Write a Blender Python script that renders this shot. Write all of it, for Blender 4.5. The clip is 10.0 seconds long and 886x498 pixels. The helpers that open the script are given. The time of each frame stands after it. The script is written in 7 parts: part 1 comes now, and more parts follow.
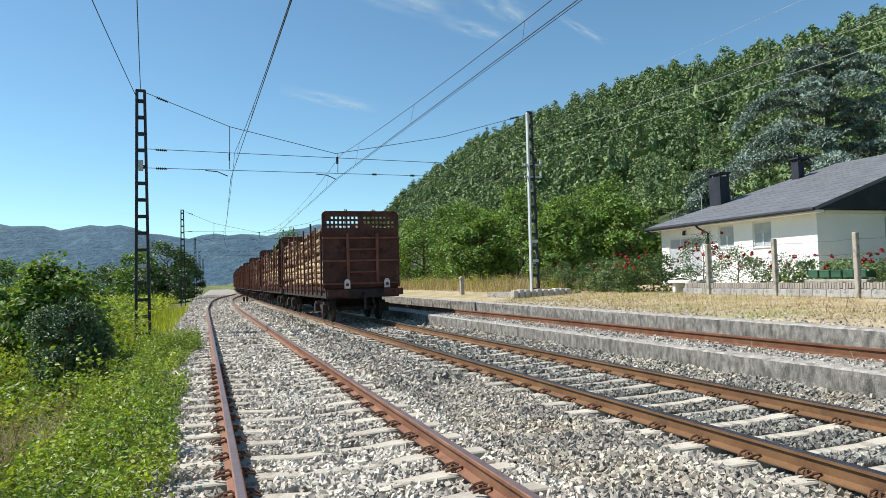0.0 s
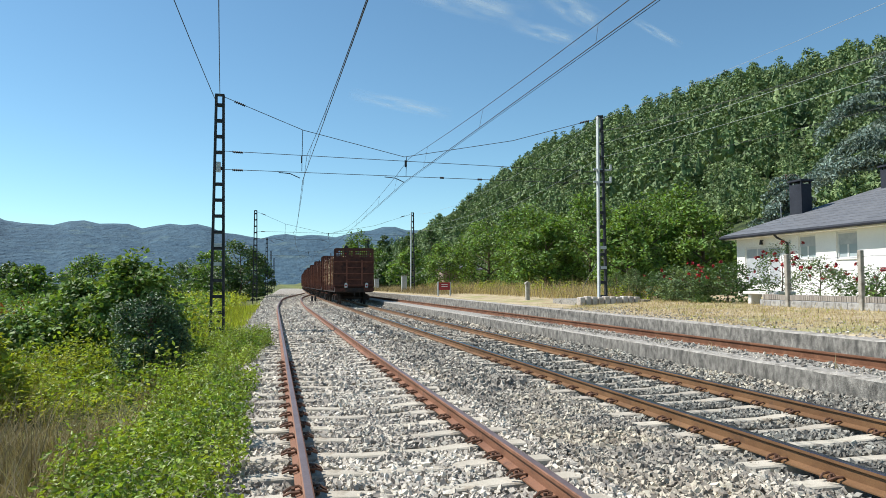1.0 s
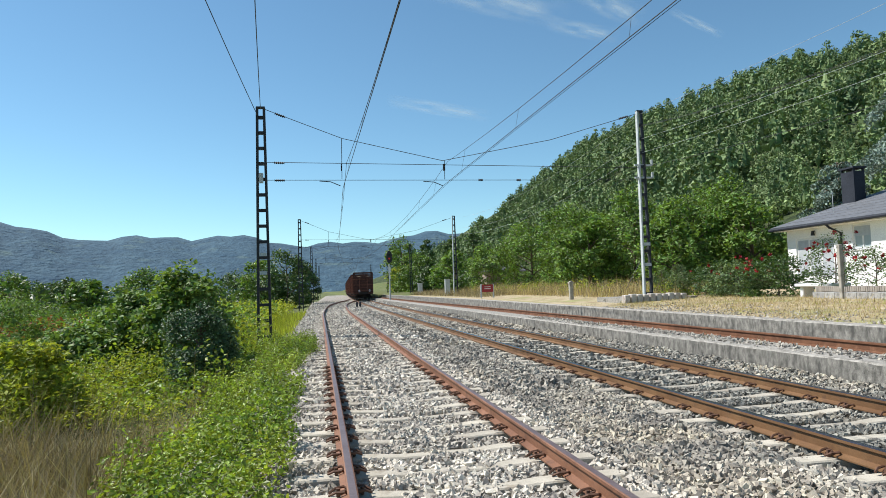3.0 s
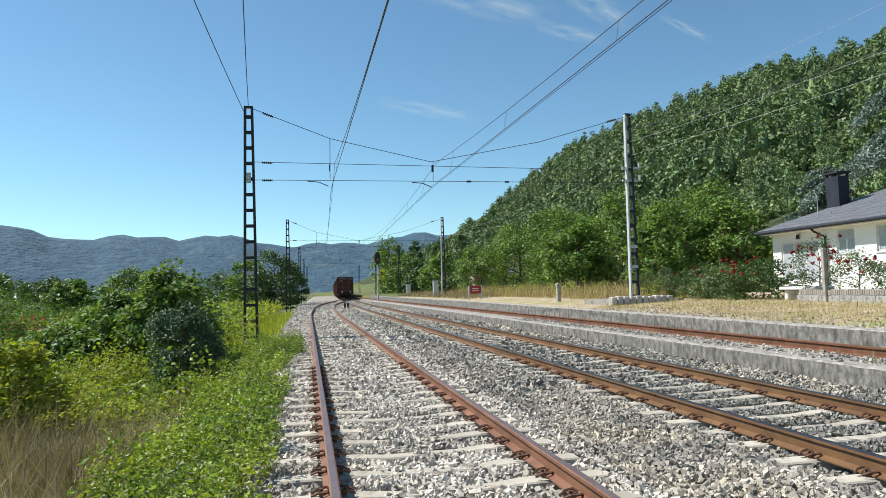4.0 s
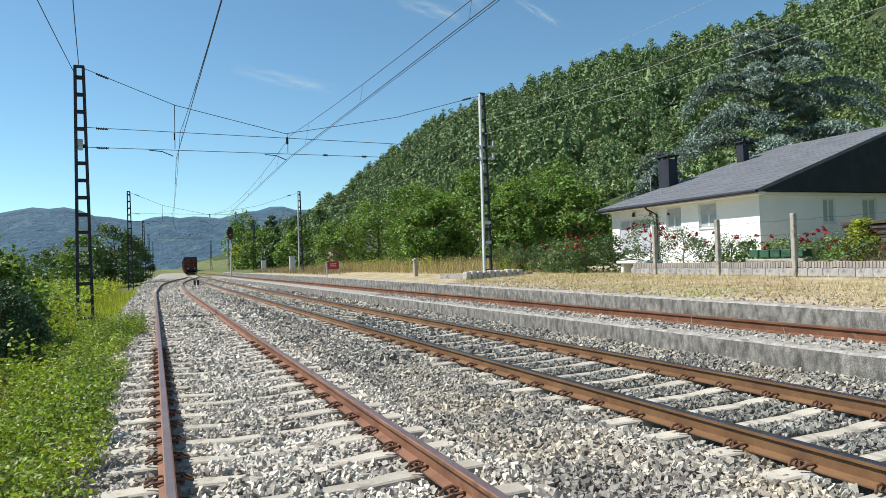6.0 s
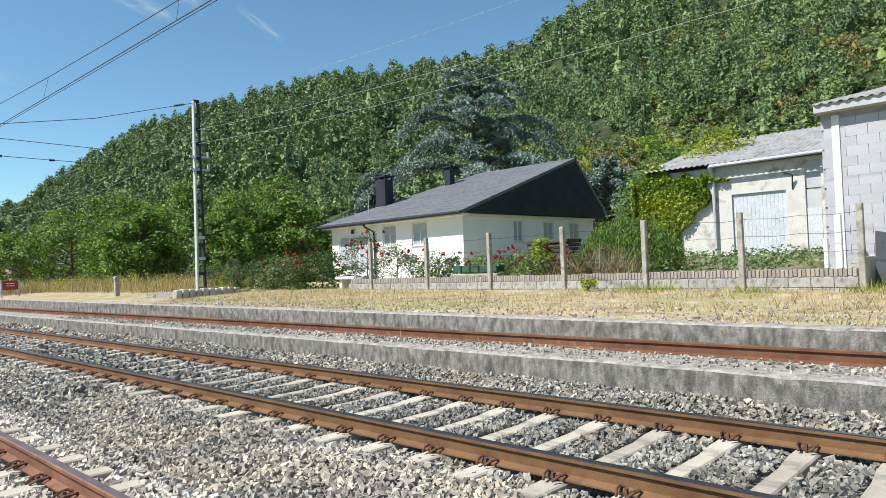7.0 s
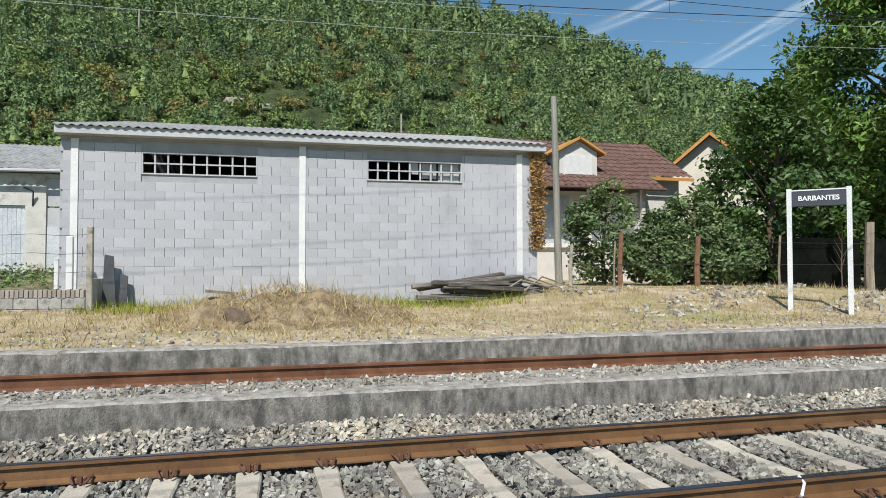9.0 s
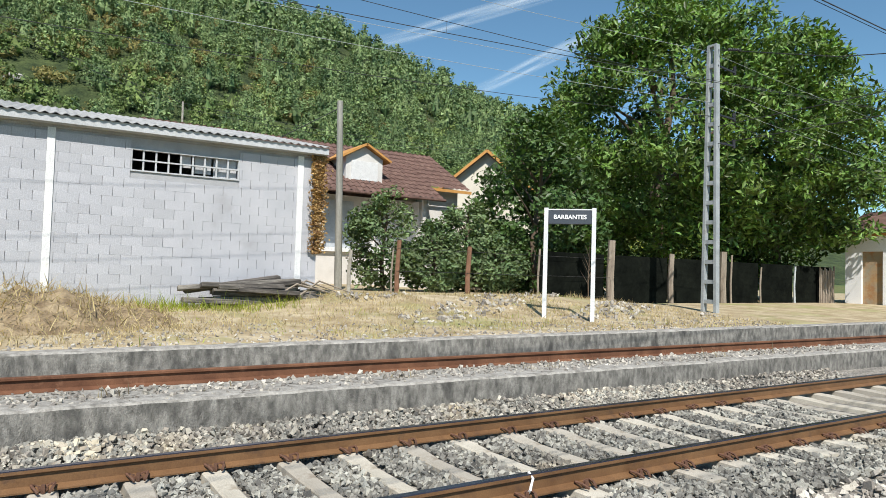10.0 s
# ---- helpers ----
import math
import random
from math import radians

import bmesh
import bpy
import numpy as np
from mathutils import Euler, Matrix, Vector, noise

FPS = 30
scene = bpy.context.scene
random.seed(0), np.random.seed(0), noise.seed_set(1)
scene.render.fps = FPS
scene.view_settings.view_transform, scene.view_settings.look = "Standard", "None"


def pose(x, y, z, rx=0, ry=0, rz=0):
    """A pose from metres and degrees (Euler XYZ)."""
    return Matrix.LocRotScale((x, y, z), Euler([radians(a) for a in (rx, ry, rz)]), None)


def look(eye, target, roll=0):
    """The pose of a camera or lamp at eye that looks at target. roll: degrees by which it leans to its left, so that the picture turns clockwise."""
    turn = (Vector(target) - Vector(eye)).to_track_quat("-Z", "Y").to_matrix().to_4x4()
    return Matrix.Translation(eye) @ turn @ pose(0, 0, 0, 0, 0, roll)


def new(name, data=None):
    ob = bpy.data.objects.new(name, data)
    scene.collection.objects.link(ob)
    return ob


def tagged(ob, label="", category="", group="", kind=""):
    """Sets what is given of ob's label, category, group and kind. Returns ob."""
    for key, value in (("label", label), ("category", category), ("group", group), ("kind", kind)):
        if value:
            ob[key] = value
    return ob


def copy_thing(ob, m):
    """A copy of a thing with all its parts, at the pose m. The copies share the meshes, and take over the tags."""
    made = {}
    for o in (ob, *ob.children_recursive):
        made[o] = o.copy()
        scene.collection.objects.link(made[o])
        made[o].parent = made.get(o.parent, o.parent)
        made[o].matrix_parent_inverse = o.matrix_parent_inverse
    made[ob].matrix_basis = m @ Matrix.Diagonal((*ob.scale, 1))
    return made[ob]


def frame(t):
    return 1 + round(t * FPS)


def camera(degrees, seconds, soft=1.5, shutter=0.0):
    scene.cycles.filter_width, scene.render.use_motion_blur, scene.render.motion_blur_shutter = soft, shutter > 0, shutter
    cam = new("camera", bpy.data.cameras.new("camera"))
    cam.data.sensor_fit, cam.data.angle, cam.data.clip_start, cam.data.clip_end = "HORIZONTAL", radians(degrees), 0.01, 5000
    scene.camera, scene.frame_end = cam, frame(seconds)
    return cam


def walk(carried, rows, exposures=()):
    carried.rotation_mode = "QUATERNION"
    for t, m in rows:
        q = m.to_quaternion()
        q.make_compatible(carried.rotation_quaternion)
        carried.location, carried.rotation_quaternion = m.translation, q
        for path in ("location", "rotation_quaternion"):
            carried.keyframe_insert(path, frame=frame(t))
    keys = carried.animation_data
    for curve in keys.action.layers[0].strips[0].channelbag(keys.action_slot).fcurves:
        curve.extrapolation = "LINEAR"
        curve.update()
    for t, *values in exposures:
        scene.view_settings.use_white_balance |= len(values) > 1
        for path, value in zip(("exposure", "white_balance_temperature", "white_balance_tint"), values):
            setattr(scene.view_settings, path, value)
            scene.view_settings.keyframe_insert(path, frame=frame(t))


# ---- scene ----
PATH = [
    (0, -0.010, 0.327, 1.393, -19.63, 2.50, -1.68),
    (0.5, -0.021, 0.349, 1.391, -15.70, 2.75, -0.30),
    (1, -0.030, 0.350, 1.389, -14.09, 2.93, -0.23),
    (1.5, -0.024, 0.364, 1.380, -12.74, 3.00, -1.14),
    (2, -0.019, 0.348, 1.374, -11.03, 2.98, -1.47),
    (2.5, 0.005, 0.306, 1.370, -10.41, 3.14, -1.98),
    (4, 0.048, 0.287, 1.358, -11.43, 3.36, -1.65),
    (4.5, 0.091, 0.287, 1.335, -12.90, 3.00, -1.64),
    (5, 0.126, 0.304, 1.341, -15.31, 2.15, -1.71),
    (5.2, 0.126, 0.304, 1.341, -17.16, 1.49, -1.71),
    (6.3, 0.188, 0.304, 1.369, -28.15, 0.84, -2.12),
    (6.5, 0.235, 0.318, 1.362, -33.07, 0.96, -2.26),
    (7, 0.285, 0.281, 1.369, -46.51, 1.36, -2.32),
    (7.5, 0.374, 0.177, 1.374, -62.43, 1.02, -1.36),
    (8, 0.437, 0.125, 1.377, -78.94, 0.77, -0.57),
    (8.5, 0.441, 0.103, 1.384, -92.14, 1.15, 0.08),
    (9, 0.483, 0.017, 1.393, -104.75, 1.69, -0.05),
    (9.5, 0.456, -0.111, 1.407, -116.11, 2.09, 1.17),
    (10, 0.453, -0.200, 1.425, -122.63, 2.23, 1.66),
]
cam = camera(66.6, 10.0, soft=0.65)
walk(cam, [(t, pose(x, y, z, 90 + p, 0, w) @ pose(0, 0, 0, 0, 0, r)) for t, x, y, z, w, p, r in PATH],
     exposures=[(0, 0.50), (2, 0.43), (6.5, 0.46), (7.3, 0.56), (8.3, 0.22), (9, 0.14), (10, 0.34)])

# ---- world and sun ----
SUN_EL, SUN_AZ = 50.0, -62.0      # degrees; azimuth from +y towards +x
world = bpy.data.worlds.new("world")
scene.world = world
world.use_nodes = True
wn, wl = world.node_tree.nodes, world.node_tree.links
sky = wn.new("ShaderNodeTexSky")
sky.sky_type, sky.sun_disc = "NISHITA", False
sky.sun_elevation, sky.sun_rotation = radians(SUN_EL), radians(SUN_AZ)
sky.air_density, sky.dust_density, sky.ozone_density = 0.9, 0.05, 3.0
tint = wn.new("ShaderNodeMix")
tint.data_type, tint.blend_type = "RGBA", "MULTIPLY"
tint.inputs[0].default_value, tint.inputs[7].default_value = 1.0, (0.84, 1.05, 1.0, 1)
wl.new(sky.outputs[0], tint.inputs[6])
wl.new(tint.outputs[2], wn["Background"].inputs[0])
wn["Background"].inputs[1].default_value = 0.105
sun = new("sun", bpy.data.lights.new("sun", "SUN"))
sun.data.energy, sun.data.angle, sun.data.color = 4.95, radians(0.53), (1.0, 0.955, 0.90)
sd = Vector((math.sin(radians(SUN_AZ)) * math.cos(radians(SUN_EL)), math.cos(radians(SUN_AZ)) * math.cos(radians(SUN_EL)), math.sin(radians(SUN_EL))))
sun.matrix_world = look(sd * 50, (0, 0, 0))


# ---- materials ----
def material(name, a, b, scale=3.0, rough=0.85, bump=0.3, fine=60.0, metal=0.0, island=0.0, streak=(1, 1, 1),
             spots=None, spot_scale=1.2, spot_at=0.6, spot_soft=0.18, spec=0.3, leaf=0.0, obrand=0.0, depth=0.01):
    """Two colours mixed by coarse and fine noise, with optional stains, per-piece variation and bump."""
    m = bpy.data.materials.new(name)
    m.use_nodes = True
    n, l = m.node_tree.nodes, m.node_tree.links
    bsdf = n["Principled BSDF"]
    tc, mp = n.new("ShaderNodeTexCoord"), n.new("ShaderNodeMapping")
    mp.inputs["Scale"].default_value = streak
    l.new(tc.outputs["Object"], mp.inputs[0])

    def noise_tex(s, d=4.0):
        t = n.new("ShaderNodeTexNoise")
        t.inputs["Scale"].default_value, t.inputs["Detail"].default_value, t.inputs["Roughness"].default_value = s, d, 0.62
        l.new(mp.outputs[0], t.inputs["Vector"])
        return t.outputs["Fac"]

    def mix(kind, f, x, y):
        k = n.new("ShaderNodeMix")
        k.data_type, k.blend_type = "RGBA", kind
        for i, v in ((0, f), (6, x), (7, y)):
            if isinstance(v, (int, float)):
                k.inputs[i].default_value = v
            elif isinstance(v, tuple):
                k.inputs[i].default_value = (*v, 1)
            else:
                l.new(v, k.inputs[i])
        return k.outputs[2]

    def ramp(v, lo, hi, y0=0.0, y1=1.0):
        k = n.new("ShaderNodeMapRange")
        l.new(v, k.inputs[0])
        for i, q in ((1, lo), (2, hi), (3, y0), (4, y1)):
            k.inputs[i].default_value = q
        return k.outputs[0]

    coarse, small = noise_tex(scale), noise_tex(fine, 3.0)
    col = mix("MIX", ramp(coarse, 0.33, 0.67), tuple(a), tuple(b))
    gray = n.new("ShaderNodeCombineColor")
    v = ramp(small, 0.25, 0.75, 0.72, 1.28)
    for i in range(3):
        l.new(v, gray.inputs[i])
    col = mix("MULTIPLY", 0.8, col, gray.outputs[0])
    if spots:
        col = mix("MIX", ramp(noise_tex(spot_scale, 6.0), spot_at - spot_soft * 0.28, spot_at + spot_soft * 0.72), col, tuple(spots))
    if island or obrand:
        src = n.new("ShaderNodeNewGeometry").outputs["Random Per Island"] if island else n.new("ShaderNodeObjectInfo").outputs["Random"]
        k = island or obrand
        hs = n.new("ShaderNodeHueSaturation")
        l.new(ramp(src, 0, 1, 1 - k, 1 + k), hs.inputs["Value"])
        l.new(ramp(src, 0, 1, 0.5 - 0.02 * k, 0.5 + 0.03 * k), hs.inputs["Hue"])
        l.new(col, hs.inputs["Color"])
        col = hs.outputs[0]
    l.new(col, bsdf.inputs["Base Color"])
    bsdf.inputs["Roughness"].default_value = rough
    bsdf.inputs["Metallic"].default_value = metal
    bsdf.inputs["Specular IOR Level"].default_value = spec
    if bump:
        bp = n.new("ShaderNodeBump")
        bp.inputs["Strength"].default_value, bp.inputs["Distance"].default_value = bump, depth
        l.new(small, bp.inputs["Height"])
        l.new(bp.outputs[0], bsdf.inputs["Normal"])
    if leaf:
        tr, ms = n.new("ShaderNodeBsdfTranslucent"), n.new("ShaderNodeMixShader")
        l.new(mix("MULTIPLY", 1.0, col, (1.3, 1.25, 0.5)), tr.inputs[0])
        ms.inputs[0].default_value = leaf
        l.new(bsdf.outputs[0], ms.inputs[1])
        l.new(tr.outputs[0], ms.inputs[2])
        l.new(ms.outputs[0], n["Material Output"].inputs[0])
    return m


M_RAIL = material("rail_rust", (0.155, 0.068, 0.036), (0.25, 0.12, 0.066), 2.5, 0.65, 0.25, 90, spec=0.4, spots=(0.10, 0.05, 0.032), spot_scale=6, spot_at=0.6)
M_RAIL2 = material("rail_rust_brown", (0.125, 0.062, 0.026), (0.195, 0.105, 0.046), 2.5, 0.6, 0.25, 90, spec=0.4, spots=(0.09, 0.05, 0.03), spot_scale=6, spot_at=0.62)
M_RAIL3 = material("rail_rust_dark", (0.10, 0.042, 0.022), (0.185, 0.085, 0.045), 2.5, 0.8, 0.3, 90, spots=(0.26, 0.13, 0.075), spot_scale=7, spot_at=0.62)
M_HEAD = material("rail_head_dull", (0.15, 0.105, 0.10), (0.21, 0.16, 0.155), 3, 0.45, 0.1, 50, metal=0.4)
M_STEEL = material("rail_head_steel", (0.13, 0.115, 0.13), (0.19, 0.17, 0.19), 4, 0.25, 0.05, 40, metal=0.9)
M_SLEEPER = material("sleeper_concrete", (0.36, 0.325, 0.26), (0.48, 0.44, 0.365), 2.2, 0.9, 0.3, 80, spots=(0.21, 0.165, 0.115), spot_scale=4, spot_at=0.61, obrand=0.16)
M_CLIP = material("clip_rust", (0.08, 0.045, 0.03), (0.16, 0.08, 0.05), 20, 0.75, 0.2)
M_STONE = material("ballast_stone", (0.235, 0.215, 0.185), (0.46, 0.415, 0.345), 0.9, 0.9, 0.4, 110, island=0.5, spots=(0.42, 0.36, 0.27), spot_scale=0.45, spot_at=0.56)
M_STONEPALE = material("pale_ballast_stone", (0.36, 0.325, 0.275), (0.61, 0.56, 0.48), 0.9, 0.9, 0.4, 110, island=0.5)
M_STONEGREY = material("grey_ballast_stone", (0.16, 0.153, 0.135), (0.34, 0.325, 0.28), 0.9, 0.9, 0.4, 110, island=0.55, spots=(0.32, 0.255, 0.175), spot_scale=0.8, spot_at=0.62)
M_BALLAST = material("ballast_bed", (0.16, 0.148, 0.126), (0.47, 0.43, 0.37), 22, 0.95, 1.0, 40, depth=0.05)
M_GROUND = material("field_soil", (0.07, 0.09, 0.028), (0.17, 0.165, 0.06), 0.35, 0.95, 0.6, 7, spots=(0.09, 0.13, 0.035), spot_scale=0.15, spot_at=0.5, depth=0.05)
M_DRY = material("dry_grass_ground", (0.29, 0.22, 0.12), (0.54, 0.45, 0.30), 1.6, 0.95, 0.9, 30, spots=(0.30, 0.295, 0.12), spot_scale=0.5, spot_at=0.56, spot_soft=0.14, depth=0.03)
M_CONC = material("old_platform_concrete", (0.12, 0.113, 0.10), (0.33, 0.313, 0.275), 13, 0.92, 0.9, 80, streak=(1, 1, 0.5), spots=(0.08, 0.077, 0.069), spot_scale=5, spot_at=0.54, spot_soft=0.2, depth=0.02)
M_CONCTOP = material("platform_top_concrete", (0.24, 0.225, 0.195), (0.45, 0.43, 0.385), 7, 0.95, 0.9, 34, spots=(0.13, 0.12, 0.10), spot_scale=7, spot_at=0.56, spot_soft=0.1, depth=0.03)
M_POLE = material("dark_mast_paint", (0.018, 0.02, 0.024), (0.04, 0.04, 0.045), 4, 0.6, 0.1)
M_GALV = material("pale_mast_paint", (0.40, 0.43, 0.43), (0.52, 0.55, 0.54), 3, 0.6, 0.1, spots=(0.25, 0.22, 0.18), spot_scale=3, spot_at=0.7)
M_WIRE = material("wire", (0.03, 0.03, 0.032), (0.06, 0.06, 0.06), 8, 0.6, 0.0)
M_PALEWIRE = material("pale_wire", (0.34, 0.36, 0.36), (0.46, 0.48, 0.48), 8, 0.5, 0.0)
M_WAGON = material("wagon_brown", (0.055, 0.02, 0.014), (0.105, 0.04, 0.027), 1.6, 0.7, 0.3, 30, spots=(0.025, 0.012, 0.01), spot_scale=3.5, spot_at=0.58)
M_UNDER = material("wagon_underframe", (0.025, 0.02, 0.018), (0.05, 0.038, 0.032), 3, 0.85, 0.3)
M_LOG = material("log_bark", (0.20, 0.125, 0.07), (0.56, 0.425, 0.27), 2.5, 0.9, 0.5, 25, island=0.6)
M_WHITE = material("white_plaster", (0.76, 0.76, 0.74), (0.82, 0.82, 0.80), 0.8, 0.9, 0.12, 40, spots=(0.62, 0.61, 0.58), spot_scale=1.1, spot_at=0.68)
M_SLATE = material("slate", (0.11, 0.115, 0.125), (0.15, 0.155, 0.165), 1.5, 0.6, 0.2, 12, obrand=0.06)
M_SLATEDARK = material("gable_slate", (0.018, 0.021, 0.03), (0.03, 0.034, 0.045), 1.5, 0.7, 0.2, 14)
M_GLASS = bpy.data.materials.new("window_glass")
M_GLASS.use_nodes = True
_b = M_GLASS.node_tree.nodes["Principled BSDF"]
_b.inputs["Base Color"].default_value, _b.inputs["Roughness"].default_value = (0.36, 0.42, 0.43, 1), 0.06
M_BLOCK = material("concrete_block", (0.40, 0.405, 0.425), (0.475, 0.475, 0.495), 1.1, 0.93, 0.3, 45, obrand=0.07, spots=(0.345, 0.34, 0.35), spot_scale=1.6, spot_at=0.62)
M_MORTAR = material("mortar", (0.32, 0.32, 0.325), (0.40, 0.40, 0.405), 3, 0.95, 0.3)
M_CORR = material("fibre_cement_roof", (0.27, 0.27, 0.265), (0.41, 0.41, 0.40), 2.2, 0.9, 0.3, 30, spots=(0.15, 0.15, 0.13), spot_scale=3.0, spot_at=0.6)
M_GREYPAINT = material("grey_fascia", (0.40, 0.41, 0.415), (0.50, 0.51, 0.515), 2, 0.8, 0.15)
M_BARK = material("bark", (0.09, 0.065, 0.045), (0.16, 0.12, 0.085), 6, 0.95, 0.6, 25)
M_WOOD = material("weathered_wood", (0.20, 0.16, 0.12), (0.34, 0.29, 0.23), 3, 0.9, 0.5, 30, streak=(3, 3, 0.4))
M_LEAF = material("broad_leaf", (0.075, 0.14, 0.026), (0.20, 0.30, 0.06), 0.9, 0.5, 0.0, 9, island=0.6, leaf=0.3, spec=0.45)
M_LEAFDARK = material("dark_leaf", (0.045, 0.09, 0.022), (0.09, 0.15, 0.036), 0.6, 0.5, 0.0, 9, island=0.5, leaf=0.25, spec=0.5)
M_LEAFYEL = material("yellow_green_leaf", (0.19, 0.25, 0.03), (0.39, 0.41, 0.065), 0.8, 0.6, 0.0, 9, island=0.45, leaf=0.42)
M_PINE = material("pine_needles", (0.055, 0.105, 0.042), (0.235, 0.31, 0.12), 0.2, 0.65, 0.0, 2, island=0.35, leaf=0.06)
M_SCRUB = material("hill_scrub", (0.02, 0.034, 0.012), (0.075, 0.10, 0.033), 0.35, 0.95, 0.9, 1.8, spots=(0.17, 0.13, 0.07), spot_scale=0.05, spot_at=0.68, depth=0.6)
M_CEDAR = material("blue_cedar", (0.085, 0.13, 0.105), (0.27, 0.345, 0.29), 0.5, 0.7, 0.0, 8, island=0.45, leaf=0.08)
# blue base colours carry the haze of distance over the woods
M_FARHILL = material("haze_tinted_woods", (0.032, 0.075, 0.115), (0.06, 0.115, 0.155), 0.012, 0.95, 0.8, 0.05, spots=(0.095, 0.15, 0.15), spot_scale=0.016, spot_at=0.62, depth=14)
M_STRAW = material("dry_straw", (0.37, 0.285, 0.15), (0.53, 0.43, 0.26), 1.2, 0.9, 0.0, 9, island=0.45, leaf=0.3)


# ---- mesh helpers ----
def np_mesh(name, V, F):
    V, F = np.asarray(V, np.float32), np.asarray(F, np.int32)
    me = bpy.data.meshes.new(name)
    me.vertices.add(len(V))
    me.vertices.foreach_set("co", V.ravel())
    me.loops.add(F.size)
    me.loops.foreach_set("vertex_index", F.ravel())
    me.polygons.add(len(F))
    me.polygons.foreach_set("loop_start", np.arange(0, F.size, F.shape[1], dtype=np.int32))
    me.update(calc_edges=True)
    me.shade_flat()
    return me


def box(x0, y0, z0, x1, y1, z1):
    v = [(x, y, z) for z in (z0, z1) for x, y in ((x0, y0), (x1, y0), (x1, y1), (x0, y1))]
    return v, [(3, 2, 1, 0), (4, 5, 6, 7), (0, 1, 5, 4), (1, 2, 6, 5), (2, 3, 7, 6), (3, 0, 4, 7)]


def beam(p, q, w, h=None):
    """A square bar from p to q."""
    p, q, h = Vector(p), Vector(q), h or w
    d = (q - p).normalized()
    s = d.cross(Vector((0, 0, 1)))
    s = (Vector((1, 0, 0)) if s.length < 0.05 else s).normalized()
    u = s.cross(d)
    v = [tuple(e + s * a * w / 2 + u * b * h / 2) for e in (p, q) for a, b in ((-1, -1), (1, -1), (1, 1), (-1, 1))]
    return v, [(3, 2, 1, 0), (4, 5, 6, 7), (0, 1, 5, 4), (1, 2, 6, 5), (2, 3, 7, 6), (3, 0, 4, 7)]


def tube(pts, radii, n=6, cap=True):
    pts = [Vector(p) for p in pts]
    if isinstance(radii, (int, float)):
        radii = [radii] * len(pts)
    v, f = [], []
    for i, p in enumerate(pts):
        d = (pts[min(i + 1, len(pts) - 1)] - pts[max(i - 1, 0)]).normalized()
        s = d.cross(Vector((0.13, 0.21, 1)) if abs(d.z) < 0.9 else Vector((1, 0.1, 0))).normalized()
        u = d.cross(s)
        v += [tuple(p + (s * math.cos(a) + u * math.sin(a)) * radii[i]) for a in (2 * math.pi * k / n for k in range(n))]
    for i in range(len(pts) - 1):
        f += [(i * n + k, i * n + (k + 1) % n, (i + 1) * n + (k + 1) % n, (i + 1) * n + k) for k in range(n)]
    if cap:
        f += [tuple(range(n))[::-1], tuple(range((len(pts) - 1) * n, len(pts) * n))]
    return v, f


def prism(outline, axis, a, b):
    """A closed 2D outline pushed along axis 'x', 'y' or 'z' from a to b."""
    n = len(outline)
    put = {"x": lambda p, c: (c, p[0], p[1]), "y": lambda p, c: (p[0], c, p[1]), "z": lambda p, c: (p[0], p[1], c)}[axis]
    v = [put(p, c) for c in (a, b) for p in outline]
    return v, [tuple(range(n)), tuple(range(n, 2 * n))[::-1]] + [(i + n, (i + 1) % n + n, (i + 1) % n, i) for i in range(n)]


def joined(name, chunks, bevel=0.0, smooth=False):
    v, f = [], []
    for cv, cf in chunks:
        o = len(v)
        v += list(cv)
        f += [tuple(i + o for i in face) for face in cf]
    me = bpy.data.meshes.new(name)
    me.from_pydata(v, [], f)
    bm = bmesh.new()
    bm.from_mesh(me)
    bmesh.ops.recalc_face_normals(bm, faces=bm.faces)
    if bevel:
        bmesh.ops.bevel(bm, geom=[e for e in bm.edges if e.is_manifold and e.calc_face_angle(0) > 0.6], offset=bevel, segments=1, affect="EDGES")
    bm.to_mesh(me)
    bm.free()
    if smooth:
        for q in me.polygons:
            q.use_smooth = True
    return me


def part(name, data, mat, parent=None, label="", at=None):
    """Links a mesh (or chunks) as one object, under a thing where one is given."""
    me = data if isinstance(data, bpy.types.Mesh) else joined(name, data)
    if not me.materials:
        me.materials.append(mat)
    ob = new(name, me)
    if at is not None:
        ob.matrix_basis = at
    if parent:
        ob.parent = parent
    if label:
        ob["label"] = label
    return ob


def thing(name, label, category, at=None, group="", kind=""):
    ob = new(name)
    ob.empty_display_size = 0.2
    if at is not None:
        ob.matrix_basis = at
    return tagged(ob, label, category, group, kind)


def spline(tab, y):
    """Smooth value at y of a table of (y, x)."""
    ys, xs = [q[0] for q in tab], [q[1] for q in tab]
    if y <= ys[0]:
        return xs[0]
    if y >= ys[-1]:
        return xs[-1] + (xs[-1] - xs[-2]) / (ys[-1] - ys[-2]) * (y - ys[-1])
    i = max(k for k in range(len(ys) - 1) if ys[k] <= y)
    g = lambda k: 0.0 if k in (0,) else (xs[min(k + 1, len(xs) - 1)] - xs[k - 1]) / (ys[min(k + 1, len(ys) - 1)] - ys[k - 1])
    h, t = ys[i + 1] - ys[i], (y - ys[i]) / (ys[i + 1] - ys[i])
    return ((2 * t**3 - 3 * t * t + 1) * xs[i] + (t**3 - 2 * t * t + t) * h * g(i)
            + (-2 * t**3 + 3 * t * t) * xs[i + 1] + (t**3 - t * t) * h * g(i + 1))


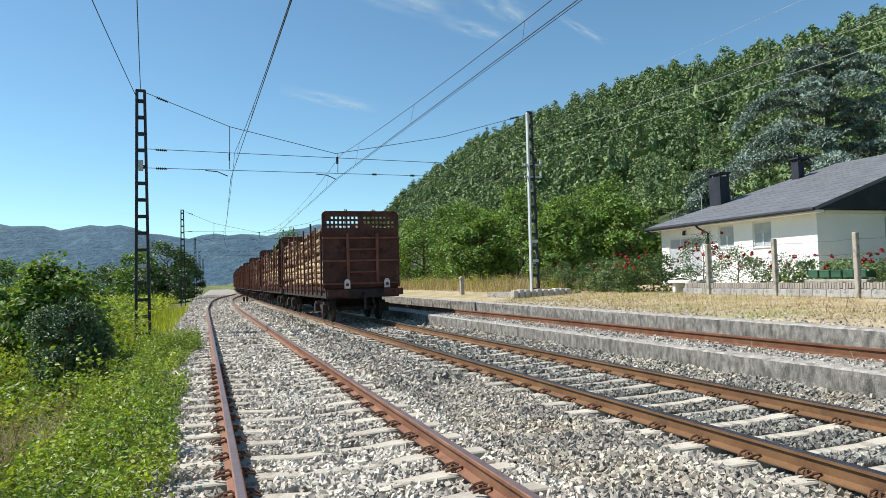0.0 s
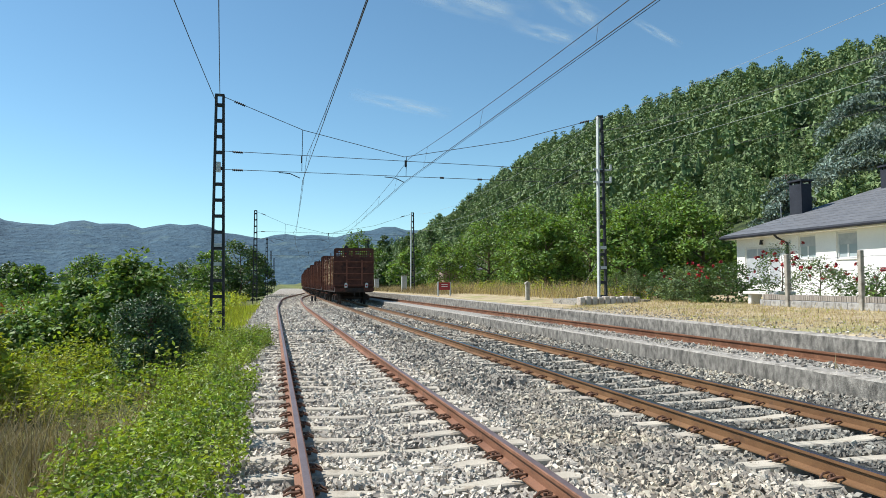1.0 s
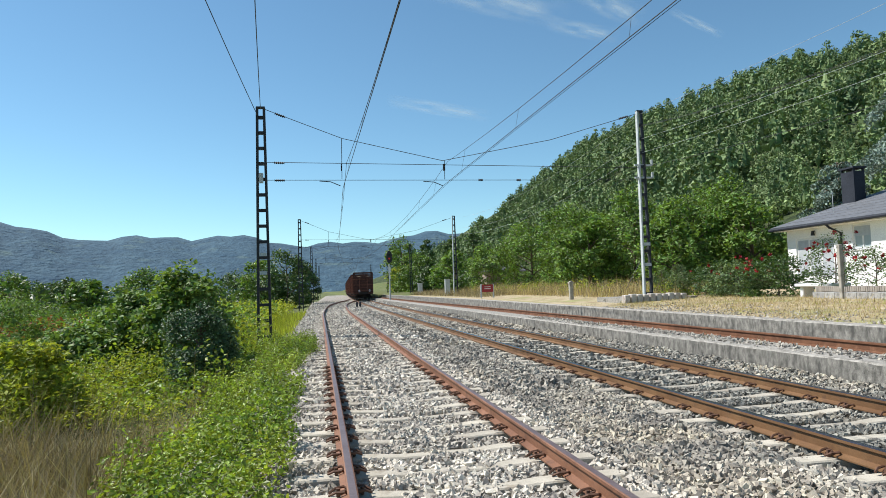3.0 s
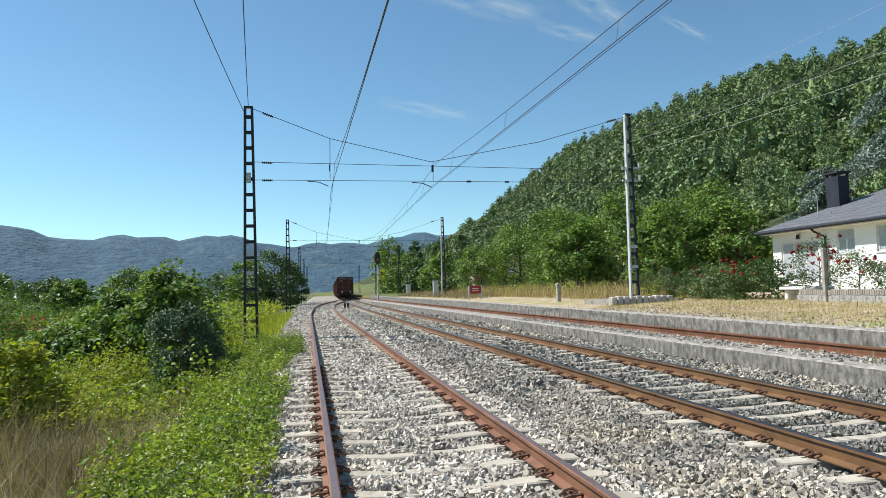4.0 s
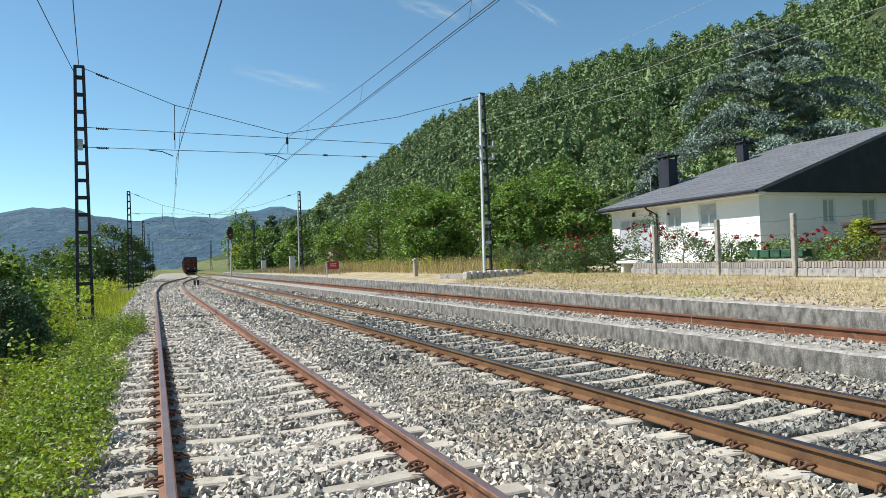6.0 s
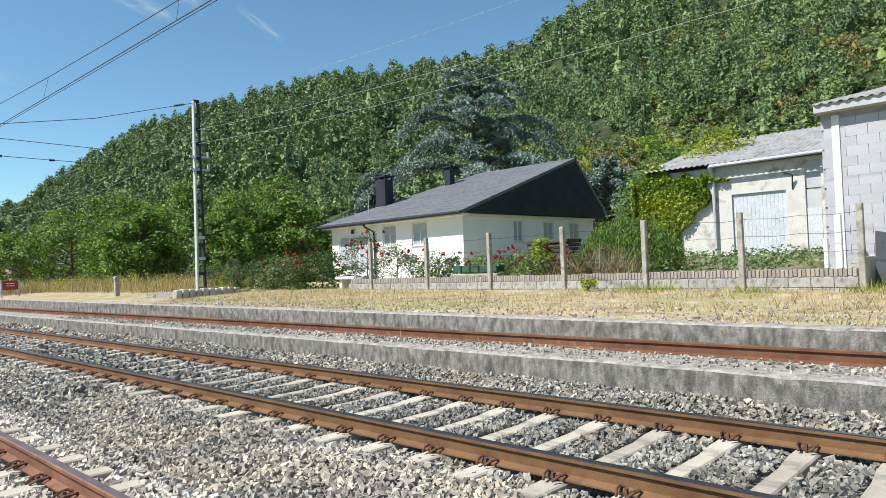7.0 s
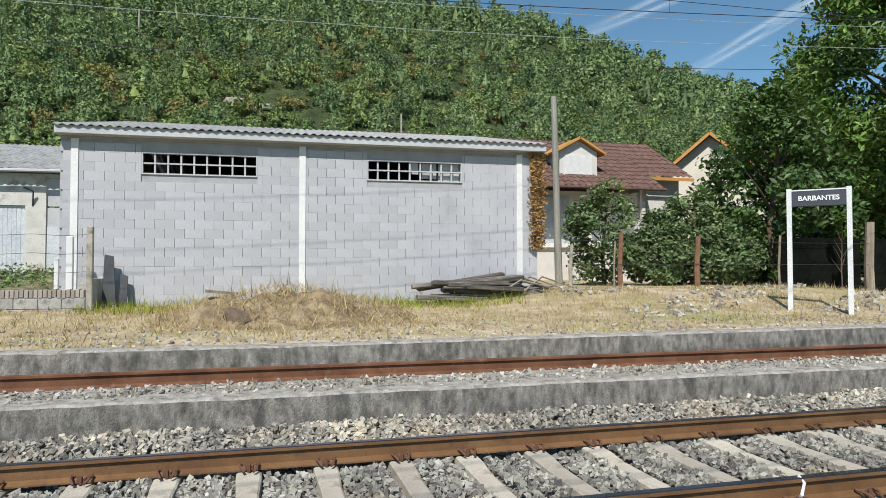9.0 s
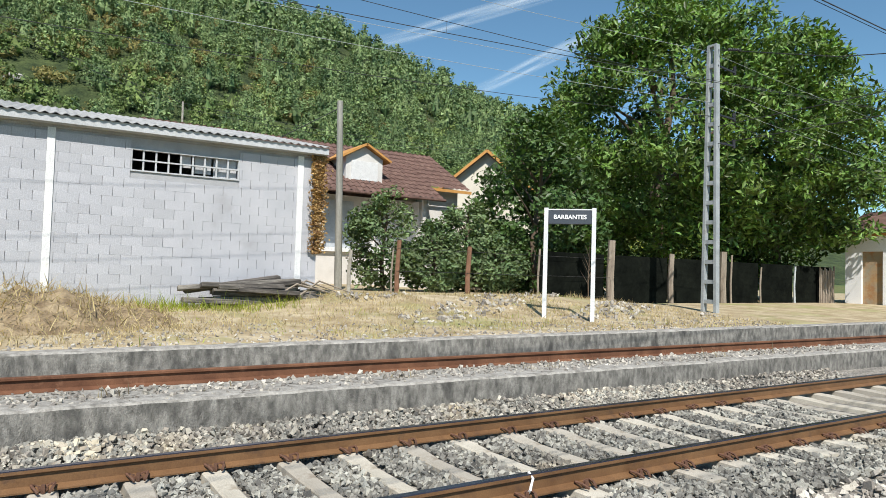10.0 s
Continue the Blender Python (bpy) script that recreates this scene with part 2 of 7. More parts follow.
# ---- plan ----
GAUGE = 1.74
T1 = [(40, 1.08), (55, 1.32), (65, 1.62), (75, 2.15), (87, 3.2), (100, 4.6), (115, 6.0)]
T2 = [(25, 5.27), (60, 5.45), (85, 5.82), (118, 6.45), (130, 6.8), (145, 7.3), (174, 8.15), (213, 9.4), (300, 12.4)]
X3 = 8.2
WALL1, WALL2 = 7.2, 9.02


def hill_el(az):
    return float(np.interp(az, [-180, -60, -20, 2, 8, 13, 17.7, 22.9, 29.6, 37, 44, 51, 55, 58.7, 66, 80, 92, 100, 107, 113, 119, 124, 128, 140, 165, 180],
                           [0.0, 0.0, 0.0, 0.0, 2.2, 5.0, 7.5, 10.7, 12.8, 14.4, 15.3, 15.5, 17.0, 18.7, 19.5, 21.2, 21.6, 21.2, 20.2, 19.0, 16.6, 14.7, 13.2, 8, 2, 0]))


def hill_z(x, y):
    """The wooded hill beyond the houses."""
    az, r = math.degrees(math.atan2(x, y)), math.hypot(x, y)
    el = hill_el(az)
    if el <= 0 or x < 30:
        return 0.0
    foot = 52 / max(math.sin(radians(min(max(az, 12), 168))), 0.2)
    crest = foot * 4.6
    t = (r - foot) / (crest - foot)
    if t <= 0:
        return 0.0
    top = math.tan(radians(el)) * crest
    if t < 1:
        return top * (0.62 * t + 0.38 * t * t * (3 - 2 * t)) + 2.2 * math.sin(x * 0.06 + y * 0.045) * min(t * 4, 1) * (1 - t * t)
    return top * max(0.0, 1 - (t - 1) * 0.35)


def field_z(x, y):
    if x < 9.15:
        side = min(max((-0.75 - x) / 1.6, 0), 1)
        return -0.42 - 0.28 * side + 0.05 * math.sin(x * 1.3) * math.cos(y * 0.7) * side
    bank = min(max((x - 10) / 4.5, 0), 1)
    rise = min(max((x - 11.5) / 3, 0), 1) * min(max((-4.5 - y) / 2, 0), 1) * min(max((y + 16.5) / 3, 0), 1)
    return 0.43 + 0.004 * min(abs(y), 40) + 0.17 * bank + 0.28 * rise + hill_z(x, y)


def graded(stops):
    out = [stops[0][0]]
    for a, b, n in stops:
        out += [a + (b - a) * (i + 1) / n for i in range(n)]
    return out


GX = graded([(-3500, -400, 8), (-400, -40, 9), (-40, -8, 8), (-8, 9.0, 18), (9.0, 9.2, 1), (9.2, 20, 16), (20, 60, 10), (60, 420, 60), (420, 900, 12), (900, 3500, 6)])
GY = graded([(-3500, -500, 6), (-500, -60, 40), (-60, 60, 60), (60, 700, 80), (700, 3500, 8)])
ground = part("ground", np_mesh("ground", [(x, y, field_z(x, y)) for y in GY for x in GX],
                                [(j * len(GX) + i, j * len(GX) + i + 1, (j + 1) * len(GX) + i + 1, (j + 1) * len(GX) + i) for j in range(len(GY) - 1) for i in range(len(GX) - 1)]), M_GROUND)
ground.data.materials.append(M_DRY)
ground.data.materials.append(M_SCRUB)
for q in ground.data.polygons:
    x, y, z = q.center
    q.material_index = 2 if (x > 40 and hill_z(x, y) > 1.0) else 1 if 9 < x < 46 and -70 < y < 80 else 0
    q.use_smooth = True
tagged(ground, "dry grass, soil and green field beside the railway", "ground", kind="structure")

# far ridge across the valley; its blue haze is painted into the colour
V, F = [], []
for i in range(121):
    az = radians(-75 + i * 1.0)
    h = 172 + 16 * math.sin(i * 0.31) + 9 * math.sin(i * 0.83 + 1) + 5 * math.sin(i * 2.1)
    h *= 1.0 if i < 78 else 1.0 - 0.004 * (i - 78)
    h += 50 * min(max((63 - i) / 10, 0), 1.2)
    for r, k in ((1500, -0.02), (1700, 0.30), (1900, 0.62), (2100, 0.9), (2250, 1.0), (2500, 0.4)):
        V.append((r * math.sin(az), r * math.cos(az), h * k + 6 * noise.noise((i * 0.5, r * 0.01, 0))))
F = [(i * 6 + k, i * 6 + k + 1, (i + 1) * 6 + k + 1, (i + 1) * 6 + k) for i in range(120) for k in range(5)]
far = tagged(part("backdrop", np_mesh("backdrop", V, F), M_FARHILL), "wooded ridge across the valley, coloured blue for haze", "hill", kind="structure")
for q in far.data.polygons:
    q.use_smooth = True

# ---- tracks ----
RAIL = [(-0.07, -0.16), (0.07, -0.16), (0.07, -0.148), (0.012, -0.125), (0.012, -0.042), (0.036, -0.03), (0.036, -0.006), (0.026, 0.0), (-0.026, 0.0), (-0.036, -0.006), (-0.036, -0.03), (-0.012, -0.042), (-0.012, -0.125), (-0.07, -0.148)]


def rail_mesh(name, line, z, y0, y1, worn):
    ys = graded([(y0, 40, 24), (40, y1, max(int((y1 - 40) / 3), 1))]) if y1 > 40 else graded([(y0, y1, 20)])
    n, v, f = len(RAIL), [], []
    for y in ys:
        v += [(line(y) + a, y, z + b) for a, b in RAIL]
    for i in range(len(ys) - 1):
        f += [(i * n + k, i * n + (k + 1) % n, (i + 1) * n + (k + 1) % n, (i + 1) * n + k) for k in range(n)]
    me = np_mesh(name, v, f)
    me.materials.append((M_RAIL3, M_RAIL, M_RAIL2)[worn])
    me.materials.append(M_STEEL if worn > 1 else M_HEAD)
    if worn:
        for q in me.polygons:
            q.material_index = 1 if q.index % n in ((7,) if worn == 1 else (6, 7, 8)) else 0
    return me


def axis1(y):
    return spline(T1, y)


def axis2(y):
    return spline(T2, y)


track_a = thing("railway_track", "ballasted rusty track on pale concrete sleepers curving to a turnout", "railway track", kind="structure")
track_b = thing("railway_track", "main ballasted track with rusty rails and polished heads on concrete sleepers", "railway track", kind="structure")
track_c = thing("siding_rail", "brown rusty siding rail set in gravel beside the platform edge", "rail", kind="structure")
for tr, ax, z, y1 in ((track_a, axis1, 0.0, 114), (track_b, axis2, -0.04, 300)):
    for s in (-1, 1):
        part("rail", rail_mesh("rail", lambda y: ax(y) + s * GAUGE / 2, z, -45, y1, 2 if tr is track_b else 1), M_RAIL, tr)
part("rail", rail_mesh("rail", lambda y: X3 + max(y - 60, 0) * 0.004, 0.32, -60, 170, 0), M_RAIL3, track_c)

# ballast bed, crowned under each track
V, F = [], []
prof = [(-1.75, -0.55), (-0.95, -0.36), (-0.35, -0.265), (2.5, -0.265), (3.2, -0.30), (3.9, -0.30), (6.7, -0.28), (7.25, -0.155)]
ys = graded([(-60, 60, 60), (60, 260, 60)])
for y in ys:
    off = axis2(y) - 5.27
    V += [(x + (off if x > 2.8 else off * 0.6), y, z) for x, z in prof]
n = len(prof)
F = [(i * n + k, i * n + k + 1, (i + 1) * n + k + 1, (i + 1) * n + k) for i in range(len(ys) - 1) for k in range(n - 1)]
tagged(part("ballast_bed", np_mesh("ballast_bed", V, F), M_BALLAST), "bed of grey crushed stone under the tracks", "ballast", kind="structure")

# platform edges
M_COPING = material("worn_coping", (0.26, 0.245, 0.215), (0.44, 0.415, 0.37), 9, 0.95, 0.8, 60, spots=(0.19, 0.178, 0.155), spot_scale=6, spot_at=0.56, spot_soft=0.12, depth=0.02)
def worn_edge(profile, y0, y1, rise):
    """A concrete edge with chipped and uneven arrises, fine near the camera."""
    ys = graded([(y0, -18, 20), (-18, 32, 420), (32, y1, 30)])
    n, V, F = len(profile), [], []
    for y in ys:
        for k, (x, z) in enumerate(profile):
            lift = rise(y) if z > 0.05 else 0.0
            chip = 0.03 * max(0.0, noise.noise((y * 2.3, k * 0.4, 5)) - 0.25) if k in (3, 4) else 0.0
            V.append((x + 0.010 * noise.noise((y * 3.1, z * 6, x)) + chip, y, z + lift + 0.010 * noise.noise((y * 4.3, x * 3, 2)) - chip * 1.3))
    F = [(i * n + k, i * n + (k + 1) % n, (i + 1) * n + (k + 1) % n, (i + 1) * n + k) for i in range(len(ys) - 1) for k in range(n)]
    me = np_mesh("platform_edge", V, F)
    me.materials.append(M_CONC)
    me.materials.append(M_COPING)
    for q in me.polygons:
        q.material_index = 1 if q.index % n in (3, 4, 5) else 0
    return me


def edge_profile(x, base, top, wide):
    return [(x, base), (x, base + (top - base) * 0.6), (x, top - 0.08), (x + 0.003, top - 0.022), (x + 0.025, top), (x + wide * 0.5, top + 0.004), (x + wide, top), (x + wide, base)]


tagged(part("platform_edge", worn_edge(edge_profile(WALL1, -0.5, 0.178, 0.34), -60, 78, lambda y: 0.0), M_CONC), "low weathered concrete platform edge beside the main track", "platform", kind="structure")
tagged(part("gravel_strip", joined("gravel_strip", [box(WALL1 + 0.34, -60, -0.5, 9.1, 100, 0.165)]), M_CONCTOP), "gravel and broken concrete strip along the siding rail", "gravel", kind="structure")
tagged(part("platform_edge", worn_edge(edge_profile(WALL2, 0.0, 0.45, 0.3), -60, 100, lambda y: 0.004 * min(abs(y), 40)), M_CONC), "stained concrete retaining edge of the grassy platform", "platform", kind="structure")

# ---- overhead line ----
def lattice_mast(name, label, x, y, z0, z1, wide, mat_front, mat_back, group, face_x=True, leg=0.085):
    """Two channel legs, tapered apart towards the foot, with flat batten plates between them."""
    m = thing(name, label, "mast", pose(x, y, 0), group)
    ax = Vector((1, 0, 0)) if face_x else Vector((0, 1, 0))
    top, bot = wide * 0.27, wide * 0.5
    for s, mat in ((-1, mat_front), (1, mat_back)):
        a, b = ax * s * bot, ax * s * top
        part("leg", [beam((a.x, a.y, z0 - 0.3), (b.x, b.y, z1), leg, 0.16)], mat, m)
    z = z0 + 0.35
    while z < z1 - 0.1:
        k = bot + (top - bot) * (z - z0) / (z1 - z0)
        p, q = ax * -k, ax * k
        part("batten", [beam((p.x, p.y, z), (q.x, q.y, z), 0.12, 0.11)], mat_back, m)
        z += 0.56
    part("cap", [beam(tuple(ax * -top * 1.3 + Vector((0, 0, z1))), tuple(ax * top * 1.3 + Vector((0, 0, z1))), 0.16, 0.06)], mat_back, m)
    return m


G_MAST = "overhead line masts"
mast_l = lattice_mast("catenary_mast", "tall black steel lattice mast standing in green undergrowth", -1.92, 25, -0.5, 8.05, 0.44, M_POLE, M_POLE, G_MAST)
for z in (2.1, 2.75):
    part("number_plate_blank", [box(-0.13, -0.1, z - 0.06, 0.13, -0.085, z + 0.06)], M_GALV, mast_l, "small pale tag")
part("insulator_box", [box(-0.08, -0.2, 5.3, 0.06, -0.06, 5.65)], M_GALV, mast_l)
mast_r = lattice_mast("catenary_mast", "pale painted steel lattice mast on a concrete block base", 12.72, 25, 0.5, 8.12, 0.33, M_GALV, M_POLE, G_MAST, leg=0.062)
for z in (5.45, 5.95):
    part("bracket", [beam((-0.3, 0, z), (0.45, 0, z), 0.07), tube([(0.45, 0, z), (0.45, 0, z + 0.22)], 0.05, 8)], M_GALV, mast_r)
for z in (2.0, 2.8):
    part("tag", [box(-0.1, -0.1, z - 0.06, 0.16, -0.088, z + 0.06)], M_GALV, mast_r)
M_MASTGREY = material("grey_mast_paint", (0.26, 0.285, 0.29), (0.38, 0.40, 0.40), 3, 0.6, 0.1, spots=(0.16, 0.14, 0.12), spot_scale=3, spot_at=0.66)
mast_b = lattice_mast("catenary_mast", "pale grey lattice mast beside the shaded garden fence", 12.42, -16.85, 0.55, 8.2, 0.42, M_MASTGREY, M_MASTGREY, G_MAST)
for z in (5.4, 6.2, 7.6):
    part("bracket", [beam((-0.15, 0, z), (0.2, -1.3, z + 0.12), 0.05), tube([(0.2, -1.3, z + 0.05), (0.2, -1.3, z + 0.3)], 0.05, 8)], M_POLE, mast_b)
for x, y, lab in ((-1.62, 62, "slim dark lattice mast farther along the line"), (12.3, 61, "slim pale lattice mast near a white cabinet")):
    lattice_mast("catenary_mast", lab, x, y, 0.0, 7.9, 0.36, M_POLE if x < 0 else M_GALV, M_POLE, G_MAST)
for x, y in ((-1.0, 98), (13.2, 98), (-0.6, 135), (13.6, 136), (0.0, 172), (13, 173)):
    lattice_mast("catenary_mast", "distant lattice mast along the railway", x, y, 0.0, 7.8, 0.36, M_POLE, M_POLE, G_MAST)


def wire(name, label, pts, r, mat, sag=0.0, group="overhead wires"):
    out = []
    for a, b in zip(pts[:-1], pts[1:]):
        a, b = Vector(a), Vector(b)
        for i in range(12):
            t = i / 12
            out.append(a.lerp(b, t) - Vector((0, 0, sag * 4 * t * (1 - t))))
    out.append(Vector(pts[-1]))
    return tagged(part(name, [tube(out, r, 5)], mat), label, "wire", group)


def running_wires(name, xs, zc, zm, stagger, sag):
    ys = (-85, -48, -17, 25, 62, 98, 135, 172)
    con = [(xs(y) + stagger * (1 if i % 2 else -1), y, zc) for i, y in enumerate(ys)]
    mes = [(xs(y) + stagger * 0.4 * (1 if i % 2 else -1), y, zm) for i, y in enumerate(ys)]
    th = thing("overhead_line", "copper contact wire hung by droppers from a messenger wire", "overhead wire", group="overhead lines")
    tube_pts, mp = [], []
    drop = []
    for i in range(len(ys) - 1):
        a, b, c, d = Vector(con[i]), Vector(con[i + 1]), Vector(mes[i]), Vector(mes[i + 1])
        for k in range(14):
            t = k / 14
            tube_pts.append(a.lerp(b, t))
            mp.append(c.lerp(d, t) - Vector((0, 0, sag * 4 * t * (1 - t))))
            if k % 2:
                drop.append(tube([tube_pts[-1], mp[-1]], 0.0035, 4, False))
    part("contact_wire", [tube(tube_pts, 0.0085, 5)], M_WIRE, th)
    part("messenger_wire", [tube(mp, 0.0075, 5)], M_WIRE, th)
    if name == "line_b":
        part("second_messenger", [tube([p + Vector((0.10, 0, 0.03)) for p in tube_pts], 0.0065, 4)], M_WIRE, th)
    for dv in drop:
        part("dropper", [dv], M_WIRE, th)


running_wires("line_a", lambda y: 1.2 + (axis1(y) - 1.08) * 0.8, 5.12, 6.05, -0.25, 0.82)
running_wires("line_b", lambda y: 5.0 + (axis2(y) - 5.27), 5.2, 6.1, -0.3, 0.62)


def cross_span(y, xl, xr, zt):
    th = thing("cross_span", "steel cross-span wires with dark insulators between two masts", "cross-span", group="cross spans")
    top = [(xl, y, zt), (0.96, y, zt - 1.1), (4.68, y, zt - 1.92), (8.98, y, zt - 1.1), (xr, y, zt)]
    part("top_wire", [tube(top, 0.012, 5)], M_WIRE, th)
    part("mid_wire", [tube([(xl, y, 6.07), (xr, y, 5.85)], 0.011, 5)], M_WIRE, th)
    part("low_wire", [tube([(xl, y, 5.42), (xr, y, 5.36)], 0.011, 5)], M_WIRE, th)
    for p, q in (((xl + 0.45, 6.05), (xl + 0.8, 6.04)), ((xl + 0.45, 5.41), (xl + 0.8, 5.41)), ((6.05, 5.39), (6.2, 5.39)), ((7.55, 5.38), (7.7, 5.38)), ((xl + 0.5, zt - 0.2), (xl + 0.85, zt - 0.33)), ((xr - 0.85, zt - 0.24), (xr - 0.5, zt - 0.14))):
        n = 5
        part("insulator", [tube([(p[0] + (q[0] - p[0]) * i / (2 * n), y, p[1] + (q[1] - p[1]) * i / (2 * n)) for i in range(2 * n + 1)], [0.02 if i % 2 else 0.05 for i in range(2 * n + 1)], 7)], M_POLE, th)
    for x, zc in ((0.86, 5.2), (4.68, 5.17)):
        part("hanger", [tube([(x + 0.08, y, zt - 1.1 if x < 2 else zt - 1.92), (x + 0.06, y, zc + 0.25)], 0.012, 5), tube([(x + 0.05, y, 6.0), (x + 0.05, y, 5.75)], 0.045 if x > 2 else 0.02, 6)], M_POLE, th)
        part("registration_arm", [tube([(x - 0.75, y, zc + 0.18), (x - 0.35, y, zc + 0.15), (x, y, zc)], 0.016, 6)], M_POLE, th)


cross_span(25, -1.92, 12.72, 8.05)
cross_span(62, -1.62, 12.3, 7.85)
cross_span(98, -1.0, 13.2, 7.75)
cross_span(-16.85, -2.2, 12.42, 8.1)
wire("guy_wire", "thin guy wire from the mast top", [(-1.92, 25, 8.0), (-0.75, 8.5, 8.45), (0.6, -12, 8.8)], 0.012, M_WIRE, 0.5)
wire("guy_wire", "thin feeder wire to the dark mast", [(-2.0, 25, 7.7), (-2.75, 10.5, 8.8), (-3.6, -8, 10.4)], 0.012, M_WIRE, 0.1)
for z0, z1, sag, r, lab in ((8.0, 8.05, 0.75, 0.0049, "pale overhead feeder wire along the masts"), (7.0, 7.1, 0.85, 0.0049, "pale overhead feeder wire along the masts"),
                            (6.45, 6.6, 0.8, 0.0049, "pale overhead feeder wire along the masts"), (5.85, 6.2, 0.95, 0.0065, "black overhead cable along the masts")):
    wire("feeder_wire", lab, [(13.1, 61, z0 - 0.2), (12.75, 25, z0), (12.5, -16.85, z1), (12.3, -55, z1)], r, M_WIRE if r > 0.005 else M_PALEWIRE, sag)
# tensioning wires that run from the pale mast across to the main line
ten = thing("overhead_line", "slack tensioning wires running from the pale mast over the siding", "overhead wire", group="overhead lines")
TY = [25 - 1.7 * i for i in range(44)]
low = [Vector((9.65 + 0.1228 * y, y, 5.08 + 0.0031 * (y + 3) ** 2 * (1 if y > -3 else 0.5))) for y in TY if y > -24]
upp = [p + Vector((0, 0, max(0.03, 0.45 - 0.045 * abs(p.y - 0.5)))) for p in low]
part("contact_wire", [tube(low, 0.006, 5)], M_WIRE, ten)
part("messenger_wire", [tube(upp, 0.005, 5)], M_WIRE, ten)
for k in (14, 16, 18):
    part("dropper", [tube([low[k], upp[k]], 0.0035, 4, False)], M_WIRE, ten)

# ---- white house ----
HX, HY, HX1, HY1, HZ, HB = 22.62, 20.2, 33.6, 29.7, 3.72, 0.55
house = thing("house", "white bungalow with a dark slate roof, slate gable and two chimneys", "house")


def pierced(axis, at, thick, a0, a1, b0, b1, holes):
    """A wall in the plane axis = at, spanning a (along) and b (height), with holes (a0, a1, b0, b1) cut right through: one closed mesh."""
    A = sorted({a0, a1, *[h[0] for h in holes], *[h[1] for h in holes]})
    B = sorted({b0, b1, *[h[2] for h in holes], *[h[3] for h in holes]})
    na, nb = len(A), len(B)
    solid = lambda i, j: 0 <= i < na - 1 and 0 <= j < nb - 1 and not any(h[0] < (A[i] + A[i + 1]) / 2 < h[1] and h[2] < (B[j] + B[j + 1]) / 2 < h[3] for h in holes)
    v = [((d, p, q) if axis == "x" else (p, d, q)) for d in (at, at + thick) for q in B for p in A]
    k = lambda d, i, j: d * na * nb + j * na + i
    f = []
    for i in range(na - 1):
        for j in range(nb - 1):
            if solid(i, j):
                f += [(k(0, i, j), k(0, i + 1, j), k(0, i + 1, j + 1), k(0, i, j + 1)), (k(1, i, j), k(1, i, j + 1), k(1, i + 1, j + 1), k(1, i + 1, j))]
                for ok, p, q in ((solid(i - 1, j), (i, j), (i, j + 1)), (solid(i + 1, j), (i + 1, j + 1), (i + 1, j)), (solid(i, j - 1), (i + 1, j), (i, j)), (solid(i, j + 1), (i, j + 1), (i + 1, j + 1))):
                    if not ok:
                        f.append((k(0, *p), k(0, *q), k(1, *q), k(1, *p)))
    used = sorted({n for q in f for n in q})
    m = {n: i for i, n in enumerate(used)}
    return [([v[n] for n in used], [tuple(m[n] for n in q) for q in f])]


front_w = [(22.45, 23.5, 2.35, 3.45), (24.6, 25.6, 2.4, 3.45), (26.7, 29.1, 1.2, 3.1)]
side_w = [(26.3, 27.1, 2.35, 3.4), (28.8, 29.75, 2.35, 3.4), (31.2, 32.15, 2.35, 3.4)]
part("front_wall", joined("front_wall", pierced("x", HX, 0.3, HY, HY1, HB, HZ, front_w)), M_WHITE, house)
part("side_wall", joined("side_wall", pierced("y", HY, 0.3, HX + 0.3, HX1, HB, HZ, side_w)), M_WHITE, house)
part("back_wall", [box(HX1 - 0.3, HY + 0.3, HB, HX1, HY1, HZ), box(HX + 0.3, HY1 - 0.3, HB, HX1 - 0.3, HY1, HZ), box(HX + 0.35, HY + 0.35, HZ - 0.1, HX1 - 0.35, HY1 - 0.35, HZ - 0.02)], M_WHITE, house)
M_FRAME = material("white_frame", (0.62, 0.62, 0.6), (0.72, 0.72, 0.7), 4, 0.5, 0.05)
M_SHUT = material("grey_shutter", (0.36, 0.39, 0.41), (0.44, 0.47, 0.49), 4, 0.6, 0.1)


def window(parent, axis, at, a0, a1, b0, b1, shutter=0.0, frame_mat=None):
    mk = (lambda u0, v0, u1, v1, d0, d1: box(at + d0, u0, v0, at + d1, u1, v1)) if axis == "x" else (lambda u0, v0, u1, v1, d0, d1: box(u0, at + d0, v0, u1, at + d1, v1))
    w = 0.075
    fr = [mk(a0, b0, a1, b0 + w, 0.06, 0.12), mk(a0, b1 - w, a1, b1, 0.06, 0.12), mk(a0, b0 + w, a0 + w, b1 - w, 0.06, 0.12), mk(a1 - w, b0 + w, a1, b1 - w, 0.06, 0.12), mk((a0 + a1) / 2 - w / 2, b0 + w, (a0 + a1) / 2 + w / 2, b1 - w, 0.065, 0.115)]
    win = part("window", fr, frame_mat or M_FRAME, parent)
    part("pane", [mk(a0 + w, b0 + w, a1 - w, b1 - w, 0.085, 0.1)], M_GLASS, win)
    part("sill", [mk(a0 - 0.05, b0 - 0.05, a1 + 0.05, b0, -0.05, 0.2)], frame_mat or M_FRAME, win)
    if shutter:
        part("shutter", [mk(a0 + w, b1 - w - (b1 - b0) * shutter, a1 - w, b1 - w, 0.05, 0.075)], M_SHUT, win)
    return win


